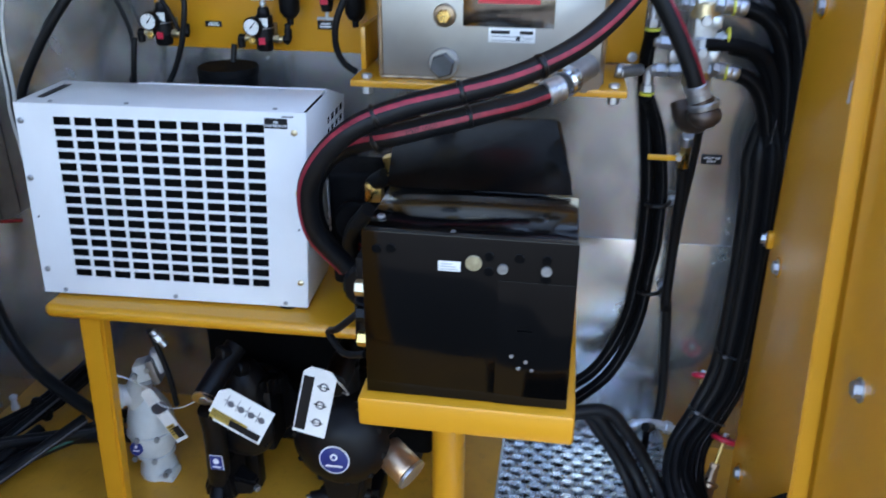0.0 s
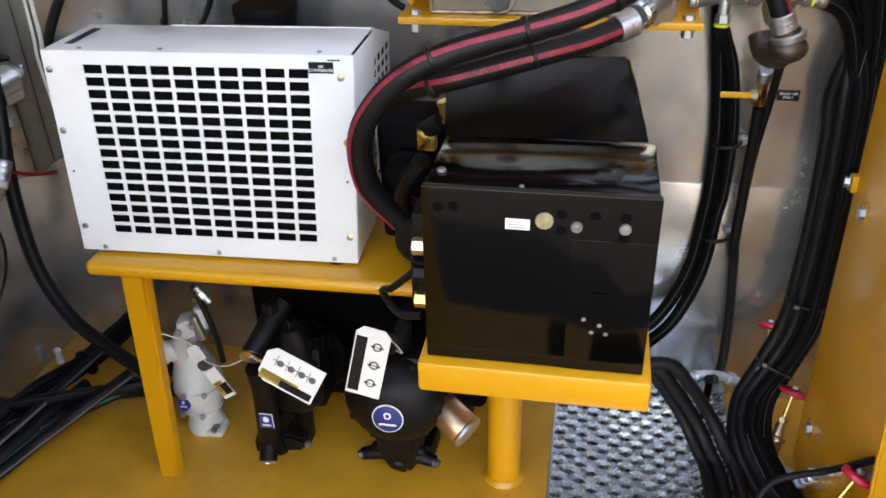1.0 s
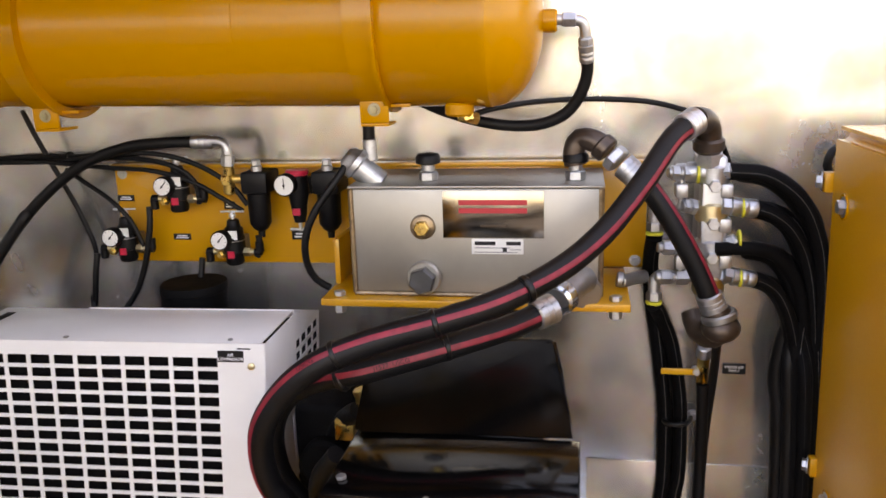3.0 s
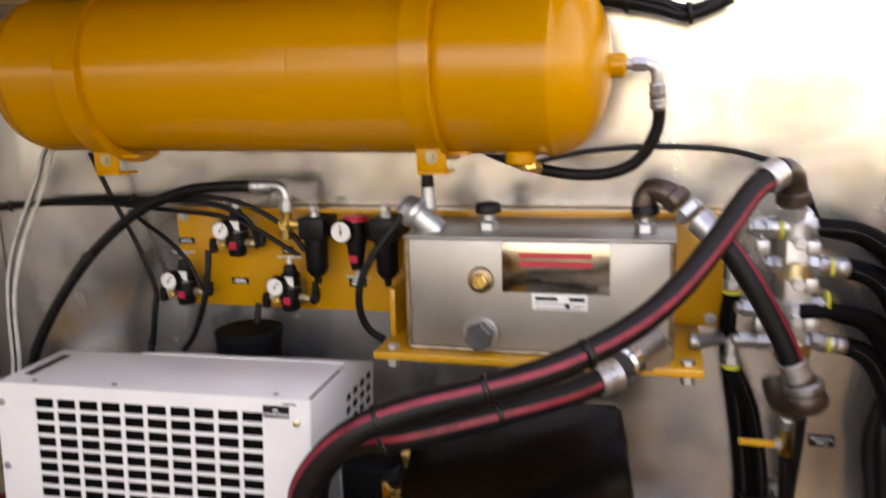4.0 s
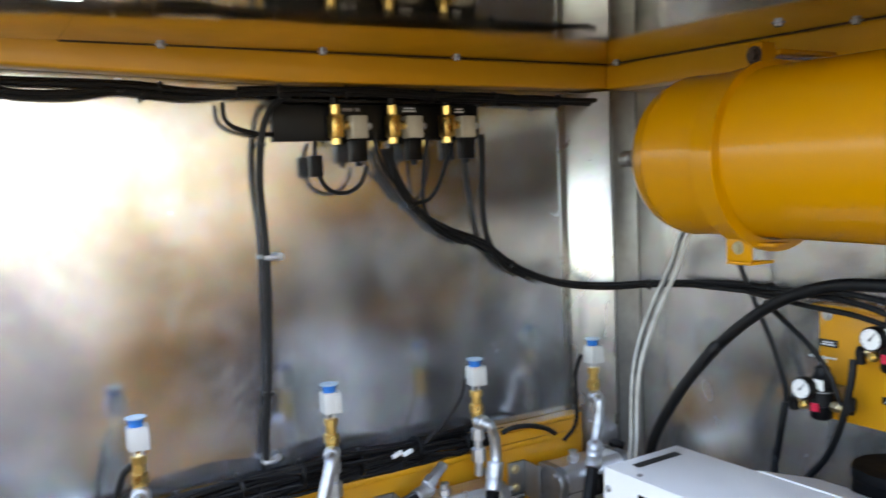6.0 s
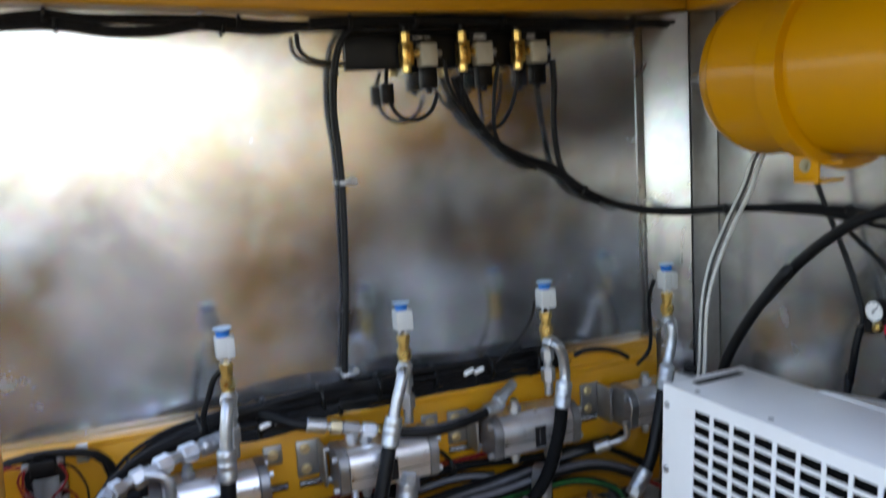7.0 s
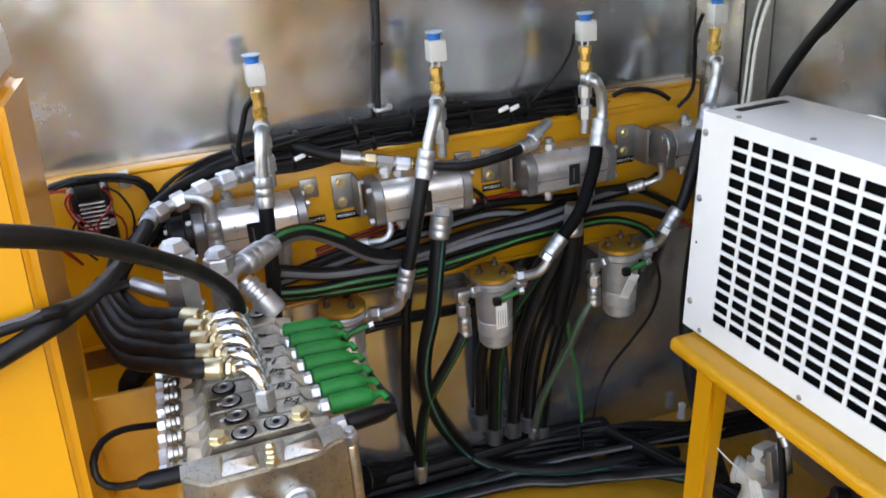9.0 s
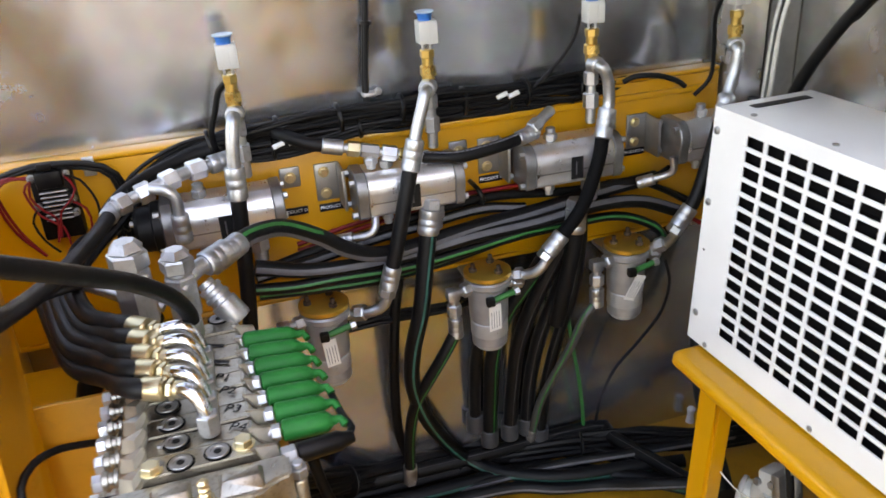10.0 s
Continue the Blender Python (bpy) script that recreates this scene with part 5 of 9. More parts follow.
def bowl_filter(x, z):
    y = 1.885
    th = thing("air_filter", (x, 1.93, z - 0.075), "black air line filter with long bowl", "air filter", "line filters")
    part("head", box(x - 0.025, x + 0.025, y - 0.022, y + 0.046, z + 0.008, z + 0.048, 0.005), BLACK, th)
    part("bowl", lathe((x, y, z + 0.0075), (x, y, -1), [(0, 0.0215), (0.055, 0.0200), (0.066, 0.0130), (0.070, 0.007), (0.082, 0.006)], 24), BLACK, th)
    part("cap", add(rod((x, y, z + 0.047), (x, y, z + 0.058), 0.010), hexa((x, y, z + 0.058), (x, y, z + 0.068), 0.0085)), ZINC, th)
    return th


bowl_filter(-0.395, 1.058)
bowl_filter(-0.262, 1.058)
rg = thing("air_regulator", (-0.319, 1.93, 1.02), "black air regulator hung upside down with white gauge", "regulator", "air regulators")
part("body", lathe((-0.319, 1.885, 1.10), (-0.319, 1.885, 0), [(0, 0.018), (0.03, 0.020), (0.05, 0.016), (0.075, 0.013), (0.088, 0.010)], 24), BLACK, rg)
part("red_ring", rod((-0.319, 1.885, 1.098), (-0.319, 1.885, 1.108), 0.021), RED, rg)
part("label_patch", box(-0.325, -0.311, 1.864, 1.868, 1.028, 1.040), RED, rg)
part("stem", rod((-0.319, 1.885, 0.995), (-0.319, 1.885, 1.013), 0.0035), ZINC, rg)
part("handle", rod((-0.339, 1.885, 0.998), (-0.299, 1.885, 0.998), 0.003), ZINC, rg)
gauge = part("gauge", lathe((-0.331, 1.868, 1.085), (-0.331, 0, 1.085), [(0, 0.012), (0.004, 0.0200), (0.018, 0.0200), (0.020, 0.0185)], 28), BLACK, rg)
part("dial", rod((-0.331, 1.8475, 1.085), (-0.331, 1.8462, 1.085), 0.0174, seg=28, edge=0.0002), CARD, gauge, "white dial")
part("needle", box(-0.3318, -0.3302, 1.8455, 1.8461, 1.079, 1.098), PRINT, gauge)
part("hub", rod((-0.331, 1.8461, 1.085), (-0.331, 1.8450, 1.085), 0.0024, seg=12), PRINT, gauge)
part("bracket", box(-0.36, -0.30, 1.905, 1.9318, 1.06, 1.09, 0.002), BLACK, rg)

# big air hose with its steel elbow and brass drop
ah = hose("air_hose", [(-0.492, 1.870, 1.161), (-0.548, 1.860, 1.162), (-0.633, 1.860, 1.154), (-0.730, 1.860, 1.119), (-0.823, 1.850, 1.050), (-0.898, 1.840, 0.969), (-0.834, 1.830, 1.034), (-0.899, 1.810, 0.943), (-0.954, 1.800, 0.848), (-0.971, 1.800, 0.777), (-0.983, 1.800, 0.683)], 0.0100, "black air hose arching down behind the compressor", ends="a", fer=4)
part("elbow", tube([(-0.478, 1.870, 1.162), (-0.456, 1.870, 1.162), (-0.444, 1.870, 1.155), (-0.441, 1.870, 1.138), (-0.443, 1.870, 1.124)], 0.0085, 14), ZINC, ah)
part("swivel", hexa((-0.441, 1.870, 1.138), (-0.443, 1.870, 1.117), 0.012), ZINC, ah)
part("brass_tee", add(rod((-0.441, 1.870, 1.117), (-0.447, 1.875, 1.066), 0.010), hexa((-0.444, 1.870, 1.101), (-0.444, 1.870, 1.083), 0.013)), BRASS, ah)
part("cross_port", rod((-0.457, 1.872, 1.093), (-0.417, 1.872, 1.094), 0.008), BRASS, ah)
# thin air lines
AL = "thin black air line between regulators"
hose("air_line", [(-0.418, 1.885, 1.043), (-0.445, 1.880, 1.081), (-0.495, 1.875, 1.115), (-0.556, 1.870, 1.137), (-0.634, 1.870, 1.143), (-0.710, 1.880, 1.135), (-0.794, 1.900, 1.125), (-0.980, 1.920, 1.120)], 0.0048, AL, group="air lines")
hose("air_line", [(-0.513, 1.885, 1.046), (-0.511, 1.880, 1.075), (-0.524, 1.875, 1.102), (-0.569, 1.870, 1.124), (-0.653, 1.880, 1.133), (-0.758, 1.900, 1.126)], 0.0048, AL, group="air lines")
hose("air_line", [(-0.430, 1.890, 1.031), (-0.465, 1.880, 1.057), (-0.520, 1.875, 1.089), (-0.594, 1.870, 1.110), (-0.690, 1.880, 1.115), (-0.819, 1.900, 1.123)], 0.0045, AL, group="air lines")
hose("air_line", [(-0.634, 1.885, 0.962), (-0.653, 1.880, 1.014), (-0.688, 1.880, 1.053), (-0.747, 1.890, 1.088), (-0.785, 1.900, 1.109)], 0.0045, AL, group="air lines")
hose("air_line", [(-0.734, 1.885, 0.948), (-0.739, 1.880, 0.912), (-0.751, 1.880, 0.842), (-0.752, 1.880, 0.861), (-0.748, 1.870, 0.808)], 0.0060, "black air line dropping behind the compressor", group="air lines")
hose("air_line", [(-0.614, 1.885, 1.040), (-0.615, 1.880, 1.002), (-0.631, 1.880, 0.935), (-0.656, 1.880, 0.877), (-0.677, 1.870, 0.845), (-0.689, 1.860, 0.825)], 0.0060, "black air line dropping behind the compressor", group="air lines")
hose("air_line", [(-0.402, 1.885, 0.986), (-0.402, 1.885, 0.961), (-0.408, 1.885, 0.946)], 0.0060, AL, group="air lines")
hose("air_line", [(-0.518, 1.885, 0.942), (-0.521, 1.880, 0.912), (-0.520, 1.870, 0.881)], 0.0060, AL, group="air lines")
hose("air_line", [(-0.860, 1.900, 1.222), (-0.842, 1.910, 1.161), (-0.814, 1.920, 1.087), (-0.790, 1.925, 1.029), (-0.765, 1.925, 0.959), (-0.754, 1.910, 0.927)], 0.0050, "thin black line hanging from the air tank", group="air lines")
# line bundle that runs from the regulators to the side wall and up to the solenoids
bundle("air_line_bundle", [(-0.673, 1.890, 1.138), (-0.746, 1.905, 1.132), (-0.854, 1.915, 1.130), (-0.965, 1.916, 1.124), (-1.050, 1.890, 1.118), (-1.112, 1.832, 1.112), (-1.162, 1.762, 1.121), (-1.190, 1.706, 1.143), (-1.194, 1.655, 1.169), (-1.195, 1.591, 1.214), (-1.195, 1.493, 1.254), (-1.195, 1.442, 1.300), (-1.190, 1.403, 1.352), (-1.180, 1.381, 1.401)], 0.0044, 4, 0.006, "bundle of black air lines crossing the wall corner", ties=4, seed=3)
# clear grey pair of tubes from the tank, down behind the compressor
hose("drain_tube", [(-0.845, 1.835, 1.290), (-0.868, 1.812, 1.250), (-0.880, 1.800, 1.224), (-0.892, 1.790, 1.178), (-0.916, 1.770, 1.109), (-0.928, 1.745, 1.040), (-0.926, 1.725, 0.971), (-0.922, 1.715, 0.870), (-0.923, 1.712, 0.807), (-0.905, 1.710, 0.600)], 0.0047, "grey translucent tube hanging from the tank", rubber=CLEAR_GREY, stripe=RUBBER_GREY)
hose("drain_tube", [(-0.830, 1.835, 1.290), (-0.852, 1.812, 1.250), (-0.863, 1.800, 1.224), (-0.876, 1.790, 1.173), (-0.901, 1.770, 1.105), (-0.913, 1.745, 1.036), (-0.914, 1.725, 0.968), (-0.910, 1.715, 0.873), (-0.910, 1.712, 0.811), (-0.893, 1.710, 0.600)], 0.0038, "grey translucent tube hanging from the tank", rubber=CLEAR_GREY)

# tank end hose and drain
th = hose("tank_hose", [(0.191, 1.760, 1.297), (0.193, 1.770, 1.270), (0.184, 1.780, 1.238), (0.161, 1.790, 1.207), (0.124, 1.800, 1.190), (0.073, 1.810, 1.187), (0.022, 1.810, 1.195), (-0.032, 1.820, 1.210), (-0.075, 1.830, 1.227)], 0.0092, "black hose looping from the tank's end", ends="a", fer=3)
part("elbow", tube([(0.147, 1.752, 1.346), (0.171, 1.752, 1.345), (0.185, 1.753, 1.341), (0.189, 1.757, 1.328), (0.190, 1.760, 1.313)], 0.008, 14), ZINC, th)
part("swivel", hexa((0.155, 1.752, 1.346), (0.176, 1.752, 1.345), 0.012), ZINC, th)
dr = thing("drain_cock", (0.009, 1.730, 1.211), "brass drain cock under the tank", "valve")
part("body", hexa((0.011, 1.720, 1.226), (0.015, 1.720, 1.204), 0.014), BRASS, dr)
part("nut", hexa((0.012, 1.715, 1.211), (0.029, 1.730, 1.205), 0.010), BRASS, dr)
hose("cable", [(0.021, 1.760, 1.210), (0.057, 1.800, 1.217), (0.120, 1.850, 1.222), (0.204, 1.880, 1.222), (0.287, 1.890, 1.216), (0.342, 1.870, 1.204), (0.379, 1.850, 1.189), (0.402, 1.860, 1.159), (0.418, 1.880, 1.127), (0.429, 1.890, 1.100)], 0.0045, "thin black cable draped over the manifold", "cable")
# filler neck with breather on the reservoir
fn = thing("filler_neck", (-0.167, 1.800, 1.115), "polished steel filler neck with sensor cable", "filler neck")
part("neck", rod((-0.144, 1.800, 1.095), (-0.184, 1.790, 1.133), 0.0215, seg=24), ZINC, fn)
part("collar", lathe((-0.175, 1.790, 1.126), (-0.201, 1.785, 1.149), [(0, 0.022), (0.003, 0.027), (0.012, 0.027), (0.016, 0.022), (0.024, 0.020), (0.030, 0.012)], 24), ZINC, fn)
part("upright", rod((-0.157, 1.800, 1.134), (-0.159, 1.800, 1.170), 0.0115), ZINC, fn)
part("boot", rod((-0.159, 1.800, 1.168), (-0.159, 1.800, 1.195), 0.010), BLACK, fn)
part("cable", tube([(-0.194, 1.775, 1.130), (-0.211, 1.760, 1.103), (-0.243, 1.750, 1.059), (-0.263, 1.750, 1.013), (-0.267, 1.760, 0.968), (-0.256, 1.770, 0.937), (-0.236, 1.780, 0.920)], 0.0062), RUBBER, fn)
# cable bundle under the roof beam, right of the tank
bundle("cable_bundle", [(0.093, 1.880, 1.447), (0.143, 1.880, 1.440), (0.192, 1.870, 1.429), (0.232, 1.870, 1.418), (0.291, 1.880, 1.442)], 0.006, 5, 0.010, "black cables tied under the roof beam", ties=2, seed=8)
sp = thing("pressure_gauge_stub", (0.60, 1.93, 1.16), "dark fitting on the back wall by the post", "fitting")
part("stub", tube([(0.597, 1.930, 1.077), (0.584, 1.920, 1.104), (0.590, 1.920, 1.126), (0.603, 1.930, 1.132)], 0.007), RUBBER, sp)
pt = thing("hose_tail", (0.264, 1.800, 0.937), "cut steel-tipped hose tail beside the reservoir tray", "fitting")
part("tail", add(rod((0.249, 1.800, 0.934), (0.291, 1.840, 0.932), 0.011), rod((0.243, 1.800, 0.938), (0.254, 1.800, 0.936), 0.013)), BRACKET, pt)

# ---- gear motors on the side board ----
def gear_motor(y, z=0.735, x=-1.112, lead=0.0):
    """Aluminium gear motor on a grey bracket, lying along the board."""
    th = thing("gear_motor", (x, y, z - 0.04), "cast aluminium gear motor on a grey steel bracket", "hydraulic motor", "gear motors")
    d_shape = [(x - 0.036, z - 0.034), (x - 0.036, z + 0.034), (x - 0.030, z + 0.038), (x + 0.016, z + 0.038)]
    d_shape += [(x + 0.010 + 0.028 * math.cos(a), z + 0.006 + 0.032 * math.sin(a)) for a in (radians(75 - 15 * k) for k in range(8))]
    d_shape += [(x + 0.034, z - 0.030), (x + 0.028, z - 0.036), (x - 0.030, z - 0.038)]

    def slab(y0, y1, grow, chamfer=0.0):
        """The motor's D-shaped section drawn out from y0 to y1, its ends chamfered."""
        hb = bmesh.new()
        rings = []
        for yy, g in ((y0, grow - chamfer), (y0 + chamfer, grow), (y1 - chamfer, grow), (y1, grow - chamfer)):
            rings.append([hb.verts.new((x + (px - x) * (1 + g / 0.036), yy, z + (pz - z) * (1 + g / 0.036))) for px, pz in d_shape])
        hb.faces.new(rings[0])
        hb.faces.new(rings[-1][::-1])
        for ra, rb in zip(rings, rings[1:]):
            for i in range(len(ra)):
                hb.faces.new((ra[i], rb[i], rb[(i + 1) % len(ra)], ra[(i + 1) % len(ra)]))
        bmesh.ops.recalc_face_normals(hb, faces=hb.faces)
        return hb

    rear, y = y, y - lead
    part("housing", slab(y + 0.0200, rear + 0.165, 0.0, 0.0004), ALU, th)
    part("end_cover", slab(y, y + 0.0195, 0.0014, 0.002), END_CAST, th, "dark grey end cover")
    part("rear_cover", slab(rear + 0.1655, rear + 0.183, 0.0018, 0.002), END_CAST, th, "dark grey end cover")
    if lead:
        cap = part("shaft_cover", lathe((x, y - 0.0005, z), (x, y - 1, z), [(0, 0.040), (0.012, 0.041), (0.014, 0.037), (0.034, 0.036), (0.040, 0.030), (0.041, 0.012)], 28), BLACK, th, "round black cover")
        for k in range(4):
            a = radians(45 + 90 * k)
            part("cover_bolt", hexa((x + 0.024 * math.cos(a), y - 0.040, z + 0.024 * math.sin(a)), (x + 0.024 * math.cos(a), y - 0.046, z + 0.024 * math.sin(a)), 0.0045), ZINC, cap)
    for a in (-1, 1):
        for b in (-1, 1):
            part("bolt", hexa((x + a * 0.027, y - 0.0005, z + b * 0.028), (x + a * 0.027, y - 0.010, z + b * 0.028), 0.0062), BRACKET, th)
            part("bolt", hexa((x + a * 0.026, rear + 0.183, z + b * 0.027), (x + a * 0.026, rear + 0.190, z + b * 0.027), 0.0055), ZINC, th)
    part("groove", box(x + 0.0385, x + 0.0392, y + 0.0205, rear + 0.165, z - 0.0105, z - 0.0085), BRACKET, th)
    y = y + lead * 0.4
    part("data_plate", box(x + 0.0386, x + 0.0394, y + 0.082, y + 0.104, z - 0.026, z + 0.014), PRINT, th, "small black data plate")
    part("plate_bar", box(x + 0.0395, x + 0.0398, y + 0.090, y + 0.0925, z - 0.018, z + 0.006), GREY_PRINT, th)
    y = rear - lead
    bx = -1.1815
    plate = part("bracket", box(bx, bx + 0.006, y - 0.052, y - 0.008, z - 0.029, z + 0.038, 0.003), BRACKET, th)
    part("bracket_arm", box(bx + 0.0062, x - 0.015, y - 0.014, y - 0.008, z - 0.036, z + 0.036, 0.002), BRACKET, th)
    for b in (-1, 1):
        bolt((bx + 0.006, y - 0.036, z + 0.004 + b * 0.019), (1, 0, 0), 0.0068, plate, ZINC_GOLD)
    tab = part("rear_tab", box(bx, bx + 0.006, rear + 0.188, rear + 0.222, z + 0.004, z + 0.040, 0.003), BRACKET, th)
    y = rear
    bolt((bx + 0.006, y + 0.205, z + 0.022), (1, 0, 0), 0.0068, tab, ZINC_GOLD)
    part("port", add(rod((x + 0.004, y + 0.058, z + 0.036), (x + 0.004, y + 0.058, z + 0.062), 0.0085), hexa((x + 0.004, y + 0.058, z + 0.040), (x + 0.004, y + 0.058, z + 0.052), 0.0125)), ZINC, th)
    part("port", add(rod((x + 0.006, y + 0.135, z - 0.036), (x + 0.006, y + 0.135, z - 0.085), 0.012), hexa((x + 0.006, y + 0.135, z - 0.042), (x + 0.006, y + 0.135, z - 0.066), 0.017)), ZINC, th)
    part("port", add(rod((x + 0.01, y + 0.052, z - 0.036), (x + 0.01, y + 0.052, z - 0.058), 0.007), hexa((x + 0.01, y + 0.052, z - 0.038), (x + 0.01, y + 0.052, z - 0.050), 0.010)), ZINC, th)
    return th


MOTORS = (0.784, 1.082, 1.375, 1.671)
for y in MOTORS:
    gear_motor(y, lead=0.004 if y < 0.9 else 0.0)
for p in ((-1.181, 0.989, 0.694), (-1.181, 1.055, 0.692), (-1.181, 1.347, 0.694), (-1.181, 1.637, 0.699)):
    d = "DCBA"[min(3, int((p[1] - 0.95) / 0.09)) if p[1] < 1.2 else (2 if p[1] < 1.5 else 3)]
    wall_label(V(*p), 0.046, 0.014, (0, 1, 0), (0, 0, 1), "black label plate lettered product %s" % d.lower(), "PRODUCT " + d)


# ---- sensor valves standing above the motors ----
def sensor_valve(y, pts):
    """White sensor with a blue cap on a brass body, with a bent steel tail."""
    x = -1.105
    th = thing("sensor_valve", (x, y, 0.80), "white sensor with blue cap on brass and steel fittings", "sensor valve", "sensor valves")
    part("sensor", box(x - 0.0135, x + 0.0135, y - 0.0135, y + 0.0135, 0.966, 1.001, 0.002), SENSOR_WHITE, th, "white plastic sensor body")
    cap = part("cap", lathe((x, y, 1.001), (x, y, 2), [(0, 0.0110), (0.002, 0.0105), (0.008, 0.0112), (0.011, 0.0128)], 22), BLUE, th, "blue cap")
    part("cap_rim", lathe((x, y, 1.0122), (x, y, 2), [(0, 0.0128), (0.0012, 0.0152), (0.0024, 0.0152), (0.0028, 0.0140), (0.0012, 0.0110)], 22), CAP_RIM, cap)
    part("clip", box(x + 0.0136, x + 0.0152, y + 0.004, y + 0.0155, 0.966, 0.996, 0.0005), SENSOR_WHITE, th)
    part("shoulder", box(x - 0.0135, x + 0.0135, y + 0.0137, y + 0.0158, 0.972, 1.001, 0.0008), SENSOR_WHITE, th)
    for s in (-1, 1):
        part("pin", rod((x, y + s * 0.006, 0.955), (x, y + s * 0.006, 0.968), 0.0022, seg=8), ZINC, th)
    part("brass_body", add(add(hexa((x, y, 0.943), (x, y, 0.956), 0.0115), rod((x, y, 0.930), (x, y, 0.944), 0.0092)), add(hexa((x, y, 0.914), (x, y, 0.931), 0.0132), rod((x, y, 0.900), (x, y, 0.916), 0.0105))), BRASS, th, "brass fitting")
    part("nipple", add(rod((x, y, 0.795), (x, y, 0.902), 0.0085), add(hexa((x, y, 0.862), (x, y, 0.885), 0.0125), hexa((x, y, 0.822), (x, y, 0.848), 0.0135))), ZINC, th)
    end = V(*pts[0])
    way = (V(*pts[1]) - end).normalized()
    neck = end - way * 0.046
    ring = V(x + 0.020, y + (neck.y - y) * 0.25, 0.897)
    part("ring", rod((x, y, 0.899), ring, 0.0140, seg=20), ZINC, th)
    bend = neck - way * 0.030
    part("elbow", tube([ring, ring + V(0.010, (neck.y - y) * 0.12, -0.001), V((ring.x * 0.3 + bend.x * 0.7) + 0.004, ring.y * 0.35 + bend.y * 0.65, max(bend.z, min(0.893, bend.z + 0.018))), neck - way * 0.012, neck + way * 0.004], 0.0100, 14, 0.004), ZINC, th)
    part("ferrule", ferrule(neck, way, 0.0125, 0.052), ZINC, th)
    return th


VALVE_HOSES = ([(-1.060, 0.902, 0.829), (-1.058, 0.899, 0.799), (-1.055, 0.896, 0.746), (-1.050, 0.891, 0.678), (-1.050, 0.885, 0.605), (-1.050, 0.876, 0.518)],
               [(-1.060, 1.182, 0.834), (-1.058, 1.174, 0.804), (-1.050, 1.155, 0.738), (-1.045, 1.134, 0.664), (-1.045, 1.117, 0.606)],
               [(-1.075, 1.522, 0.829), (-1.072, 1.518, 0.801), (-1.060, 1.500, 0.737), (-1.050, 1.465, 0.662), (-1.050, 1.417, 0.606)],
               [(-1.062, 1.748, 0.830), (-1.058, 1.741, 0.797), (-1.040, 1.713, 0.739), (-1.030, 1.682, 0.656), (-1.030, 1.659, 0.620)])
for pts in VALVE_HOSES:
    pts[:2] = [tuple(V(*pts[1]).lerp(V(*pts[2]), 0.3))]
for y, pts in zip((0.918, 1.222, 1.507, 1.785), VALVE_HOSES):
    sensor_valve(y, pts)
hose("sensor_cable", [(-1.110, 1.487, 0.979), (-1.120, 1.486, 0.948), (-1.140, 1.473, 0.910), (-1.160, 1.447, 0.873), (-1.170, 1.416, 0.843), (-1.170, 1.380, 0.827)], 0.003, "thin dark sensor cable", "cable", group="sensor cables")
hose("sensor_cable", [(-1.106, 0.915, 0.947), (-1.120, 0.899, 0.930), (-1.130, 0.888, 0.896), (-1.140, 0.878, 0.866), (-1.150, 0.879, 0.834), (-1.160, 0.894, 0.814)], 0.0050, "dark sheathed sensor cable", "cable", group="sensor cables")
hose("sensor_cable", [(-1.110, 1.759, 0.984), (-1.130, 1.760, 0.945), (-1.150, 1.776, 0.886), (-1.160, 1.780, 0.827), (-1.170, 1.755, 0.794)], 0.004, "thin dark sensor cable", "cable", group="sensor cables")

# hoses hanging from the sensor valves
HV = "black hydraulic hose hanging from a sensor valve"
for k, pts in enumerate(VALVE_HOSES):
    hose("hydraulic_hose", pts, 0.0125, HV, ends="z" if k else "", group="valve hoses", rubber=RUBBER_SLEEVE if k == 2 else RUBBER, fer=3.4)


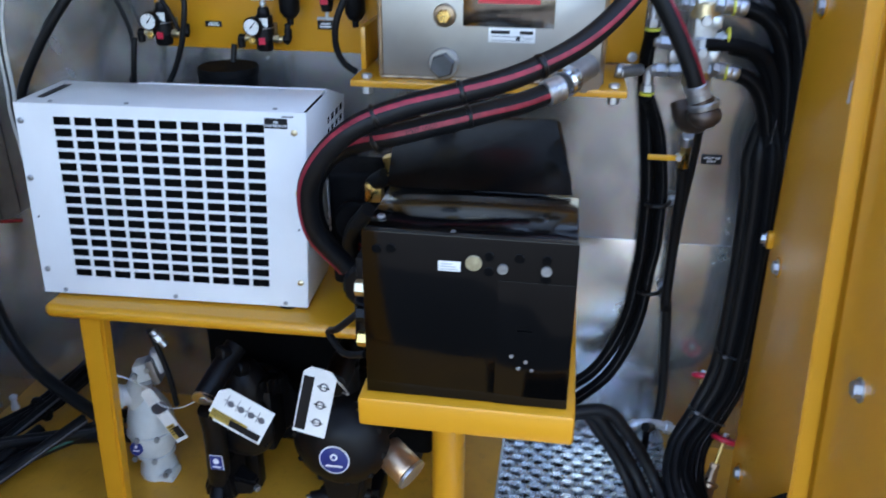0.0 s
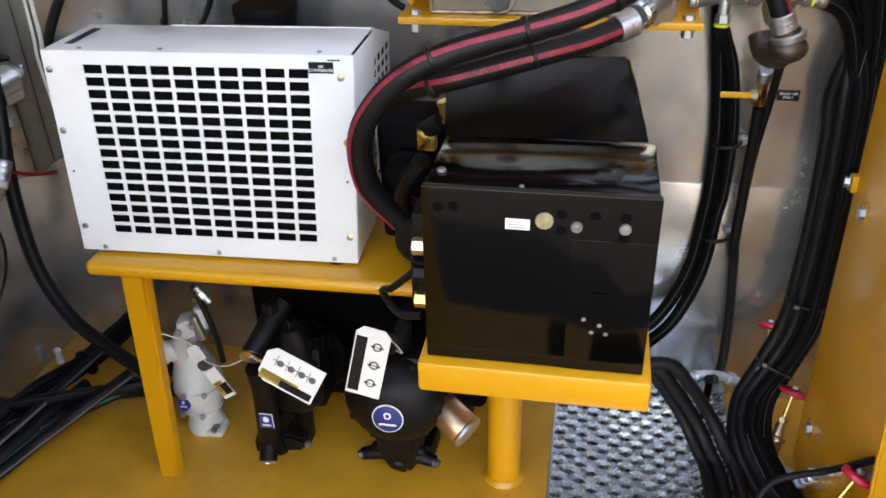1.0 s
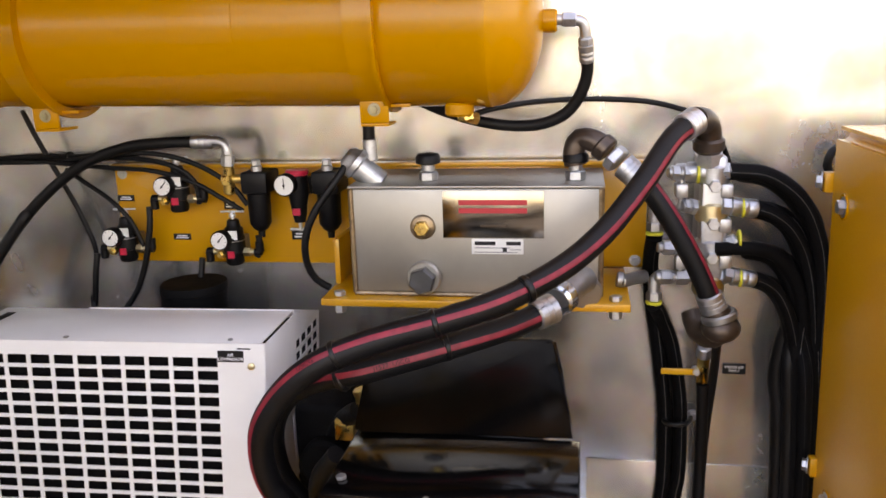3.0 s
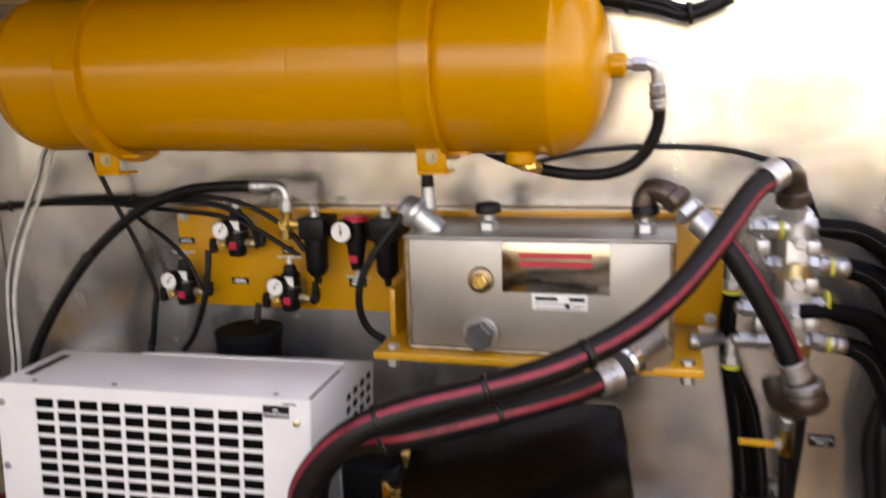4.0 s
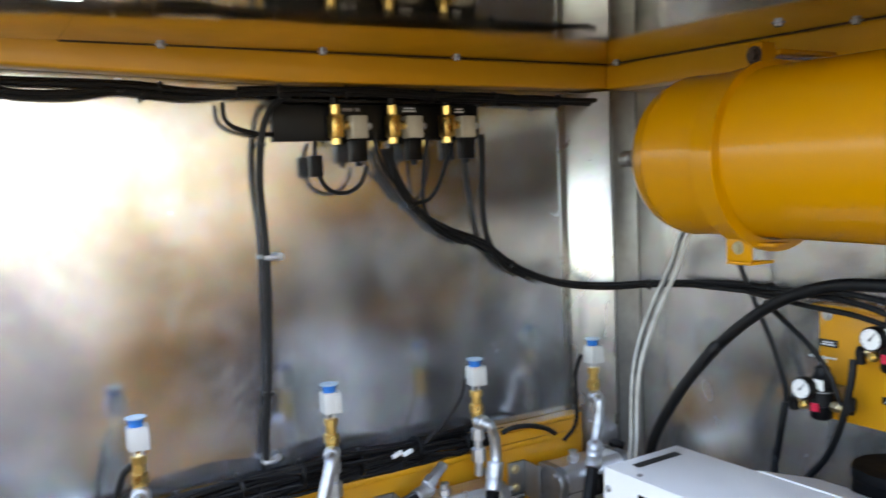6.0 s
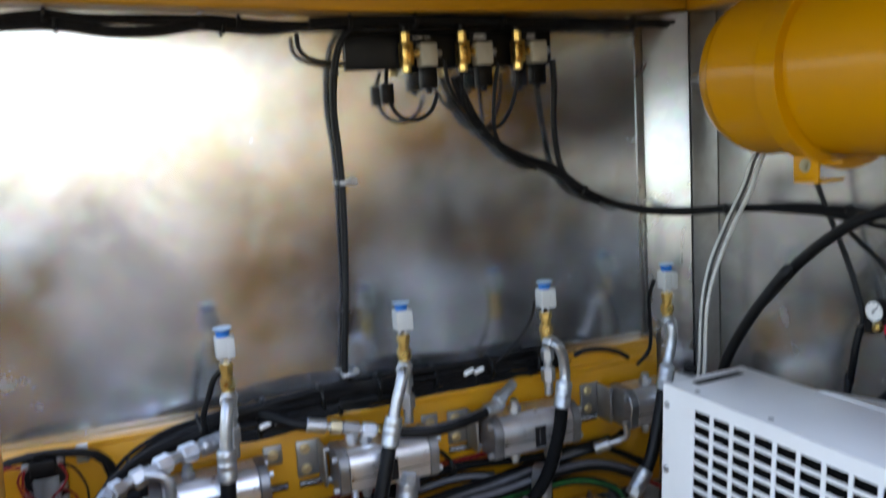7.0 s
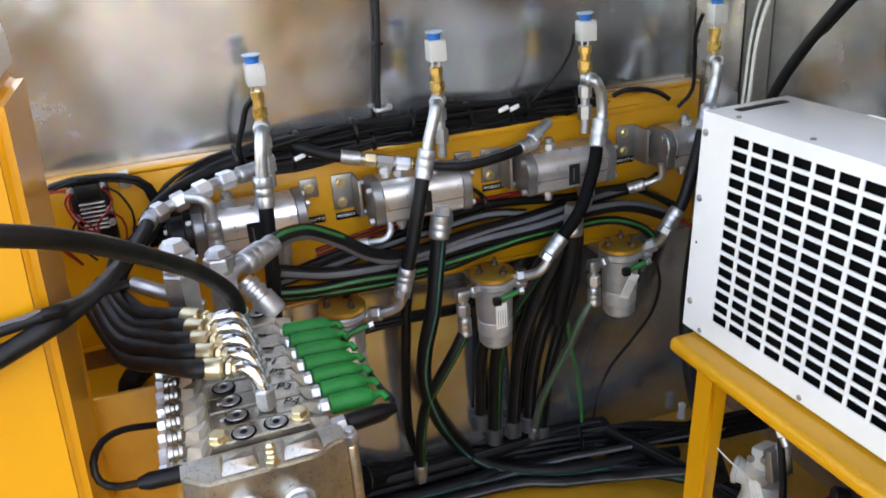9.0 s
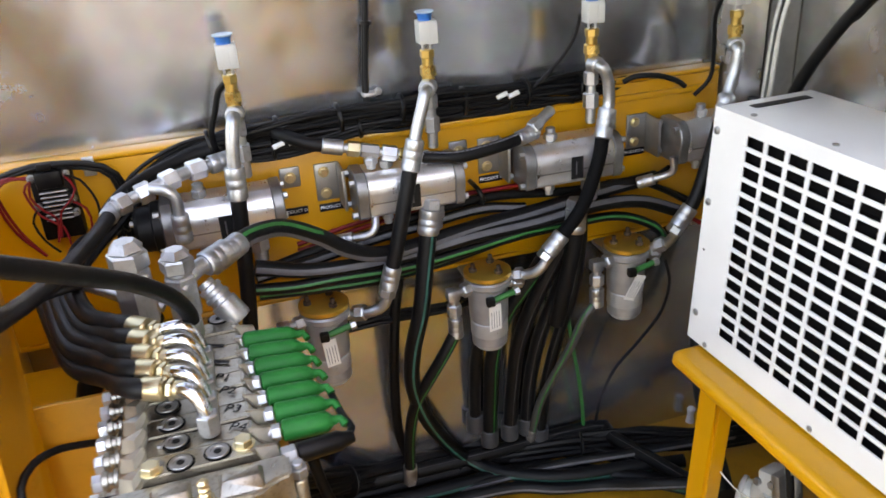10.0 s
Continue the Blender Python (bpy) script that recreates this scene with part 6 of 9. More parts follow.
# ---- strainers under the board ----
def strainer(strainers, y):
    x, z = -1.095, 0.556
    th = thing("strainer", (x, y, 0.385), "aluminium strainer with gold lid and label", "strainer", "strainers")
    part("lid", lathe((x, y, z - 0.010), (x, y, 2), [(0, 0.040), (0.002, 0.043), (0.009, 0.043), (0.011, 0.040)], 36), GOLD_LID, th, "gold anodised lid")
    for k in range(3):
        a = 2 * math.pi * k / 3 + 0.5
        q = V(x + 0.027 * math.cos(a), y + 0.027 * math.sin(a), z + 0.001)
        part("stud", add(rod(q, q + V(0, 0, 0.016), 0.004, seg=10), hexa(q, q + V(0, 0, 0.007), 0.0075)), BRONZE, th)
    part("head", lathe((x, y, z - 0.012), (x, y, -2), [(0, 0.040), (0.003, 0.043), (0.012, 0.043), (0.018, 0.037), (0.080, 0.0355), (0.086, 0.033)], 36), STRAINER_GREY, th)
    part("bowl", lathe((x, y, z - 0.096), (x, y, -2), [(0, 0.031), (0.004, 0.0345), (0.030, 0.0345), (0.033, 0.0325), (0.052, 0.0325), (0.060, 0.026)], 32), BOWL, th, "grey frosted bowl")
    part("bowl_label", lathe((x, y, z - 0.128), (x, y, -2), [(0, 0.0330), (0.018, 0.0330)], 32), STRAINER_GREY, th, "pale band round the bowl")
    part("bracket", box(-1.181, x - 0.03, y - 0.03, y + 0.03, z - 0.034, z - 0.026, 0.002), BRACKET, th)
    part("inlet", add(rod((x + 0.005, y + 0.036, z - 0.03), (x + 0.010, y + 0.066, z - 0.03), 0.010), hexa((x + 0.005, y + 0.046, z - 0.03), (x + 0.010, y + 0.064, z - 0.03), 0.014)), ZINC, th)
    ox, oy, oz = x + 0.022, y - 0.072, z - 0.024
    part("outlet", add(rod((x + 0.008, y - 0.030, oz), (ox, oy, oz), 0.0085), add(hexa((x + 0.012, y - 0.040, oz), (x + 0.017, y - 0.055, oz), 0.0135), box(ox - 0.011, ox + 0.011, oy - 0.013, oy + 0.010, oz - 0.011, oz + 0.011, 0.004))), ZINC, th)
    part("outlet_nut", add(hexa((ox, oy, oz - 0.020), (ox, oy, oz - 0.042), 0.0135), rod((ox, oy, oz), (ox, oy, oz - 0.055), 0.0085)), ZINC, th)
    part("outlet_ferrule", ferrule((ox, oy, oz - 0.048), (0.0, 0.02, -1), 0.0108, 0.040), ZINC, th)
    lean = {0: (-0.12, 1, 0.10), 1: (-0.12, 1, 0.06), 2: (-0.12, 1, -0.42)}[strainers]
    tag = facing((x + 0.040, y - 0.002, z - 0.078), lean, (0.12, -lean[2], 1))
    part("tag", flat(box(-0.012, 0.012, -0.028, 0.028, 0, 0.0008), tag), CARD, th, "white paper tag")
    for k in range(4):
        part("tag_bar", flat(box(-0.008 + 0.005 * k, -0.007 + 0.005 * k, -0.022, 0.014, 0.0009, 0.0012), tag), GREY_PRINT, th)
    part("indicator", box(x + 0.034, x + 0.048, y - 0.018, y - 0.002, z - 0.052, z - 0.036, 0.003), BLACK, th)
    part("indicator", rod((x + 0.040, y - 0.002, z - 0.042), (x + 0.038, y + 0.036, z - 0.034), 0.0055, seg=12), GREEN_PRINT, th, "green banded indicator")
    part("indicator_tip", hexa((x + 0.038, y + 0.036, z - 0.034), (x + 0.038, y + 0.046, z - 0.032), 0.008), ZINC, th)
    return th


for k, y in enumerate((1.006, 1.303, 1.582)):
    strainer(k, y)
# bent steel tails into the strainers
for pts in ([(-1.045, 1.111, 0.587), (-1.045, 1.107, 0.567), (-1.050, 1.097, 0.549), (-1.060, 1.075, 0.539), (-1.080, 1.053, 0.532)], [(-1.050, 1.404, 0.591), (-1.050, 1.396, 0.572), (-1.055, 1.383, 0.555), (-1.070, 1.366, 0.544), (-1.085, 1.346, 0.539)], [(-1.030, 1.657, 0.612), (-1.040, 1.652, 0.585), (-1.060, 1.647, 0.557), (-1.080, 1.628, 0.541)]):
    tl = thing("bent_pipe", pts[-1], "bent zinc-plated steel pipe between hose and strainer", "pipe fitting", "strainer tails")
    part("pipe", tube(pts, 0.0095, 14, 0.005), ZINC, tl)
    a, b = V(*pts[-2]), V(*pts[-1])
    part("nut", hexa(a.lerp(b, 0.15), a.lerp(b, 0.75), 0.0145), ZINC, tl)

# strainer outlet hoses, down to the deck
hose("hydraulic_hose", [(-1.073, 1.232, 0.456), (-1.070, 1.205, 0.414), (-1.080, 1.175, 0.359), (-1.100, 1.150, 0.295), (-1.130, 1.140, 0.202), (-1.155, 1.139, 0.096)], 0.0115, "black hose with green stripe from a strainer to the deck", stripe=GREEN_PRINT, at=(-0.08, -0.08), width=0.035, ends="z", group="strainer hoses")
hose("hydraulic_hose", [(-1.073, 1.512, 0.456), (-1.070, 1.484, 0.426), (-1.090, 1.466, 0.354), (-1.120, 1.441, 0.268), (-1.150, 1.425, 0.189), (-1.180, 1.419, 0.093)], 0.0085, "black hose with green stripe from strainer down to deck", stripe=GREEN_PRINT, at=(0.12, -0.05), width=0.05, ends="z", group="strainer hoses", rubber=RUBBER_GREY)
hose("hydraulic_hose", [(-1.073, 0.936, 0.456), (-1.072, 0.935, 0.40), (-1.06, 0.94, 0.30), (-1.05, 0.96, 0.18), (-1.04, 1.0, 0.06)], 0.0108, "black hose from a strainer to the deck", group="strainer hoses")
hose("drain_tube", [(-1.150, 1.485, 0.440), (-1.155, 1.495, 0.354), (-1.160, 1.510, 0.274), (-1.170, 1.525, 0.208), (-1.180, 1.539, 0.122), (-1.190, 1.547, 0.049)], 0.004, "thin green hose down to the deck", rubber=GREEN_PRINT)
hose("drain_tube", [(-1.120, 1.683, 0.485), (-1.120, 1.696, 0.431), (-1.130, 1.687, 0.360), (-1.150, 1.652, 0.288), (-1.170, 1.608, 0.215), (-1.180, 1.583, 0.140), (-1.190, 1.577, 0.072)], 0.0035, "thin grey line from a strainer to the deck", rubber=RUBBER)
# thick hoses rising from the deck sockets
for k, s in enumerate(([(-1.200, 1.298, 0.143), (-1.190, 1.298, 0.231), (-1.180, 1.302, 0.321), (-1.160, 1.319, 0.409)],
                       [(-1.190, 1.326, 0.103), (-1.180, 1.328, 0.214), (-1.160, 1.330, 0.325), (-1.150, 1.355, 0.418), (-1.130, 1.406, 0.506), (-1.120, 1.452, 0.575)],
                       [(-1.190, 1.372, 0.108), (-1.180, 1.377, 0.215), (-1.160, 1.385, 0.338), (-1.140, 1.415, 0.448), (-1.120, 1.452, 0.544), (-1.110, 1.476, 0.610)],
                       [(-1.195, 1.414, 0.106), (-1.180, 1.415, 0.218), (-1.160, 1.429, 0.340), (-1.140, 1.461, 0.450), (-1.120, 1.483, 0.543), (-1.110, 1.491, 0.631)],
                       [(-1.190, 1.442, 0.074), (-1.170, 1.445, 0.201), (-1.150, 1.464, 0.337), (-1.130, 1.488, 0.449), (-1.120, 1.499, 0.553), (-1.115, 1.496, 0.622)])):
    sh = hose("hydraulic_hose", s, (0.0125, 0.0155, 0.0155, 0.0145, 0.012)[k], "thick black hose rising from a deck socket", stripe=GREEN_PRINT if k == 1 else PRINT_LINE, at=(0.12 - 0.05 * k, 0.12 - 0.04 * k), width=0.03 if k == 1 else 0.014, group="deck socket hoses")
    part("socket", lathe(V(*s[0]) - V(0, 0, 0.02), V(*s[0]) + V(0, 0, 1), [(0, 0.016), (0.002, 0.019), (0.040, 0.019), (0.042, 0.017)], 20), COLLAR, sh, "dark grey deck socket")
# hose with teal stripe dropping from a motor and sweeping along the deck
hose("hydraulic_hose", [(-1.080, 1.199, 0.676), (-1.070, 1.184, 0.605), (-1.060, 1.167, 0.520), (-1.070, 1.148, 0.435), (-1.090, 1.147, 0.348), (-1.120, 1.177, 0.239), (-1.187, 1.243, 0.100), (-1.183, 1.286, 0.050), (-1.139, 1.342, 0.040), (-1.086, 1.449, 0.040), (-1.058, 1.574, 0.045), (-1.032, 1.703, 0.045)], 0.0150, "thick black hose with teal stripe sweeping along the deck", stripe=TEAL_PRINT, at=(-0.08, 0.10), width=0.045, ends="a", fer=3)
hose("hydraulic_hose", [(-1.090, 1.474, 0.623), (-1.090, 1.470, 0.570), (-1.100, 1.460, 0.494), (-1.120, 1.450, 0.396)], 0.0155, "thick black hose hanging from a motor", ends="a", fer=3)
hose("hydraulic_hose", [(-1.150, 1.169, 0.611), (-1.150, 1.146, 0.520), (-1.150, 1.133, 0.422), (-1.160, 1.126, 0.312), (-1.180, 1.128, 0.186), (-1.180, 1.141, 0.123)], 0.010, "black hose hanging behind the others", group="deck socket hoses")

# ---- hose runs along the board ----
RUN = "black hydraulic hose running along the board"
mh = hose("hydraulic_hose", [(-0.920, 0.875, 0.760), (-0.950, 0.906, 0.763), (-1.000, 0.952, 0.745), (-1.030, 1.005, 0.708), (-1.050, 1.055, 0.665), (-1.070, 1.109, 0.638), (-1.090, 1.179, 0.632), (-1.110, 1.288, 0.636), (-1.130, 1.403, 0.635), (-1.150, 1.551, 0.642), (-1.160, 1.675, 0.647)], 0.0135, "black hydraulic hose with green and grey stripe leaving the manifold", stripe=GREY_PRINT, at=(0.16, -0.02), width=0.11, ends="a")
part("stripe", strip_on([(-0.920, 0.875, 0.760), (-0.950, 0.906, 0.763), (-1.000, 0.952, 0.745), (-1.030, 1.005, 0.708)], 0.0141, (1, -0.2, 0.4), (-0.04, -0.10), 0.07), GREEN_PRINT, mh, "printed lengthwise stripe")
hose("hydraulic_hose", [(-1.080, 0.905, 0.651), (-1.080, 0.986, 0.628), (-1.080, 1.068, 0.621), (-1.090, 1.167, 0.617), (-1.100, 1.283, 0.623), (-1.110, 1.405, 0.622), (-1.120, 1.534, 0.629), (-1.130, 1.631, 0.615), (-1.130, 1.734, 0.570)], 0.0125, RUN, stripe=GREY_PRINT, at=(0.05, -0.1), width=0.13, group="board hoses")
hose("hydraulic_hose", [(-1.080, 0.885, 0.613), (-1.080, 0.963, 0.603), (-1.080, 1.045, 0.603), (-1.090, 1.154, 0.594), (-1.100, 1.270, 0.599), (-1.110, 1.381, 0.608), (-1.120, 1.471, 0.605)], 0.0100, RUN, stripe=GREEN_PRINT, at=(0.0, 0.05), width=0.075, group="board hoses")
hose("hydraulic_hose", [(-1.090, 0.904, 0.595), (-1.090, 1.004, 0.586), (-1.100, 1.112, 0.577), (-1.110, 1.227, 0.581), (-1.120, 1.349, 0.596), (-1.130, 1.476, 0.597), (-1.130, 1.579, 0.595), (-1.120, 1.653, 0.565), (-1.110, 1.674, 0.532)], 0.0090, RUN, stripe=GREEN_PRINT, at=(0.02, 0.0), width=0.075, group="board hoses")
hose("hydraulic_hose", [(-1.100, 0.904, 0.621), (-1.120, 1.016, 0.627), (-1.130, 1.105, 0.638), (-1.130, 1.194, 0.648), (-1.140, 1.313, 0.655), (-1.140, 1.396, 0.642)], 0.0095, RUN, stripe=GREY_PRINT, at=(0.02, 0.0), width=0.13, group="board hoses")
hose("hydraulic_hose", [(-1.130, 0.913, 0.617), (-1.140, 1.021, 0.635), (-1.150, 1.111, 0.640), (-1.150, 1.225, 0.663), (-1.160, 1.345, 0.666), (-1.160, 1.492, 0.650), (-1.150, 1.589, 0.653), (-1.140, 1.662, 0.655), (-1.120, 1.681, 0.676)], 0.0085, RUN, group="board hoses")
for k, m in enumerate((RED_WIRE, RED_WIRE)):
    hose("wire", [V(*p) + V(0, 0, 0.012 * k) for p in [(-1.160, 0.983, 0.629), (-1.165, 1.083, 0.646), (-1.165, 1.184, 0.660), (-1.165, 1.276, 0.666), (-1.165, 1.396, 0.666), (-1.165, 1.495, 0.672)]], 0.004, "red insulated wire along the board", "wire", rubber=m)
bundle("cable_bundle", [(-1.165, 1.572, 0.652), (-1.165, 1.638, 0.646), (-1.165, 1.707, 0.615), (-1.160, 1.760, 0.581)], 0.005, 3, 0.008, "dark cables along the board", seed=21)
hs = hose("hydraulic_hose", [(-1.098, 1.196, 0.785), (-1.088, 1.222, 0.783), (-1.080, 1.262, 0.781), (-1.085, 1.330, 0.786), (-1.100, 1.382, 0.791)], 0.0105, "black braided hose between two motors", rubber=RUBBER, ends="z", fer=3, stripe=STITCH, at=(-0.12, -0.12), width=0.05)
part("end_fitting", add(rod((-1.100, 1.384, 0.793), (-1.130, 1.445, 0.821), 0.0095), hexa((-1.105, 1.396, 0.799), (-1.115, 1.414, 0.806), 0.0135)), ZINC, hs)
# tee rows over motors C and D
tc = thing("pipe_tee", (-1.105, 1.095, 0.810), "zinc and brass pipe tee over a motor", "pipe fitting", "motor tees")
TA, TB = V(-1.112, 1.040, 0.825), V(-1.098, 1.200, 0.785)
part("run", rod(TA, TB, 0.0078), ZINC, tc)
for name, a, b, rad, m in (("ferrule", 0.0, 0.21, 0.0125, ZINC), ("nut", 0.25, 0.37, 0.0128, ZINC_GOLD), ("tee_body", 0.38, 0.56, 0.0118, BRACKET), ("nut", 0.59, 0.74, 0.0132, PALE_ZINC), ("ring", 0.76, 0.81, 0.0105, BRASS), ("ferrule", 0.86, 1.06, 0.0118, ZINC)):
    p, q = TA.lerp(TB, a), TA.lerp(TB, b)
    part(name, hexa(p, q, rad) if name in ("nut", "tee_body") else rod(p, q, rad, seg=20), m, tc)
part("branch", add(rod(TA.lerp(TB, 0.47), TA.lerp(TB, 0.47) + V(0, 0, -0.030), 0.0085), hexa(TA.lerp(TB, 0.47) + V(0, 0, -0.012), TA.lerp(TB, 0.47) + V(0, 0, -0.022), 0.0120)), PALE_ZINC, tc)
hose("hydraulic_hose", [tuple(TA.lerp(TB, 0.02)), (-1.118, 1.016, 0.831), (-1.135, 0.996, 0.838), (-1.160, 0.975, 0.843)], 0.0108, "black hose leaving the tee for the cable bundle")
td = thing("pipe_tee", (-1.080, 0.780, 0.809), "zinc-plated pipe tees and elbow over a motor", "pipe fitting", "motor tees")
run = [(-1.040, 0.724, 0.802), (-1.060, 0.753, 0.806), (-1.070, 0.789, 0.815), (-1.090, 0.827, 0.821), (-1.110, 0.870, 0.822)]
part("run", tube(run, 0.0095, 14), ZINC, td)
for a, b in zip(run, run[1:]):
    a, b = V(*a), V(*b)
    part("nut", hexa(a.lerp(b, 0.15), a.lerp(b, 0.72), 0.0158), PALE_ZINC if a.y > 0.76 else ZINC, td)
part("end_crimp", ferrule((-1.108, 0.866, 0.822), V(-0.020, 0.043, 0.001), 0.0118, 0.040), ZINC, td)
part("elbow", tube([(-1.050, 0.780, 0.819), (-1.040, 0.800, 0.816), (-1.040, 0.811, 0.802), (-1.040, 0.811, 0.773)], 0.0085, 14), ZINC, td)
part("elbow_ferrule", ferrule((-1.040, 0.811, 0.776), (0, 0, -1), 0.0105, 0.045), ZINC, td)
for p0, p1, p2, p3 in (((-1.090, 1.110, 0.696), (-1.080, 1.106, 0.682), (-1.080, 1.094, 0.671), (-1.090, 1.070, 0.666)), ((-1.080, 1.660, 0.715), (-1.080, 1.663, 0.691), (-1.090, 1.655, 0.678), (-1.100, 1.636, 0.671))):
    el = thing("pipe_elbow", p3, "small zinc-plated elbow under a motor", "pipe fitting", "motor elbows")
    part("pipe", tube([p0, p1, p2, p3], 0.0065, 12, 0.004), ZINC, el)
    part("ferrule", ferrule(p3, V(*p3) - V(*p2), 0.009, 0.032), ZINC, el)
for p in ((-1.160, 1.305, 0.685), (-1.160, 1.493, 0.727)):
    cl = thing("hose_clip", p, "black rubber-lined clip on the board", "clip", "board clips")
    part("loop", tube([V(*p) + V(-0.015, 0, 0.012), V(*p) + V(0.02, 0.002, 0.010), V(*p) + V(0.03, 0.008, -0.008), V(*p) + V(0.015, 0.01, -0.022), V(*p) + V(-0.01, 0.006, -0.02)], 0.0045), TIE, cl)

# cables along the top of the board
bundle("cable_bundle", [(-1.130, 0.699, 0.728), (-1.150, 0.718, 0.753), (-1.165, 0.763, 0.790), (-1.170, 0.835, 0.826), (-1.170, 0.914, 0.840), (-1.175, 1.014, 0.841), (-1.175, 1.118, 0.850), (-1.175, 1.225, 0.847), (-1.175, 1.337, 0.845), (-1.180, 1.456, 0.844), (-1.185, 1.582, 0.830)], 0.0038, 22, 0.021, "thick bundle of black cables along the board's top", ties=9, seed=5)
bundle("cable_bundle", [(-1.160, 0.880, 0.816), (-1.165, 0.968, 0.815), (-1.170, 1.051, 0.817), (-1.175, 1.148, 0.830), (-1.178, 1.269, 0.826), (-1.180, 1.385, 0.830), (-1.185, 1.507, 0.827), (-1.190, 1.623, 0.834)], 0.0036, 11, 0.014, "black cables along the board's top edge", ties=5, seed=11)
hose("wire", [(-1.180, 1.610, 0.836), (-1.170, 1.629, 0.846), (-1.160, 1.668, 0.845), (-1.160, 1.707, 0.831), (-1.160, 1.727, 0.817)], 0.005, "short black wire loop", "wire")
for p in ((-1.145, 0.976, 0.827), (-1.145, 1.001, 0.830), (-1.155, 1.363, 0.852), (-1.155, 1.384, 0.851)):
    wl = thing("wire_marker", p, "small white wire marker sleeve", "wire marker", "wire markers")
    part("sleeve", rod(V(*p) + V(0.004, -0.0095, -0.003), V(*p) + V(0.004, 0.0095, 0.003), 0.0042), WHITE_PRINT, wl)
st = thing("screw_stud", (-1.200, 1.172, 0.846), "bright screw in the side wall", "screw")
part("head", rod(V(*(-1.214, 1.176, 0.842)), V(*(-1.208, 1.174, 0.843)), 0.004), WHITE_PRINT, st)

# relay block
rl = thing("relay_block", (-1.170, 0.629, 0.758), "black relay block with red wires and finned aluminium base", "relay")
c = V(*(-1.165, 0.636, 0.794))
part("base", box(-1.1815, -1.156, c.y - 0.034, c.y + 0.026, c.z - 0.070, c.z + 0.048, 0.004), BLACK, rl)
for k in range(7):
    part("fin", flat(box(0.0, 0.018, -0.021, 0.017, -0.0012, 0.0012, 0.0005), pose(-1.1558, c.y, c.z - 0.034 + 0.0072 * k, 0, -12, 0)), BRACKET, rl)
part("terminal", box(-1.1558, -1.136, c.y - 0.022, c.y + 0.016, c.z + 0.019, c.z + 0.046, 0.004), BLACK, rl)
part("terminal_cap", box(-1.150, -1.140, c.y - 0.016, c.y + 0.006, c.z + 0.0465, c.z + 0.058, 0.002), BLACK, rl)
for k, (dy, dz) in enumerate(((-0.028, 0.036), (0.021, 0.038), (-0.029, -0.010), (0.022, -0.004), (0.022, -0.026))):
    part("terminal_screw", add(hexa((-1.156, c.y + dy, c.z + dz), (-1.138, c.y + dy, c.z + dz), 0.0042), rod((-1.150, c.y + dy, c.z + dz), (-1.146, c.y + dy, c.z + dz), 0.0062)), BRACKET, rl)
RELAY_RUNS = ((((-0.028, 0.036), (-0.034, 0.010), (-0.020, -0.012), (-0.006, -0.030), (-0.012, -0.066)), RED_WIRE), (((-0.028, 0.036), (-0.040, 0.020), (-0.026, -0.020), (0.000, -0.044), (0.004, -0.072)), RED_WIRE),
              (((0.021, 0.038), (0.030, 0.014), (0.016, -0.006), (0.002, -0.020), (-0.006, -0.058)), RED_WIRE), (((0.021, 0.038), (0.040, 0.026), (0.056, -0.010), (0.050, -0.050), (0.030, -0.078)), RUBBER),
              (((0.022, -0.004), (0.038, -0.020), (0.040, -0.050), (0.020, -0.076)), RED_WIRE), (((-0.029, -0.010), (-0.040, -0.030), (-0.030, -0.060), (-0.014, -0.084)), RUBBER))
for pts, m in RELAY_RUNS:
    part("wire", tube([(-1.134 - 0.004 * (i % 2), c.y + dy, c.z + dz) for i, (dy, dz) in enumerate(pts)], 0.0019, 8), m, rl)
for k in range(2):
    part("wire", tube([(-1.15, c.y - 0.028, c.z + 0.034 + 0.004 * k), (-1.150, c.y - 0.066, c.z + 0.040 - 0.004 * k), (-1.160, c.y - 0.086 + 0.004 * k, c.z + 0.010), (-1.165, c.y - 0.074 + 0.006 * k, c.z - 0.050), (-1.160, c.y - 0.040, c.z - 0.096)], 0.0023, 8), RED_WIRE, rl)
bundle("cable_bundle", [(-1.165, c.y - 0.07, c.z + 0.035), (-1.15, c.y - 0.02, c.z + 0.05), (-1.145, c.y + 0.05, c.z + 0.045), (-1.15, c.y + 0.085, c.z + 0.02), (-1.15, c.y + 0.095, c.z - 0.04), (-1.13, c.y + 0.09, c.z - 0.10)], 0.004, 4, 0.006, "dark cables round the relay", seed=4)
gl = thing("cable_gland", (-1.175, 0.688, 0.831), "zinc fitting on the board beside the relay", "fitting")
g = V(*(-1.180, 0.686, 0.828))
part("stud", add(rod(g, g + V(0.02, 0, 0), 0.006), hexa(g + V(0.004, 0, 0), g + V(0.012, 0, 0), 0.010)), ZINC, gl)
part("terminal", box(g.x + 0.012, g.x + 0.018, g.y - 0.006, g.y + 0.012, g.z - 0.012, g.z + 0.018, 0.002), ZINC, gl)

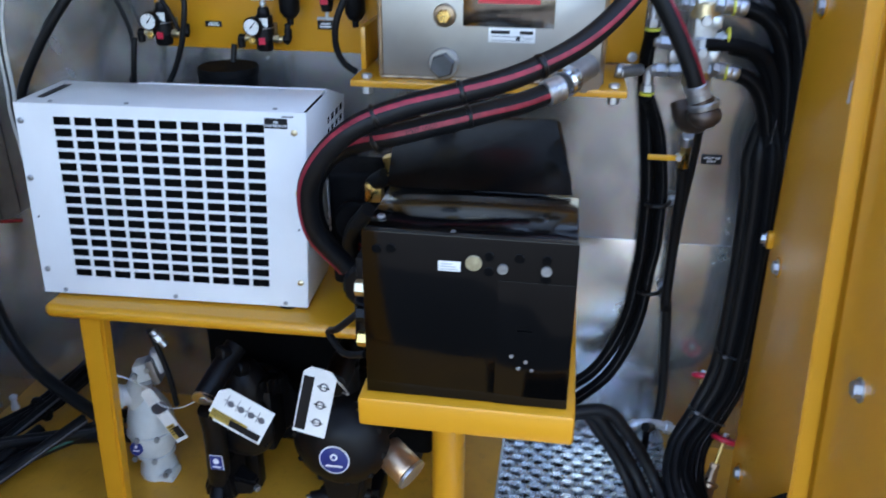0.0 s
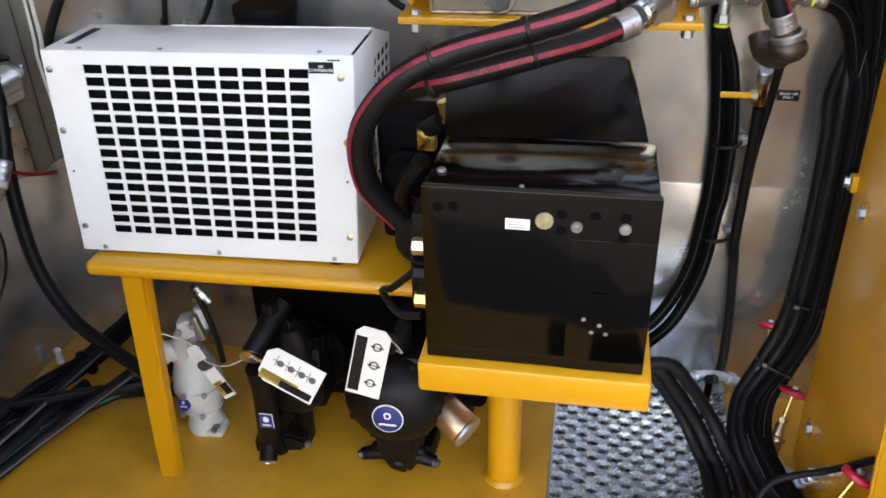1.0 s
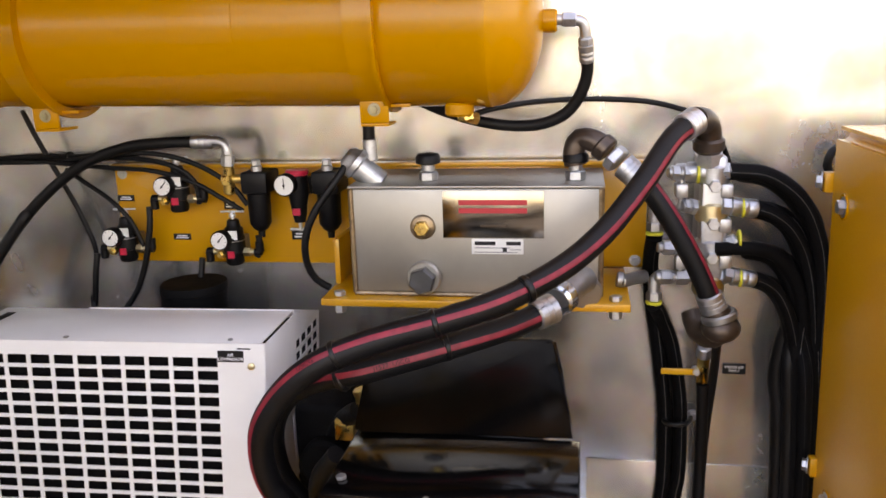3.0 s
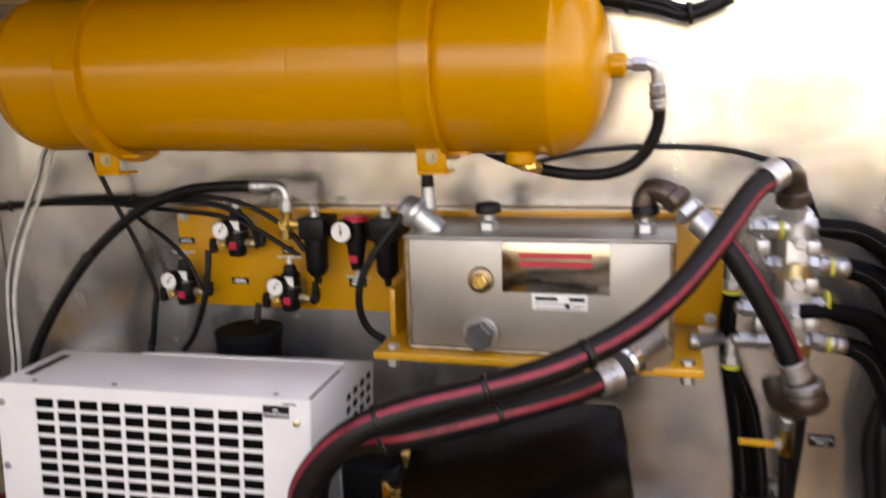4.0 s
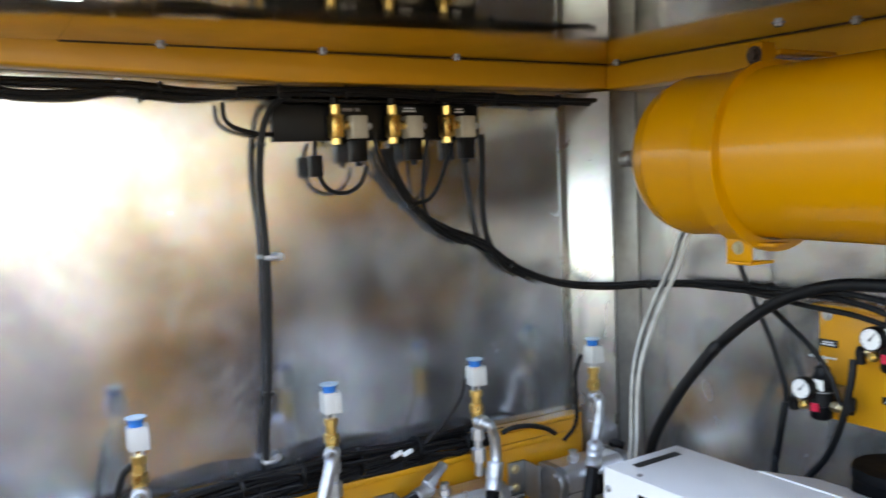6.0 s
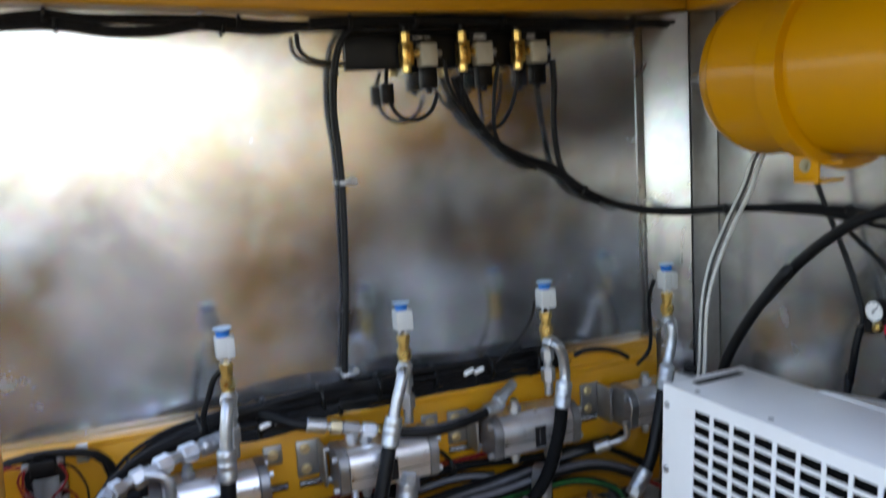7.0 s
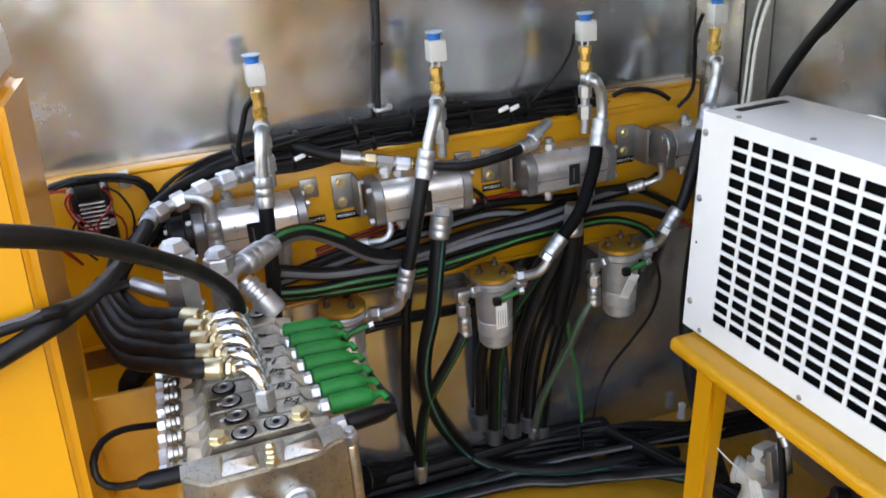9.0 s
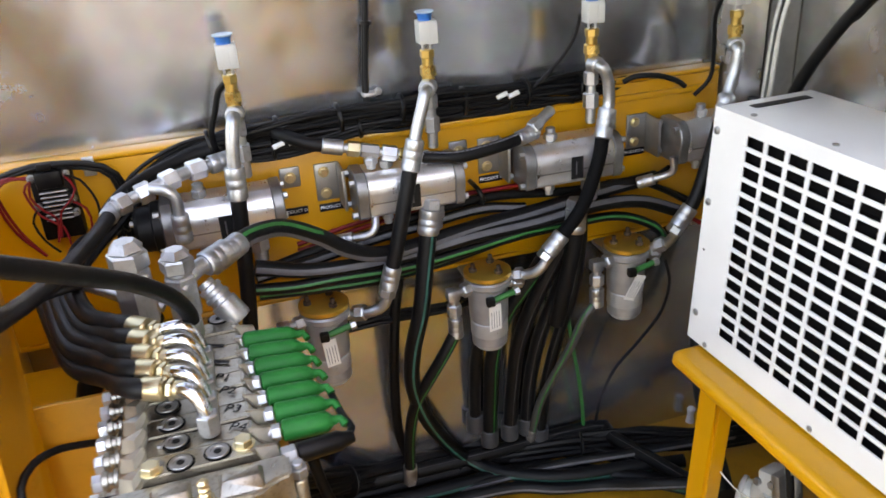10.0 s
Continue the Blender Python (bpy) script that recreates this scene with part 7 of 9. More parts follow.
# vertical conduit with clips
bundle("conduit_bundle", [(-1.172, 1.209, 1.494), (-1.178, 1.182, 1.480), (-1.185, 1.168, 1.457), (-1.190, 1.159, 1.415), (-1.195, 1.155, 1.348), (-1.198, 1.159, 1.258), (-1.198, 1.159, 1.147), (-1.198, 1.151, 1.024), (-1.195, 1.138, 0.900), (-1.188, 1.135, 0.859), (-1.180, 1.140, 0.834)], 0.0042, 3, 0.0042, "black cables in sleeves running down the side wall", ties=2, seed=2)
for p in ((-1.205, 1.166, 1.224), (-1.205, 1.141, 0.875)):
    cl = thing("hose_clip", p, "zinc clip round the wall cables", "clip", "wall clips")
    part("band", box(-1.206, -1.184, p[1] - 0.012, p[1] + 0.012, p[2] - 0.004, p[2] + 0.004, 0.003), ZINC, cl)
    bolt((-1.204, p[1] + 0.018, p[2]), (1, 0, 0), 0.005, cl)

# ---- solenoid tray under the beam ----
tray = thing("solenoid_tray", (-1.2, 1.4, 1.42), "black steel tray carrying three brass solenoid valves", "solenoid bank")
part("plate", box(-1.213, -1.205, 1.186, 1.600, 1.420, 1.484, 0.002), BLACK, tray)
part("fold", box(-1.213, -1.18, 1.186, 1.600, 1.4845, 1.490, 0.001), BLACK, tray)


def solenoid(y, z=1.447):
    th = thing("solenoid_valve", (-1.17, y, z - 0.03), "brass valve with beige coil and black plug", "solenoid valve", "solenoid valves")
    x = -1.178
    part("brass_body", add(box(x - 0.012, x + 0.012, y - 0.020, y + 0.002, z - 0.024, z + 0.016, 0.003), add(hexa((x, y - 0.010, z + 0.016), (x, y - 0.010, z + 0.034), 0.009), hexa((x, y - 0.010, z - 0.024), (x, y - 0.010, z - 0.036), 0.009))), BRASS, th)
    part("stem", rod((x, y, z - 0.002), (x, y + 0.018, z - 0.002), 0.008), BRASS, th)
    part("coil", box(x - 0.014, x + 0.016, y + 0.014, y + 0.046, z - 0.026, z + 0.014, 0.003), COIL, th, "beige coil")
    part("coil_nut", rod((x, y + 0.046, z - 0.004), (x, y + 0.058, z - 0.004), 0.006), ZINC, th)
    part("plug", box(x - 0.012, x + 0.012, y + 0.016, y + 0.044, z - 0.066, z - 0.0265, 0.003), BLACK, th)
    part("gland", rod((x, y + 0.030, z - 0.066), (x, y + 0.030, z - 0.074), 0.006), BLACK, th)
    part("top_fitting", rod((x, y - 0.010, z + 0.034), (x, y - 0.010, z + 0.052), 0.008), BLACK, th)
    return th


for p in ((-1.190, 1.291, 1.451), (-1.190, 1.401, 1.448), (-1.190, 1.514, 1.446)):
    solenoid(p[1] + 0.008)
wall_label(V(-1.204, 1.331, 1.474), 0.044, 0.019, (0, 1, 0), (0, 0, 1), "black label plate lettered used oil", "USED OIL")
for p, w in (((-1.204, 1.447, 1.475), 0.040), ((-1.204, 1.555, 1.474), 0.028)):
    wall_label(V(*p), w, 0.016, (0, 1, 0), (0, 0, 1), BLK)
for pts, r in (([(-1.190, 1.099, 1.483), (-1.190, 1.100, 1.459), (-1.190, 1.115, 1.443), (-1.190, 1.149, 1.433), (-1.195, 1.182, 1.431)], 0.0055),
               ([(-1.195, 1.257, 1.417), (-1.185, 1.251, 1.392), (-1.180, 1.255, 1.357), (-1.180, 1.273, 1.333), (-1.180, 1.305, 1.327), (-1.180, 1.333, 1.343), (-1.178, 1.345, 1.373)], 0.0052),
               ([(-1.175, 1.361, 1.432), (-1.175, 1.365, 1.397), (-1.180, 1.383, 1.361), (-1.185, 1.414, 1.329), (-1.190, 1.441, 1.302), (-1.193, 1.490, 1.250), (-1.195, 1.551, 1.219)], 0.0050),
               ([(-1.178, 1.396, 1.412), (-1.178, 1.394, 1.371), (-1.185, 1.408, 1.329), (-1.190, 1.434, 1.304), (-1.190, 1.474, 1.308), (-1.185, 1.497, 1.341), (-1.180, 1.509, 1.382), (-1.178, 1.510, 1.408)], 0.0050),
               ([(-1.175, 1.470, 1.425), (-1.180, 1.463, 1.384), (-1.188, 1.461, 1.332), (-1.192, 1.465, 1.290), (-1.194, 1.491, 1.250), (-1.195, 1.539, 1.222)], 0.0050),
               ([(-1.175, 1.585, 1.427), (-1.180, 1.589, 1.379), (-1.190, 1.591, 1.315), (-1.195, 1.597, 1.260), (-1.196, 1.609, 1.214), (-1.196, 1.639, 1.172), (-1.196, 1.691, 1.143)], 0.0085)):
    hose("air_line", pts, r * 0.75, "thin black air line hanging below the solenoids", "air line", group="solenoid lines")
sd = thing("wire_connector", (-1.185, 1.251, 1.377), "black in-line wire connector below the tray", "connector")
part("shell", box(-1.192, -1.176, (-1.185, 1.246, 1.377)[1] - 0.006, (-1.185, 1.256, 1.377)[1] + 0.006, (-1.185, 1.250, 1.357)[2], (-1.185, 1.252, 1.394)[2], 0.002), BLACK, sd)
bundle("cable_bundle", [(-1.180, 1.120, 1.497), (-1.172, 1.189, 1.500), (-1.170, 1.379, 1.500), (-1.170, 1.613, 1.494), (-1.170, 1.767, 1.491), (-1.170, 1.876, 1.490), (-1.170, 1.999, 1.485)], 0.0044, 5, 0.0075, "long bundle of black cables clipped under the roof beam", ties=6, seed=6)
bundle("cable_bundle", [(-1.195, 0.600, 1.512), (-1.195, 0.656, 1.513), (-1.195, 0.714, 1.520), (-1.195, 0.765, 1.514), (-1.195, 0.847, 1.511), (-1.195, 0.942, 1.511), (-1.195, 1.033, 1.503), (-1.190, 1.105, 1.500), (-1.180, 1.150, 1.500)], 0.0046, 3, 0.0052, "black cables clipped to the wall under the beam", ties=2, seed=16)
bundle("cable_bundle", [(-1.195, 0.600, 1.502), (-1.195, 0.690, 1.508), (-1.195, 0.763, 1.498), (-1.195, 0.845, 1.490), (-1.195, 0.914, 1.496), (-1.195, 0.951, 1.501), (-1.195, 1.013, 1.488), (-1.192, 1.080, 1.489), (-1.182, 1.150, 1.497)], 0.0046, 3, 0.0048, "black cables sagging below their clips", ties=2, seed=17)
for y, z in ((0.714, 1.520), (0.945, 1.511)):
    cl = thing("hose_clip", (XW + 0.001, y, z), "pale clip holding the wall cables", "clip", "beam clips")
    part("tab", box(XW + 0.0005, XW + 0.008, y - 0.004, y + 0.004, z - 0.012, z + 0.010, 0.001), CARD, cl)
    part("strap", box(XW + 0.0082, XW + 0.031, y - 0.005, y + 0.005, z - 0.013, z - 0.010, 0.001), TIE, cl)

# ---- sectional valve block ----
VX0, VX1, VY0, VY1, VZ0, VZ1 = -0.835, -0.548, 0.722, 0.888, 0.575, 0.700
vb = thing("valve_block", (-0.69, 0.80, VZ0), "machined steel sectional hydraulic valve block with green coil plugs", "valve block")
PITCH = 0.0318


def prism_x(x0, x1, outline, bevel=0.0):
    """A solid with one outline in y and z, drawn out along x."""
    bm = bmesh.new()
    a = [bm.verts.new((x0, y, z)) for y, z in outline]
    b = [bm.verts.new((x1, y, z)) for y, z in outline]
    bm.faces.new(a)
    bm.faces.new(b[::-1])
    for i in range(len(a)):
        bm.faces.new((a[i], b[i], b[(i + 1) % len(a)], a[(i + 1) % len(a)]))
    bmesh.ops.recalc_face_normals(bm, faces=bm.faces)
    if bevel:
        bmesh.ops.bevel(bm, geom=list(bm.edges), offset=bevel, segments=2, affect="EDGES")
    return bm


for k in range(9):
    x = VX0 + PITCH * k
    low = 0.0016 * (k % 2)
    sec = part("section", prism_x(x, x + PITCH - 0.0016, [(VY0, VZ0), (VY1, VZ0), (VY1, 0.670), (VY1 - 0.020, VZ1 - 0.012), (VY1 - 0.026, VZ1 - low), (VY0 + 0.036, VZ1 - low), (VY0 + 0.030, VZ1 - 0.012), (VY0, 0.670)], 0.0016), STEEL, vb)
    # webs that stand on both shoulders
    lug = bmesh.new()
    bmesh.ops.convex_hull(lug, input=[lug.verts.new((x + dx, VY0 + dy, z)) for dx, dy, z in ((0.010, 0.008, 0.6920), (0.010, 0.032, 0.7010), (0.022, 0.022, 0.6960), (0.008, 0.004, 0.672), (0.024, 0.020, 0.674), (0.008, 0.034, 0.684))])
    part("lug", lug, LUG_STEEL, sec, "bare triangular lug", smooth=0)
    rib = bmesh.new()
    bmesh.ops.convex_hull(rib, input=[rib.verts.new((x + dx, VY1 + dy, z)) for dx, dy, z in ((0.020, -0.030, 0.7015), (0.023, -0.029, 0.7010), (0.008, -0.004, 0.6900), (0.012, -0.003, 0.6890), (0.019, -0.028, 0.690), (0.027, -0.022, 0.688), (0.006, -0.001, 0.672), (0.018, -0.001, 0.672))])
    part("rib", rib, LUG_STEEL, sec, "bare sloping rib", smooth=0)
    bolt((x + 0.015, VY0 + 0.050, VZ1 - low), (0, 0, 1), 0.0042, sec, BRACKET, washer=False, name="grub_screw")
# end plate with cut corners, raised pads, ports and an ear
ep_bm = bmesh.new()
out = [(VX1 + 0.0005, VY0 - 0.002), (VX1 + 0.030, VY0 - 0.002), (VX1 + 0.052, VY0 + 0.022), (VX1 + 0.052, VY1 - 0.030), (VX1 + 0.038, VY1 - 0.010), (VX1 + 0.034, VY1 + 0.006), (VX1 + 0.0005, VY1 + 0.006)]
lo_ring, hi_ring = [ep_bm.verts.new((x, y, VZ0 - 0.030)) for x, y in out], [ep_bm.verts.new((x, y, VZ1 - 0.006)) for x, y in out]
ep_bm.faces.new(lo_ring[::-1])
ep_bm.faces.new(hi_ring)
for i in range(7):
    ep_bm.faces.new((lo_ring[i], lo_ring[(i + 1) % 7], hi_ring[(i + 1) % 7], hi_ring[i]))
bmesh.ops.recalc_face_normals(ep_bm, faces=ep_bm.faces)
bmesh.ops.bevel(ep_bm, geom=list(ep_bm.edges), offset=0.0035, segments=2, affect="EDGES")
ep = part("end_plate", ep_bm, STEEL, vb)
for y, n in ((0.846, 0.022), (0.780, 0.020)):
    w = bmesh.new()
    z = VZ1 - 0.0065
    bmesh.ops.convex_hull(w, input=[w.verts.new(p) for p in ((VX1 + 0.012, y - n, z), (VX1 + 0.012, y + n, z), (VX1 + 0.046, y - n, z), (VX1 + 0.046, y + n, z), (VX1 + 0.018, y - n * 0.8, z + 0.009), (VX1 + 0.018, y + n * 0.8, z + 0.009), (VX1 + 0.033, y - n * 0.8, z + 0.009), (VX1 + 0.033, y + n * 0.8, z + 0.009))])
    bmesh.ops.bevel(w, geom=list(w.edges), offset=0.001, segments=1, affect="EDGES")
    part("raised_pad", w, STEEL, ep)
for y, z, r in ((0.779, 0.655, 0.018), (0.833, 0.648, 0.018), (0.860, 0.60, 0.010), (0.755, 0.59, 0.010)):
    part("port_plug", add(rod((VX1 + 0.050, y, z), (VX1 + 0.062, y, z), r), hexa((VX1 + 0.062, y, z), (VX1 + 0.072, y, z), r * 0.75)), ZINC, ep)
part("bleed_nipple", add(hexa((VX1 + 0.046, 0.813, VZ1 - 0.006), (VX1 + 0.046, 0.813, VZ1 + 0.001), 0.0085), lathe((VX1 + 0.046, 0.813, VZ1 + 0.001), (VX1 + 0.046, 0.813, 2), [(0, 0.005), (0.004, 0.006), (0.006, 0.0045), (0.010, 0.006), (0.012, 0.0045), (0.017, 0.0055), (0.020, 0.003)], 14)), ZINC_GOLD, ep)
part("ear", box(VX1 + 0.004, VX1 + 0.024, VY1 + 0.0065, VY1 + 0.020, VZ0 - 0.01, 0.672, 0.004), STEEL, ep)
part("ear_bolt", add(hexa((VX1 + 0.014, VY1 + 0.013, 0.672), (VX1 + 0.014, VY1 + 0.013, 0.684), 0.0095), rod((VX1 + 0.014, VY1 + 0.013, 0.684), (VX1 + 0.014, VY1 + 0.013, 0.690), 0.006)), ZINC, ep)
for x in (VX1 - 0.020, VX1 + 0.012):
    part("tie_bolt", hexa((x, VY1 + 0.004, 0.652), (x, VY1 + 0.018, 0.652), 0.009), ZINC, ep)
# socket plugs on the top
for p in ((-0.663, 0.779, 0.700), (-0.630, 0.783, 0.700), (-0.597, 0.787, 0.700), (-0.561, 0.791, 0.700), (-0.565, 0.827, 0.700), (-0.840, 0.843, 0.700)):
    pg = part("socket_plug", lathe(p, V(*p) + V(0, 0, 1), [(0, 0.0118), (0.0022, 0.0118), (0.003, 0.0110), (0.003, 0.0075), (0.0015, 0.0070)], 20), BRACKET, vb)
    part("socket_ring", lathe(V(*p) + V(0, 0, 0.0003), V(*p) + V(0, 0, 1), [(0, 0.0142), (0.0010, 0.0138)], 20), DARK, pg)
    part("socket_hole", hexa(V(*p) + V(0, 0, 0.0014), V(*p) + V(0, 0, 0.0024), 0.0045), PRINT, pg)
for p in ((-0.567, 0.853, 0.700), (-0.559, 0.763, 0.700)):
    part("hex_plug", add(hexa(p, V(*p) + V(0, 0, 0.009), 0.0098), rod(p, V(*p) + V(0, 0, 0.002), 0.0115)), ZINC_GOLD, vb)
# handwritten section marks
for p, w in (((-0.699, 0.840, 0.701), "P1"), ((-0.670, 0.844, 0.701), "P2"), ((-0.633, 0.847, 0.701), "P3"), ((-0.598, 0.850, 0.701), "P4")):
    part("mark", text_mesh(w, 0.019, facing(p, (0.45, 0.9, 0), (-0.9, 0.45, 0)), 0.0002), PRINT, vb, "handwritten mark in black")
for p in ((-0.775, 0.833, 0.701), (-0.735, 0.837, 0.701)):
    part("mark_bar", flat(box(-0.014, 0.014, -0.003, 0.003, 0, 0.0003), facing(p, (0.45, 0.9, 0), (-0.9, 0.45, 0))), PRINT, vb)
# short zinc caps along the rear face
for k in range(8):
    x = VX0 + PITCH * (k + 0.9)
    c = part("spool_cap", lathe((x, VY0, 0.658), (x, VY0 - 1, 0.658), [(0, 0.0115), (0.004, 0.0115), (0.006, 0.0085), (0.010, 0.0085), (0.011, 0.011), (0.016, 0.011), (0.017, 0.009)], 16), STEEL, vb)
    part("cap_head", hexa((x, VY0 - 0.017, 0.658), (x, VY0 - 0.027, 0.658), 0.0100, 0.3 * k), PALE_ZINC, c)
# green coil plugs
green_rows = [(V(*(-0.787, 0.870, 0.690)), V(*(-0.779, 0.936, 0.690))), (V(*(-0.599, 0.893, 0.682)), V(*(-0.597, 0.949, 0.682)))]
for k in range(7):
    f = k / 6
    a, b = green_rows[0][0].lerp(green_rows[1][0], f), green_rows[0][1].lerp(green_rows[1][1], f)
    d = (b - a).normalized()
    n = (b - a).length
    g = part("coil_plug", lathe(a, b, [(0, 0.0100), (0.002, 0.0122), (n * 0.55, 0.0126), (n * 0.84, 0.0118), (n * 0.93, 0.0085), (n * 0.97, 0.0058), (n * 1.04, 0.0050)], 20), GREEN, vb, "green moulded coil plug")
    part("coil_nut", add(hexa(a - d * 0.012, a - d * 0.001, 0.0095), rod(a - d * 0.026, a - d * 0.010, 0.0070)), ZINC, g)
    part("plug_tail", tube([b + d * 0.001, b + d * 0.007, b + d * 0.011 + V(0.008, 0, -0.004)], 0.0044, 10, 0.004), GREEN, g)
a, b = V(*(-0.565, 0.903, 0.675)), V(*(-0.569, 0.943, 0.675))
d = (b - a).normalized()
bp = part("coil_plug", lathe(a, b, [(0, 0.009), (0.002, 0.0112), (0.045, 0.0112), (0.052, 0.0085), (0.062, 0.006)], 18), BLACK, vb, "black plug")
part("coil_nut", hexa(a - d * 0.016, a, 0.011), ZINC, bp)
part("lead", tube([b + d * 0.01, b + d * 0.018 + V(-0.012, 0.004, 0.002), b + V(-0.04, 0.016, 0.004), b + V(-0.085, 0.012, 0.002)], 0.0042, 8, 0.005), BLACK, bp)
a, b = V(*(-0.573, 0.727, 0.660)), V(*(-0.576, 0.673, 0.660))
bp = part("coil_plug", lathe(a, b, [(0, 0.008), (0.002, 0.0100), ((b - a).length * 0.8, 0.0100), ((b - a).length, 0.0065)], 16), BLACK, vb, "black plug")
part("coil_nut", hexa(a, a + (a - b).normalized() * 0.018, 0.011), ZINC, bp)
part("lead", tube([b - (b - a) * 0.05, (-0.615, 0.643, 0.636), (-0.620, 0.628, 0.645), (-0.630, 0.625, 0.664), (-0.660, 0.634, 0.669), (-0.690, 0.655, 0.660), (-0.720, 0.688, 0.637), (-0.740, 0.705, 0.622)], 0.0044, 10), RUBBER, bp)
# pedestal under the block
vp = thing("block_stand", (-0.69, 0.80, 0), "yellow painted steel stand under the valve block", "stand")
part("pillar", box(-0.80, -0.56, 0.74, 0.87, 0.0, 0.555, 0.006), YELLOW, vp)
part("plate", box(-0.85, -0.50, 0.70, 0.90, 0.5555, 0.5645, 0.002), YELLOW, vp)
side = thing("front_panel_west", (-1.0, 0.63, 0), "yellow painted steel panel closing the compartment's front corner", "panel")
part("sheet", box(-1.214, -0.785, 0.500, 0.510, -0.02, 0.83, 0.002), YELLOW, side)
part("shelf_fold", box(-1.06, -0.86, 0.512, 0.70, 0.545, 0.555, 0.002), YELLOW, side)
part("return_sheet", box(-0.868, -0.860, 0.512, 0.715, 0.20, 0.612, 0.002), YELLOW_FLOOR, side)

tails = [(V(*a), V(*b)) for a, b in (((-0.860, 0.686, 0.735), (-1.000, 0.643, 0.729)), ((-0.860, 0.676, 0.721), (-1.000, 0.635, 0.726)), ((-0.850, 0.667, 0.715), (-0.990, 0.629, 0.723)), ((-0.840, 0.659, 0.706), (-0.980, 0.624, 0.716)), ((-0.820, 0.662, 0.690), (-0.970, 0.617, 0.701)))]
# five hoses with gold ends that bend down into the block
for k, (s, e) in enumerate((((-0.758, 0.752, 0.757), (-0.732, 0.783, 0.757)), ((-0.729, 0.755, 0.755), (-0.706, 0.786, 0.755)), ((-0.698, 0.758, 0.752), (-0.680, 0.788, 0.752)), ((-0.672, 0.761, 0.748), (-0.653, 0.792, 0.748)), ((-0.640, 0.766, 0.744), (-0.625, 0.800, 0.744)))):
    s, e = V(*s), V(*e)
    d = (e - s).normalized()
    foot = V(-0.599 - PITCH * (4 - k) * 1.02, 0.822, VZ1)
    th = hose("pilot_hose", [tails[k][1], tails[k][0], s.lerp(tails[k][0], 0.5) + V(0, 0, -0.004), s - d * 0.016, s + d * 0.004], 0.0115, "black hose with gold crimp bending into the valve block", group="pilot hoses")
    n = (e - s).length
    part("ferrule", lathe(s - d * 0.004, e, [(0, 0.0118), (0.002, 0.0132), (n * 0.62, 0.0132), (n * 0.66, 0.0118), (n * 0.70, 0.0085)], 18), ZINC_GOLD, th, "gold-tinted crimp sleeve")
    m = s + d * n * 0.66
    part("nut", add(hexa(m, m + d * 0.007, 0.0118), rod(m + d * 0.007, m + d * 0.016, 0.0095)), ZINC_GOLD, th)
    top = foot + V(0, 0, m.z - VZ1)
    q = m + d * 0.010
    part("elbow", tube([q, q.lerp(top, 0.35) + V(0, 0, 0.003), q.lerp(top, 0.68) + V(0, 0, 0.001), top.lerp(foot, 0.22) + (q - top) * 0.10, top.lerp(foot, 0.5)], 0.0078, 14, 0.004), BRIGHT_ZINC, th)
    part("foot_nut", add(hexa(foot + V(0, 0, 0.005), foot + V(0, 0, 0.026), 0.0125), rod(foot, foot + V(0, 0, 0.008), 0.0105)), ZINC, th)

# large unions behind the block
def union(p, h, r, label):
    th = thing("pipe_union", p, label, "pipe fitting", "large unions")
    p = V(*p)
    part("lower_nut", hexa(p, p + V(0, 0, h * 0.62), r), ZINC, th)
    part("collar", rod(p + V(0, 0, h * 0.62), p + V(0, 0, h * 0.67), r * 0.82), ZINC, th)
    cap = bmesh.new()
    add(cap, hexa(p + V(0, 0, h * 0.67), p + V(0, 0, h * 0.88), r * 1.02, 0.4))
    add(cap, rod(p + V(0, 0, h * 0.88), p + V(0, 0, h * 1.0), r * 0.94, r * 0.66, seg=6))
    part("crown", cap, ZINC, th)
    return th


union((-0.850, 0.752, 0.712), 0.115, 0.0245, "large zinc-plated hexagon union")
union((-0.862, 0.806, 0.705), 0.095, 0.0215, "large zinc-plated hexagon union")
for pts, r in (([(-0.900, 0.775, 0.702), (-0.920, 0.714, 0.727), (-0.940, 0.681, 0.741)], 0.0115), ([(-0.860, 0.834, 0.747), (-0.850, 0.854, 0.723), (-0.840, 0.870, 0.694)], 0.018)):
    bf = thing("hose_end", pts[0], "ribbed blue-zinc hose end behind the valve block", "hose fitting")
    a, b = V(*pts[0]), V(*pts[-1])
    n = (b - a).length
    part("shell", lathe(a, b, [(0, r * 0.62), (n * 0.10, r * 0.62), (n * 0.12, r * 0.86), (n * 0.20, r * 0.90), (n * 0.22, r * 0.80), (n * 0.30, r * 0.80), (n * 0.32, r * 0.92), (n * 0.40, r * 0.94), (n * 0.42, r * 0.84), (n * 0.50, r * 0.84), (n * 0.52, r), (n * 0.94, r), (n, r * 0.9)], 20), ZINC, bf)
ge = thing("pipe_elbow", (-0.860, 0.823, 0.749), "bent zinc-plated hose end with crimp", "pipe fitting")
part("pipe", tube([(-0.850, 0.805, 0.746), (-0.860, 0.814, 0.756), (-0.875, 0.830, 0.762), (-0.890, 0.849, 0.763)], 0.0115, 14, 0.006), ZINC, ge)
part("crimp", ferrule((-0.880, 0.838, 0.762), V(*(-0.910, 0.873, 0.766)) - V(*(-0.880, 0.838, 0.762)), 0.014, 0.042), ZINC, ge)
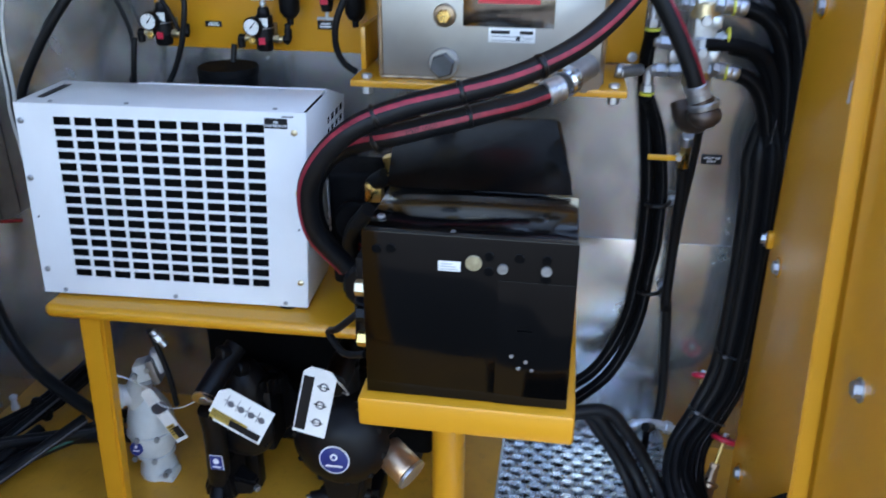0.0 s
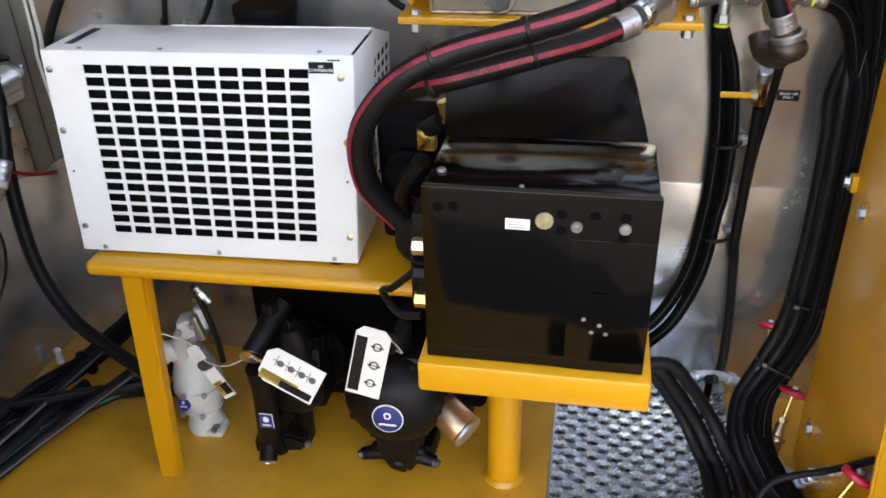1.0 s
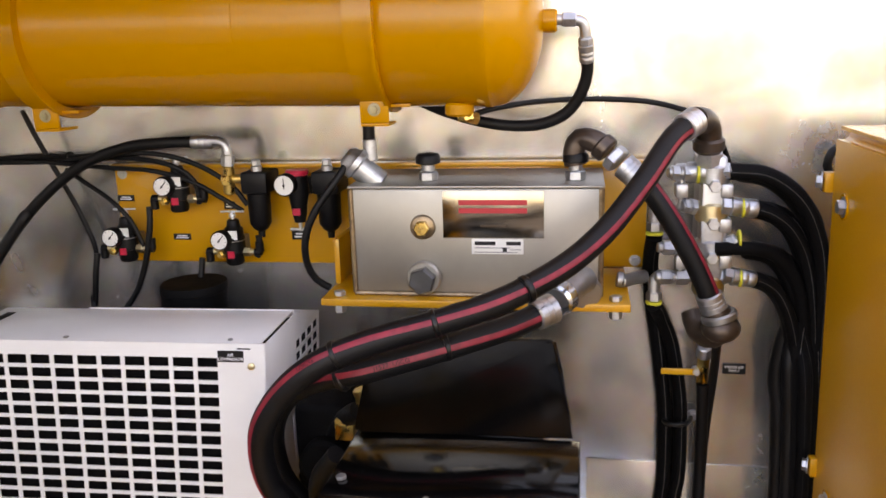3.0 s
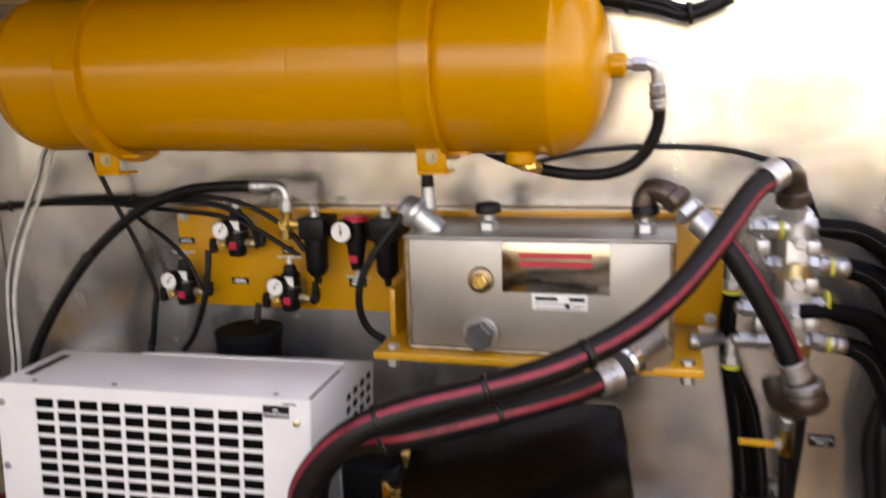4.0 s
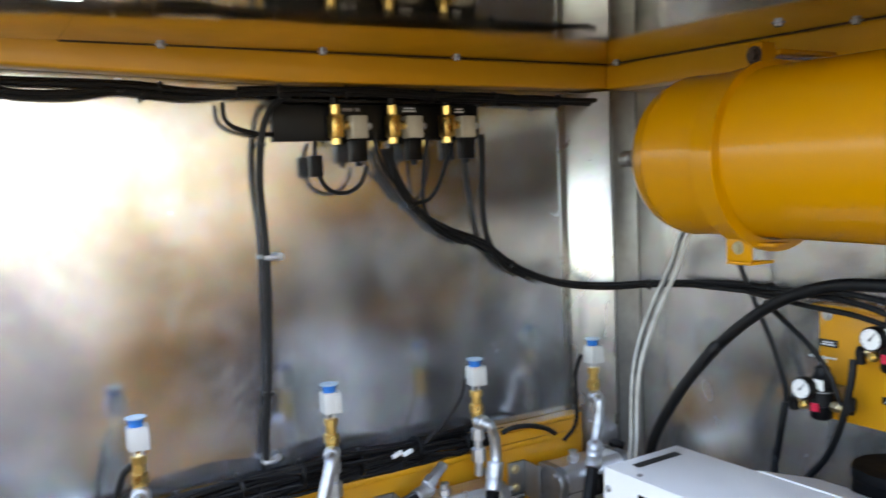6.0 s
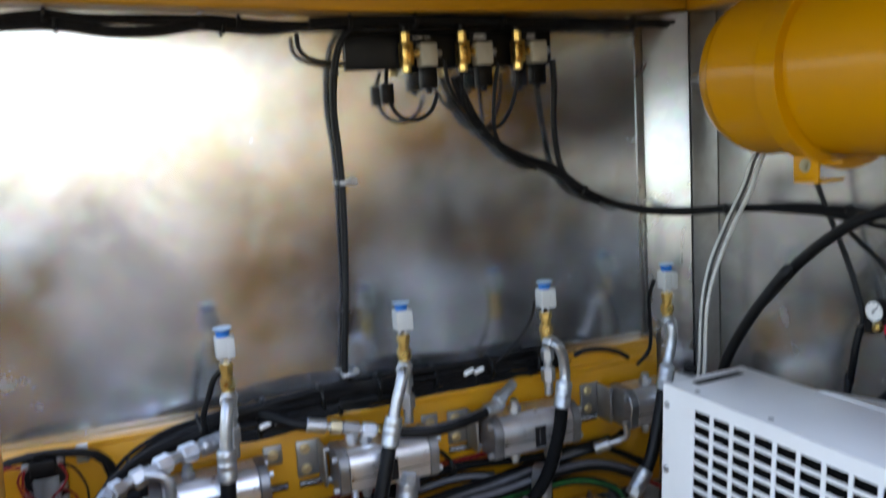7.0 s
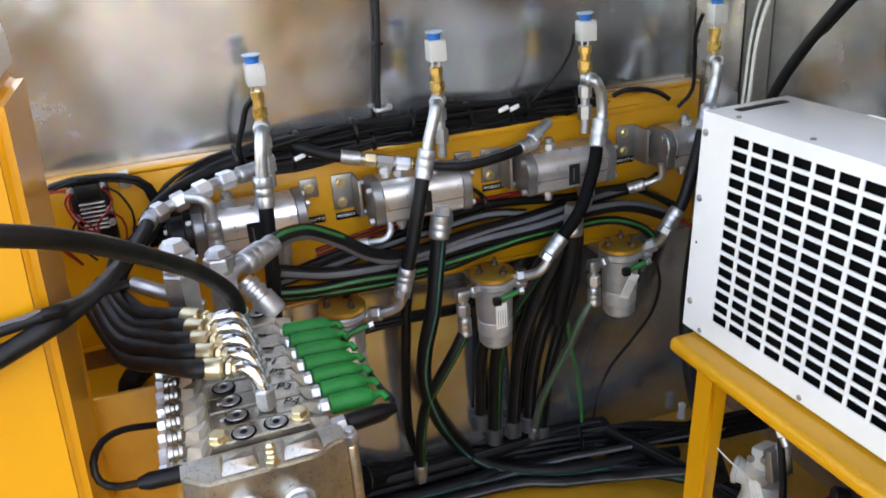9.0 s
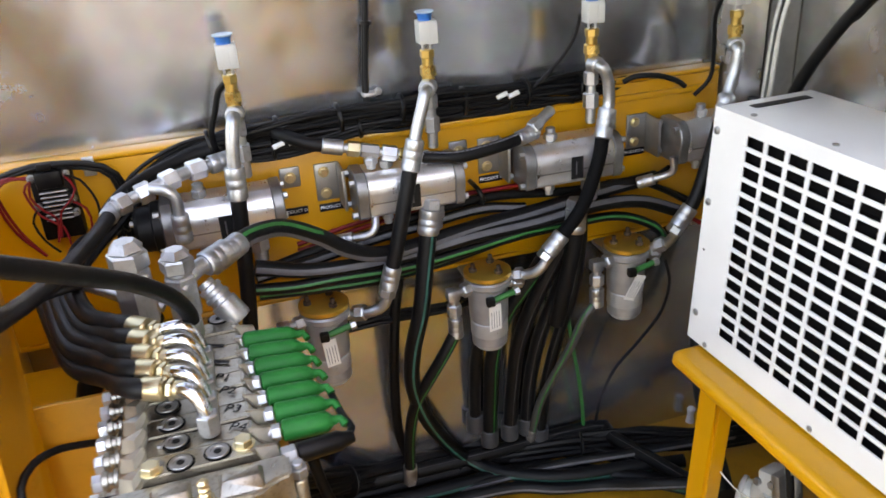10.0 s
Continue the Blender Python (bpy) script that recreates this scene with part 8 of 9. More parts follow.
# hoses in the foreground
hose("hydraulic_hose", [(-0.420, 0.539, 1.038), (-0.430, 0.605, 1.022), (-0.445, 0.644, 1.007), (-0.470, 0.678, 0.988), (-0.515, 0.713, 0.955), (-0.600, 0.753, 0.897), (-0.665, 0.778, 0.853), (-0.722, 0.805, 0.801), (-0.747, 0.816, 0.764), (-0.760, 0.816, 0.741)], 0.0098, "black hose arching over the valve block", ends="z", fer=2.6)
hose("hydraulic_hose", [(-1.050, 0.720, 0.793), (-0.985, 0.702, 0.787), (-0.890, 0.676, 0.789), (-0.770, 0.656, 0.810), (-0.655, 0.646, 0.843), (-0.583, 0.638, 0.864), (-0.577, 0.612, 0.855), (-0.575, 0.584, 0.844), (-0.575, 0.551, 0.831), (-0.575, 0.507, 0.814)], 0.0108, "thick black hose running forward past the post", ends="a", fer=2.6)
hose("hydraulic_hose", [(-0.980, 0.684, 0.724), (-0.830, 0.655, 0.783), (-0.670, 0.649, 0.844), (-0.583, 0.642, 0.877), (-0.581, 0.616, 0.873), (-0.581, 0.590, 0.869), (-0.581, 0.559, 0.864), (-0.581, 0.519, 0.858)], 0.0068, "grey-black hose tied to its neighbour", stripe=GREY_PRINT, at=(0.0, 0.05), width=0.2)
hose("hydraulic_hose", [(-1.050, 0.711, 0.791), (-1.080, 0.736, 0.807), (-1.120, 0.774, 0.816), (-1.150, 0.834, 0.826), (-1.160, 0.887, 0.831)], 0.010, "black hose rising to the board", ends="")
bundle("cable_bundle", [(-0.930, 0.671, 0.696), (-1.000, 0.653, 0.709), (-1.060, 0.669, 0.732), (-1.100, 0.703, 0.755), (-1.140, 0.749, 0.787)], 0.006, 5, 0.014, "dark cables hanging behind the valve block", seed=31)
bundle("cable_bundle", [(-1.140, 1.012, 0.471), (-1.140, 1.091, 0.476), (-1.150, 1.163, 0.466), (-1.160, 1.237, 0.458), (-1.170, 1.303, 0.461)], 0.0045, 4, 0.010, "dark cables behind the strainers", seed=33)
hose("hydraulic_hose", [(-1.060, 0.742, 0.613), (-1.020, 0.710, 0.599), (-0.980, 0.675, 0.589), (-0.960, 0.639, 0.528), (-0.960, 0.700, 0.250)], 0.018, "thick black hose in the shade behind the block")

# ---- hoses lying along the deck ----
bundle("deck_hoses", [(-1.099, 0.908, 0.160), (-1.168, 1.011, 0.100), (-1.212, 1.122, 0.060), (-1.217, 1.257, 0.040), (-1.189, 1.400, 0.040), (-1.148, 1.554, 0.040), (-1.113, 1.682, 0.040), (-1.082, 1.783, 0.040), (-1.062, 1.877, 0.040), (-1.038, 2.017, 0.045), (-1.041, 2.186, 0.050)], 0.0075, 11, 0.026, "dark hoses lying together along the deck", ties=5, seed=9, category="hose bundle")
hose("deck_hose", [(-1.141, 0.999, 0.050), (-1.151, 1.126, 0.030), (-1.138, 1.280, 0.030), (-1.115, 1.435, 0.050), (-1.087, 1.562, 0.060), (-1.064, 1.693, 0.065), (-1.046, 1.832, 0.065)], 0.010, "black deck hose with a pale stripe", stripe=GREY_PRINT, at=(0.0, 0.05), width=0.1)
hose("deck_hose", [(-1.165, 0.930, 0.035), (-1.150, 1.150, 0.030), (-1.146, 1.391, 0.030), (-1.105, 1.480, 0.030), (-1.050, 1.563, 0.035), (-0.987, 1.643, 0.040), (-0.910, 1.713, 0.050), (-0.829, 1.812, 0.050)], 0.017, "thick black deck hose with teal stripe", stripe=TEAL_PRINT, at=(0.0, 0.05), width=0.06)
hose("deck_hose", [(-1.195, 0.930, 0.035), (-1.195, 1.200, 0.030), (-1.190, 1.483, 0.030), (-1.154, 1.548, 0.030), (-1.071, 1.616, 0.035), (-0.990, 1.672, 0.040), (-0.886, 1.697, 0.050), (-0.781, 1.713, 0.050), (-0.689, 1.727, 0.050)], 0.017, "thick black deck hose", group="thick deck hoses", stripe=PRINT_LINE, at=(-0.1, -0.05), width=0.014)
hose("deck_hose", [(-1.190, 0.950, 0.065), (-1.190, 1.250, 0.060), (-1.187, 1.567, 0.060), (-1.145, 1.589, 0.060), (-1.057, 1.628, 0.060), (-0.944, 1.676, 0.060), (-0.832, 1.734, 0.060)], 0.016, "thick black deck hose", group="thick deck hoses", stripe=PRINT_LINE, at=(-0.1, -0.05), width=0.014)
hose("deck_hose", [(-1.130, 0.930, 0.030), (-1.115, 1.150, 0.030), (-1.103, 1.336, 0.030), (-1.067, 1.427, 0.030), (-1.040, 1.525, 0.030), (-0.967, 1.601, 0.070), (-0.910, 1.706, 0.090)], 0.013, "thick black deck hose", stripe=GREY_PRINT, at=(0.0, 0.05), width=0.06, group="thick deck hoses")
hose("hydraulic_hose", [(-1.125, 1.860, 0.782), (-1.143, 1.850, 0.698), (-1.160, 1.830, 0.589), (-1.152, 1.800, 0.451), (-1.120, 1.770, 0.309), (-1.045, 1.740, 0.204), (-0.933, 1.700, 0.157), (-0.833, 1.660, 0.136)], 0.016, "thick black hose hanging in a loop by the compressor")
hose("wire", [(-1.050, 1.674, 0.612), (-1.030, 1.722, 0.581), (-1.000, 1.768, 0.566)], 0.004, "thin red wire behind the hoses", "wire", rubber=RED_WIRE)
cup = thing("white_fitting", (-1.190, 1.822, -0.019), "small white plastic fitting low on the wall", "fitting")
part("body", lathe((-1.190, 1.822, -0.019), (-1.190, 1.825, 0.086), [(0, 0.014), (0.02, 0.010), (0.04, 0.007), (0.055, 0.010), (0.06, 0.006)], 16), CREAM, cup)

# ---- diaphragm pumps on the deck ----
def dish(a, way, r, n, mat, parent, bolts=8):
    """A dished pump cover with a bolted rim, facing along way."""
    a, way = V(*a), V(*way).normalized()
    c = part("cover", lathe(a, a + way, [(0, r * 0.98), (n * 0.15, r * 1.03), (n * 0.32, r), (n * 0.62, r * 0.82), (n * 0.88, r * 0.58), (n, r * 0.36)], 36), mat, parent)
    u = way.orthogonal().normalized()
    for k in range(bolts):
        v = Matrix.Rotation(2 * math.pi * (k + 0.5) / bolts, 3, way) @ u
        q = a + v * r * 0.93 + way * n * 0.30
        part("cover_bolt", hexa(q, q + way * n * 0.16, r * 0.075), ZINC if mat is WHITE_PLASTIC else BLACK, c)
    return c


# large pump
pa = thing("diaphragm_pump", (-0.245, 1.60, 0.0), "large black diaphragm pump with round blue badge", "diaphragm pump")
dish((-0.238, 1.565, 0.232), (0, -1, 0.12), 0.096, 0.066, BLACK, pa, 10)
dish((-0.238, 1.660, 0.232), (0, 1, 0), 0.096, 0.062, BLACK, pa, 10)
part("centre_block", box(-0.295, -0.181, 1.556, 1.664, 0.150, 0.330, 0.012), BLACK, pa)
neck = bmesh.new()
bmesh.ops.convex_hull(neck, input=[neck.verts.new(p) for p in ((-0.285, 1.535, 0.165), (-0.190, 1.535, 0.165), (-0.295, 1.60, 0.165), (-0.180, 1.60, 0.165), (-0.275, 1.550, 0.075), (-0.205, 1.550, 0.075), (-0.258, 1.572, 0.012), (-0.224, 1.572, 0.012), (-0.275, 1.63, 0.0), (-0.205, 1.63, 0.0))])
bmesh.ops.bevel(neck, geom=list(neck.edges), offset=0.008, segments=2, affect="EDGES")
part("lower_manifold", neck, BLACK, pa)
for sx in (-1, 1):
    root = V(-0.243 + sx * 0.020, 1.580, 0.066)
    tip = root + V(sx * 0.058, -0.006, -0.012)
    part("wing", add(rod(root, tip, 0.017, 0.013, seg=18), rod(root + V(0, 0.004, 0.012), root + V(sx * 0.034, 0.0, 0.004), 0.019, 0.012, seg=14)), BLACK, pa)
    part("wing_bolt", add(hexa(tip, tip + V(sx * 0.007, -0.003, -0.002), 0.0085), rod(tip - V(sx * 0.006, 0, 0), tip, 0.0135)), DARK_CAST, pa)
part("nose", lathe((-0.243, 1.590, 0.060), (-0.243, 1.540, 0.022), [(0, 0.026), (0.020, 0.026), (0.034, 0.020), (0.040, 0.008)], 20), BLACK, pa)
part("upper_manifold", add(rod((-0.238, 1.52, 0.385), (-0.238, 1.70, 0.385), 0.026), rod((-0.238, 1.60, 0.30), (-0.238, 1.60, 0.39), 0.03)), BLACK, pa)
part("foot", box(-0.30, -0.18, 1.62, 1.70, 0.0, 0.05, 0.008), BLACK, pa)
bd = V(*(-0.237, 1.497, 0.230))
bw = V(0, -1, 0.12)
part("badge", lathe(bd, bd + bw, [(0, 0.028), (0.002, 0.028), (0.0025, 0.027)], 32), LABEL_BLUE, pa, "round blue badge")
part("badge_ring", lathe(bd + V(0, 0.0006, 0), bd + bw, [(0, 0.0302), (0.0018, 0.0302)], 32), WHITE_PRINT, pa)
part("badge_mark", lathe(bd + V(0, -0.0024, 0.008), bd + bw, [(0, 0.0075), (0.0006, 0.0075)], 16), WHITE_PRINT, pa)
part("badge_mark", lathe(bd + V(0, -0.0031, 0.008), bd + bw, [(0, 0.0042), (0.0004, 0.0042)], 12), LABEL_BLUE, pa)
part("badge_bar", flat(box(-0.017, 0.017, -0.010, -0.006, 0, 0.0008), facing(bd + V(0, -0.003, -0.004), (1, 0, 0), (0, 0.12, 1))), WHITE_PRINT, pa)
part("muffler", lathe((-0.153, 1.575, 0.205), (-0.087, 1.535, 0.176), [(0, 0.030), (0.004, 0.033), (0.066, 0.033), (0.070, 0.031), (0.071, 0.024)], 28), COPPER, pa, "dull copper-coloured muffler")
part("muffler_rim", lathe((-0.096, 1.540, 0.180), (-0.087, 1.535, 0.176), [(0, 0.034), (0.003, 0.0345), (0.007, 0.034)], 28), ZINC, pa)

# middle pump
pb = thing("diaphragm_pump", (-0.47, 1.58, 0.0), "black diaphragm pump with blue sticker and card tag", "diaphragm pump")
dish((-0.462, 1.590, 0.232), (-0.25, -1, 0), 0.082, 0.052, BLACK, pb)
dish((-0.440, 1.660, 0.232), (0.25, 1, 0), 0.082, 0.050, BLACK, pb)
part("centre_block", box(-0.49, -0.39, 1.58, 1.66, 0.16, 0.31, 0.01), BLACK, pb)
part("riser", tube([(-0.508, 1.548, 0.104), (-0.495, 1.528, 0.171), (-0.489, 1.520, 0.248), (-0.489, 1.510, 0.311)], 0.023, 18), BLACK, pb)
part("upper_arm", tube([(-0.489, 1.500, 0.348), (-0.478, 1.525, 0.367), (-0.467, 1.560, 0.389), (-0.455, 1.590, 0.409)], 0.0225, 18), BLACK, pb)
part("port_ring", lathe(V(*(-0.489, 1.500, 0.348)), V(*(-0.489, 1.500, 0.348)) + V(0.1, -0.8, -0.35), [(0, 0.021), (0.002, 0.0225), (0.006, 0.0225), (0.007, 0.017)], 22), ZINC_GOLD, pb)
part("port_core", rod(V(*(-0.489, 1.500, 0.348)) + V(0.0005, -0.006, -0.0025), V(*(-0.489, 1.500, 0.348)) + V(0.001, -0.009, -0.0038), 0.009), BRACKET, pb)
for q in ((-0.462, 1.570, 0.408), (-0.434, 1.580, 0.369)):
    part("end_cap", rod(q, V(*q) + V(-0.012, -0.018, 0.004), 0.016), BLACK, pb)
bs = bmesh.new()
bmesh.ops.convex_hull(bs, input=[bs.verts.new(p) for p in ((-0.544, 1.540, 0.058), (-0.474, 1.534, 0.056), (-0.538, 1.538, 0.090), (-0.486, 1.532, 0.140), (-0.530, 1.61, 0.05), (-0.470, 1.61, 0.05), (-0.525, 1.61, 0.17), (-0.475, 1.61, 0.17))])
bmesh.ops.bevel(bs, geom=list(bs.edges), offset=0.005, segments=2, affect="EDGES")
part("base", bs, BLACK, pb)
wg = bmesh.new()
bmesh.ops.convex_hull(wg, input=[wg.verts.new(p) for p in ((-0.486, 1.548, 0.058), (-0.486, 1.60, 0.058), (-0.486, 1.548, 0.112), (-0.486, 1.60, 0.120), (-0.432, 1.552, 0.064), (-0.432, 1.58, 0.064), (-0.432, 1.552, 0.092), (-0.432, 1.58, 0.092))])
bmesh.ops.bevel(wg, geom=list(wg.edges), offset=0.005, segments=2, affect="EDGES")
part("wing", wg, BLACK, pb)
part("port_bolt", hexa((-0.434, 1.560, 0.080), (-0.426, 1.553, 0.078), 0.0075), BRACKET, pb)
part("pedestal", box(-0.500, -0.455, 1.630, 1.672, 0.0, 0.170, 0.012), BLACK, pb)
part("lower_port", rod((-0.512, 1.556, 0.086), (-0.507, 1.521, 0.054), 0.0185, seg=20), BLACK, pb)
part("port_ring", lathe((-0.507, 1.523, 0.055), (-0.505, 1.508, 0.045), [(0, 0.0165), (0.004, 0.0165), (0.005, 0.011), (0.003, 0.010), (0.003, 0.004)], 20), ZINC, pb)
for k in range(5):
    part("rib", flat(box(-0.0022, 0.0022, -0.012, 0.012, -0.018, 0.018, 0.001), pose(-0.415 + 0.011 * k, 1.585 + 0.006 * k, 0.315, 0, 0, -25)), BLACK, pb)
part("shoulder", lathe((-0.452, 1.60, 0.29), (-0.452, 1.60, 1), [(0, 0.050), (0.02, 0.052), (0.05, 0.040), (0.075, 0.024)], 24), BLACK, pb)
sk = V(*(-0.483, 1.498, 0.189))
part("sticker", flat(box(-0.013, 0.013, -0.0155, 0.0155, 0, 0.001), facing(sk, (1, -0.05, 0.05), (0, 0.05, 1))), LABEL_BLUE, pb, "square blue sticker")
part("sticker_edge", flat(box(-0.0142, 0.0142, -0.0168, 0.0168, -0.001, -0.0002), facing(sk, (1, -0.05, 0.05), (0, 0.05, 1))), WHITE_PRINT, pb)
part("sticker_mark", flat(rod((0, 0.004, 0.001), (0, 0.004, 0.0018), 0.0065), facing(sk, (1, -0.05, 0.05), (0, 0.05, 1))), WHITE_PRINT, pb)
part("sticker_bar", flat(box(-0.009, 0.009, -0.011, -0.008, 0.001, 0.0016), facing(sk, (1, -0.05, 0.05), (0, 0.05, 1))), WHITE_PRINT, pb)

# small white pump
pc = thing("diaphragm_pump", (-0.638, 1.62, 0.0), "white plastic diaphragm pump with blue badge", "diaphragm pump")
part("belly", lathe((-0.690, 1.668, 0.0), (-0.690, 1.668, 1), [(0, 0.046), (0.010, 0.050), (0.024, 0.047), (0.045, 0.040), (0.062, 0.044), (0.085, 0.055), (0.120, 0.060), (0.155, 0.059), (0.185, 0.050), (0.205, 0.038), (0.220, 0.028)], 32), WHITE_PLASTIC, pc)
part("rim", lathe((-0.690, 1.668, 0.118), (-0.690, 1.668, 1), [(0, 0.060), (0.002, 0.0635), (0.010, 0.0635), (0.012, 0.060)], 32), WHITE_PLASTIC, pc)
part("rim", lathe((-0.690, 1.668, 0.056), (-0.690, 1.668, 1), [(0, 0.045), (0.002, 0.050), (0.009, 0.050), (0.011, 0.045)], 32), WHITE_PLASTIC, pc)
part("foot", box(-0.690, -0.630, 1.622, 1.680, 0.0, 0.022, 0.008), WHITE_PLASTIC, pc)
part("foot_bolt", add(hexa((-0.646, 1.624, 0.024), (-0.646, 1.616, 0.028), 0.008), rod((-0.648, 1.636, 0.022), (-0.648, 1.636, 0.027), 0.010)), BRACKET, pc)
part("shoulder", tube([(-0.708, 1.655, 0.200), (-0.705, 1.650, 0.226), (-0.690, 1.645, 0.252), (-0.668, 1.64, 0.284)], 0.0285, 16), WHITE_PLASTIC, pc)
part("port_neck", add(rod((-0.704, 1.650, 0.226), (-0.742, 1.622, 0.232), 0.024), rod((-0.732, 1.629, 0.230), (-0.740, 1.623, 0.231), 0.0275)), WHITE_PLASTIC, pc)
part("upper_manifold", flat(box(-0.032, 0.032, -0.024, 0.024, -0.022, 0.022, 0.008), pose(-0.650, 1.635, 0.306, 0, -14, 10)), WHITE_PLASTIC, pc)
part("upper_port", rod((-0.622, 1.635, 0.300), (-0.622, 1.635, 0.352), 0.015), WHITE_PLASTIC, pc)
part("clamp", flat(box(-0.010, 0.010, -0.030, 0.030, -0.030, 0.030, 0.004), pose(-0.628, 1.632, 0.312, 0, -14, 10)), BRACKET, pc, "steel clamp")
for q in ((-0.650, 1.617, 0.128), (-0.664, 1.612, 0.070), (-0.700, 1.606, 0.128), (-0.720, 1.614, 0.070), (-0.635, 1.606, 0.318), (-0.672, 1.606, 0.300)):
    part("bolt_head", hexa(q, V(*q) + V(0.002, -0.008, 0.002), 0.0075), BRACKET, pc)
sk = V(*(-0.7060, 1.6085, 0.104))
bf = facing(sk, (0.97, 0.10, 0), (0, 0.30, 1))
part("badge", flat(rod((0, 0, -0.010), (0, 0, 0.006), 0.0165, seg=24, edge=0.0004), bf), LABEL_BLUE, pc, "round blue badge")
part("badge_mark", flat(rod((0, 0.005, 0.006), (0, 0.005, 0.0066), 0.0042), bf), WHITE_PRINT, pc)
part("badge_bar", flat(box(-0.009, 0.009, -0.006, -0.003, 0.006, 0.0066), bf), WHITE_PRINT, pc)


pc.matrix_basis = pose(-0.668, 1.619, 0.0) @ Matrix.Diagonal((0.85, 0.85, 1.0, 1.0))


def card_tag(name, corners, label, print_side, string):
    """A card tag held by a string; corners: top left, top right, bottom right, bottom left."""
    a, b, c, d = [V(*p) for p in corners]
    th = thing(name, d, label, "tag")
    o = (a + b + c + d) / 4
    m = facing(o, ((b - a) + (c - d)) / 2, ((a - d) + (b - c)) / 2)
    w, h = ((b - a).length + (c - d).length) / 2, ((a - d).length + (b - c).length) / 2
    bm = bmesh.new()
    cut = min(w, h) * 0.2
    outline = [(-w / 2 + cut, h / 2), (w / 2, h / 2), (w / 2, -h / 2), (-w / 2 + cut, -h / 2), (-w / 2, -h / 2 + cut), (-w / 2, h / 2 - cut)] if w > h else [(-w / 2, h / 2 - cut), (-w / 2 + cut, h / 2), (w / 2 - cut, h / 2), (w / 2, h / 2 - cut), (w / 2, -h / 2), (-w / 2, -h / 2)]
    top = [bm.verts.new((x, y, 0.0005)) for x, y in outline]
    bot = [bm.verts.new((x, y, -0.0005)) for x, y in outline]
    bm.faces.new(top)
    bm.faces.new(bot[::-1])
    for i in range(len(top)):
        j = (i + 1) % len(top)
        bm.faces.new((top[i], top[j], bot[j], bot[i]))
    bmesh.ops.recalc_face_normals(bm, faces=bm.faces)
    part("card", flat(bm, m), CARD, th)
    part("string", tube(string, 0.0012, 6), CREAM, th, "thin pale string")
    if print_side:
        part("dark_field", flat(box(-w * 0.46, -w * 0.14, -h * 0.45, h * 0.36, 0.0007, 0.0011), m), PRINT, th)
        for k in range(3):
            part("symbol", flat(lathe((w * 0.17, h * (0.25 - 0.27 * k), 0.0006), (w * 0.17, h * (0.25 - 0.27 * k), 1), [(0, w * 0.15), (0.0004, w * 0.14)], 10), m), GREY_PRINT, th)
            part("symbol", flat(box(w * -0.02, w * 0.36, h * (0.24 - 0.27 * k), h * (0.26 - 0.27 * k), 0.0011, 0.0014), m), PRINT, th)
            part("symbol", flat(lathe((w * 0.17, h * (0.25 - 0.27 * k), 0.0011), (w * 0.17, h * (0.25 - 0.27 * k), 1), [(0, w * 0.09), (0.0003, w * 0.08)], 10), m), CARD, th)
    else:
        part("dark_field", flat(box(-w * 0.46, w * 0.20, -h * 0.44, -h * 0.18, 0.0007, 0.0011), m), GOLD_PRINT, th)
        part("dark_field", flat(box(-w * 0.10, w * 0.46, -h * 0.44, -h * 0.24, 0.0012, 0.0015), m), PRINT, th)
        for k in range(4):
            o = -w * 0.30 + w * 0.19 * k
            part("symbol", flat(box(o, o + w * 0.012, h * 0.02, h * 0.34, 0.0007, 0.0009), m), GREY_PRINT, th)
            part("symbol", flat(box(o - w * 0.05, o + w * 0.07, h * 0.16, h * 0.185, 0.0007, 0.0009), m), GREY_PRINT, th)
            part("symbol", flat(lathe((o + w * 0.08, h * 0.14, 0.0006), (o + w * 0.08, h * 0.14, 1), [(0, h * 0.09), (0.0003, h * 0.085), (0.0003, h * 0.070)], 14), m), GREY_PRINT, th)
            part("print_line", flat(box(-w * 0.44, w * (0.10 + 0.06 * (k % 2)), -h * (0.22 + 0.045 * k), -h * (0.205 + 0.045 * k), 0.0012, 0.0014), m), PRINT, th)
    return th


card_tag("card_tag", [(-0.424, 1.455, 0.410), (-0.328, 1.450, 0.365), (-0.363, 1.440, 0.294), (-0.465, 1.445, 0.350)], "creased white card tag tied to the middle pump", False, [(-0.443, 1.450, 0.377), (-0.463, 1.465, 0.365), (-0.485, 1.492, 0.352)])
card_tag("card_tag", [(-0.249, 1.430, 0.489), (-0.192, 1.430, 0.478), (-0.233, 1.420, 0.344), (-0.293, 1.420, 0.359)], "white card tag with printed diagrams on the large pump", True, [(-0.230, 1.429, 0.477), (-0.208, 1.450, 0.450), (-0.202, 1.500, 0.385), (-0.225, 1.525, 0.372)])
card_tag("card_tag", [(-0.676, 1.590, 0.277), (-0.644, 1.590, 0.291), (-0.593, 1.578, 0.174), (-0.614, 1.578, 0.152)], "white card tag hanging on the small pump", False, [(-0.675, 1.515, 0.366), (-0.654, 1.525, 0.351), (-0.650, 1.568, 0.300), (-0.622, 1.560, 0.270), (-0.558, 1.520, 0.298), (-0.494, 1.495, 0.346)])
hose("pump_line", [(-0.641, 1.600, 0.423), (-0.629, 1.600, 0.378), (-0.614, 1.600, 0.311), (-0.608, 1.600, 0.241)], 0.006, "black line rising from the small pump", "hose")
lf = thing("line_fitting", (-0.618, 1.590, 0.399), "bright fitting on the pump line", "fitting")
part("body", add(rod((-0.630, 1.590, 0.427), (-0.605, 1.590, 0.394), 0.007), hexa((-0.623, 1.590, 0.418), (-0.614, 1.590, 0.406), 0.010)), ZINC, lf)

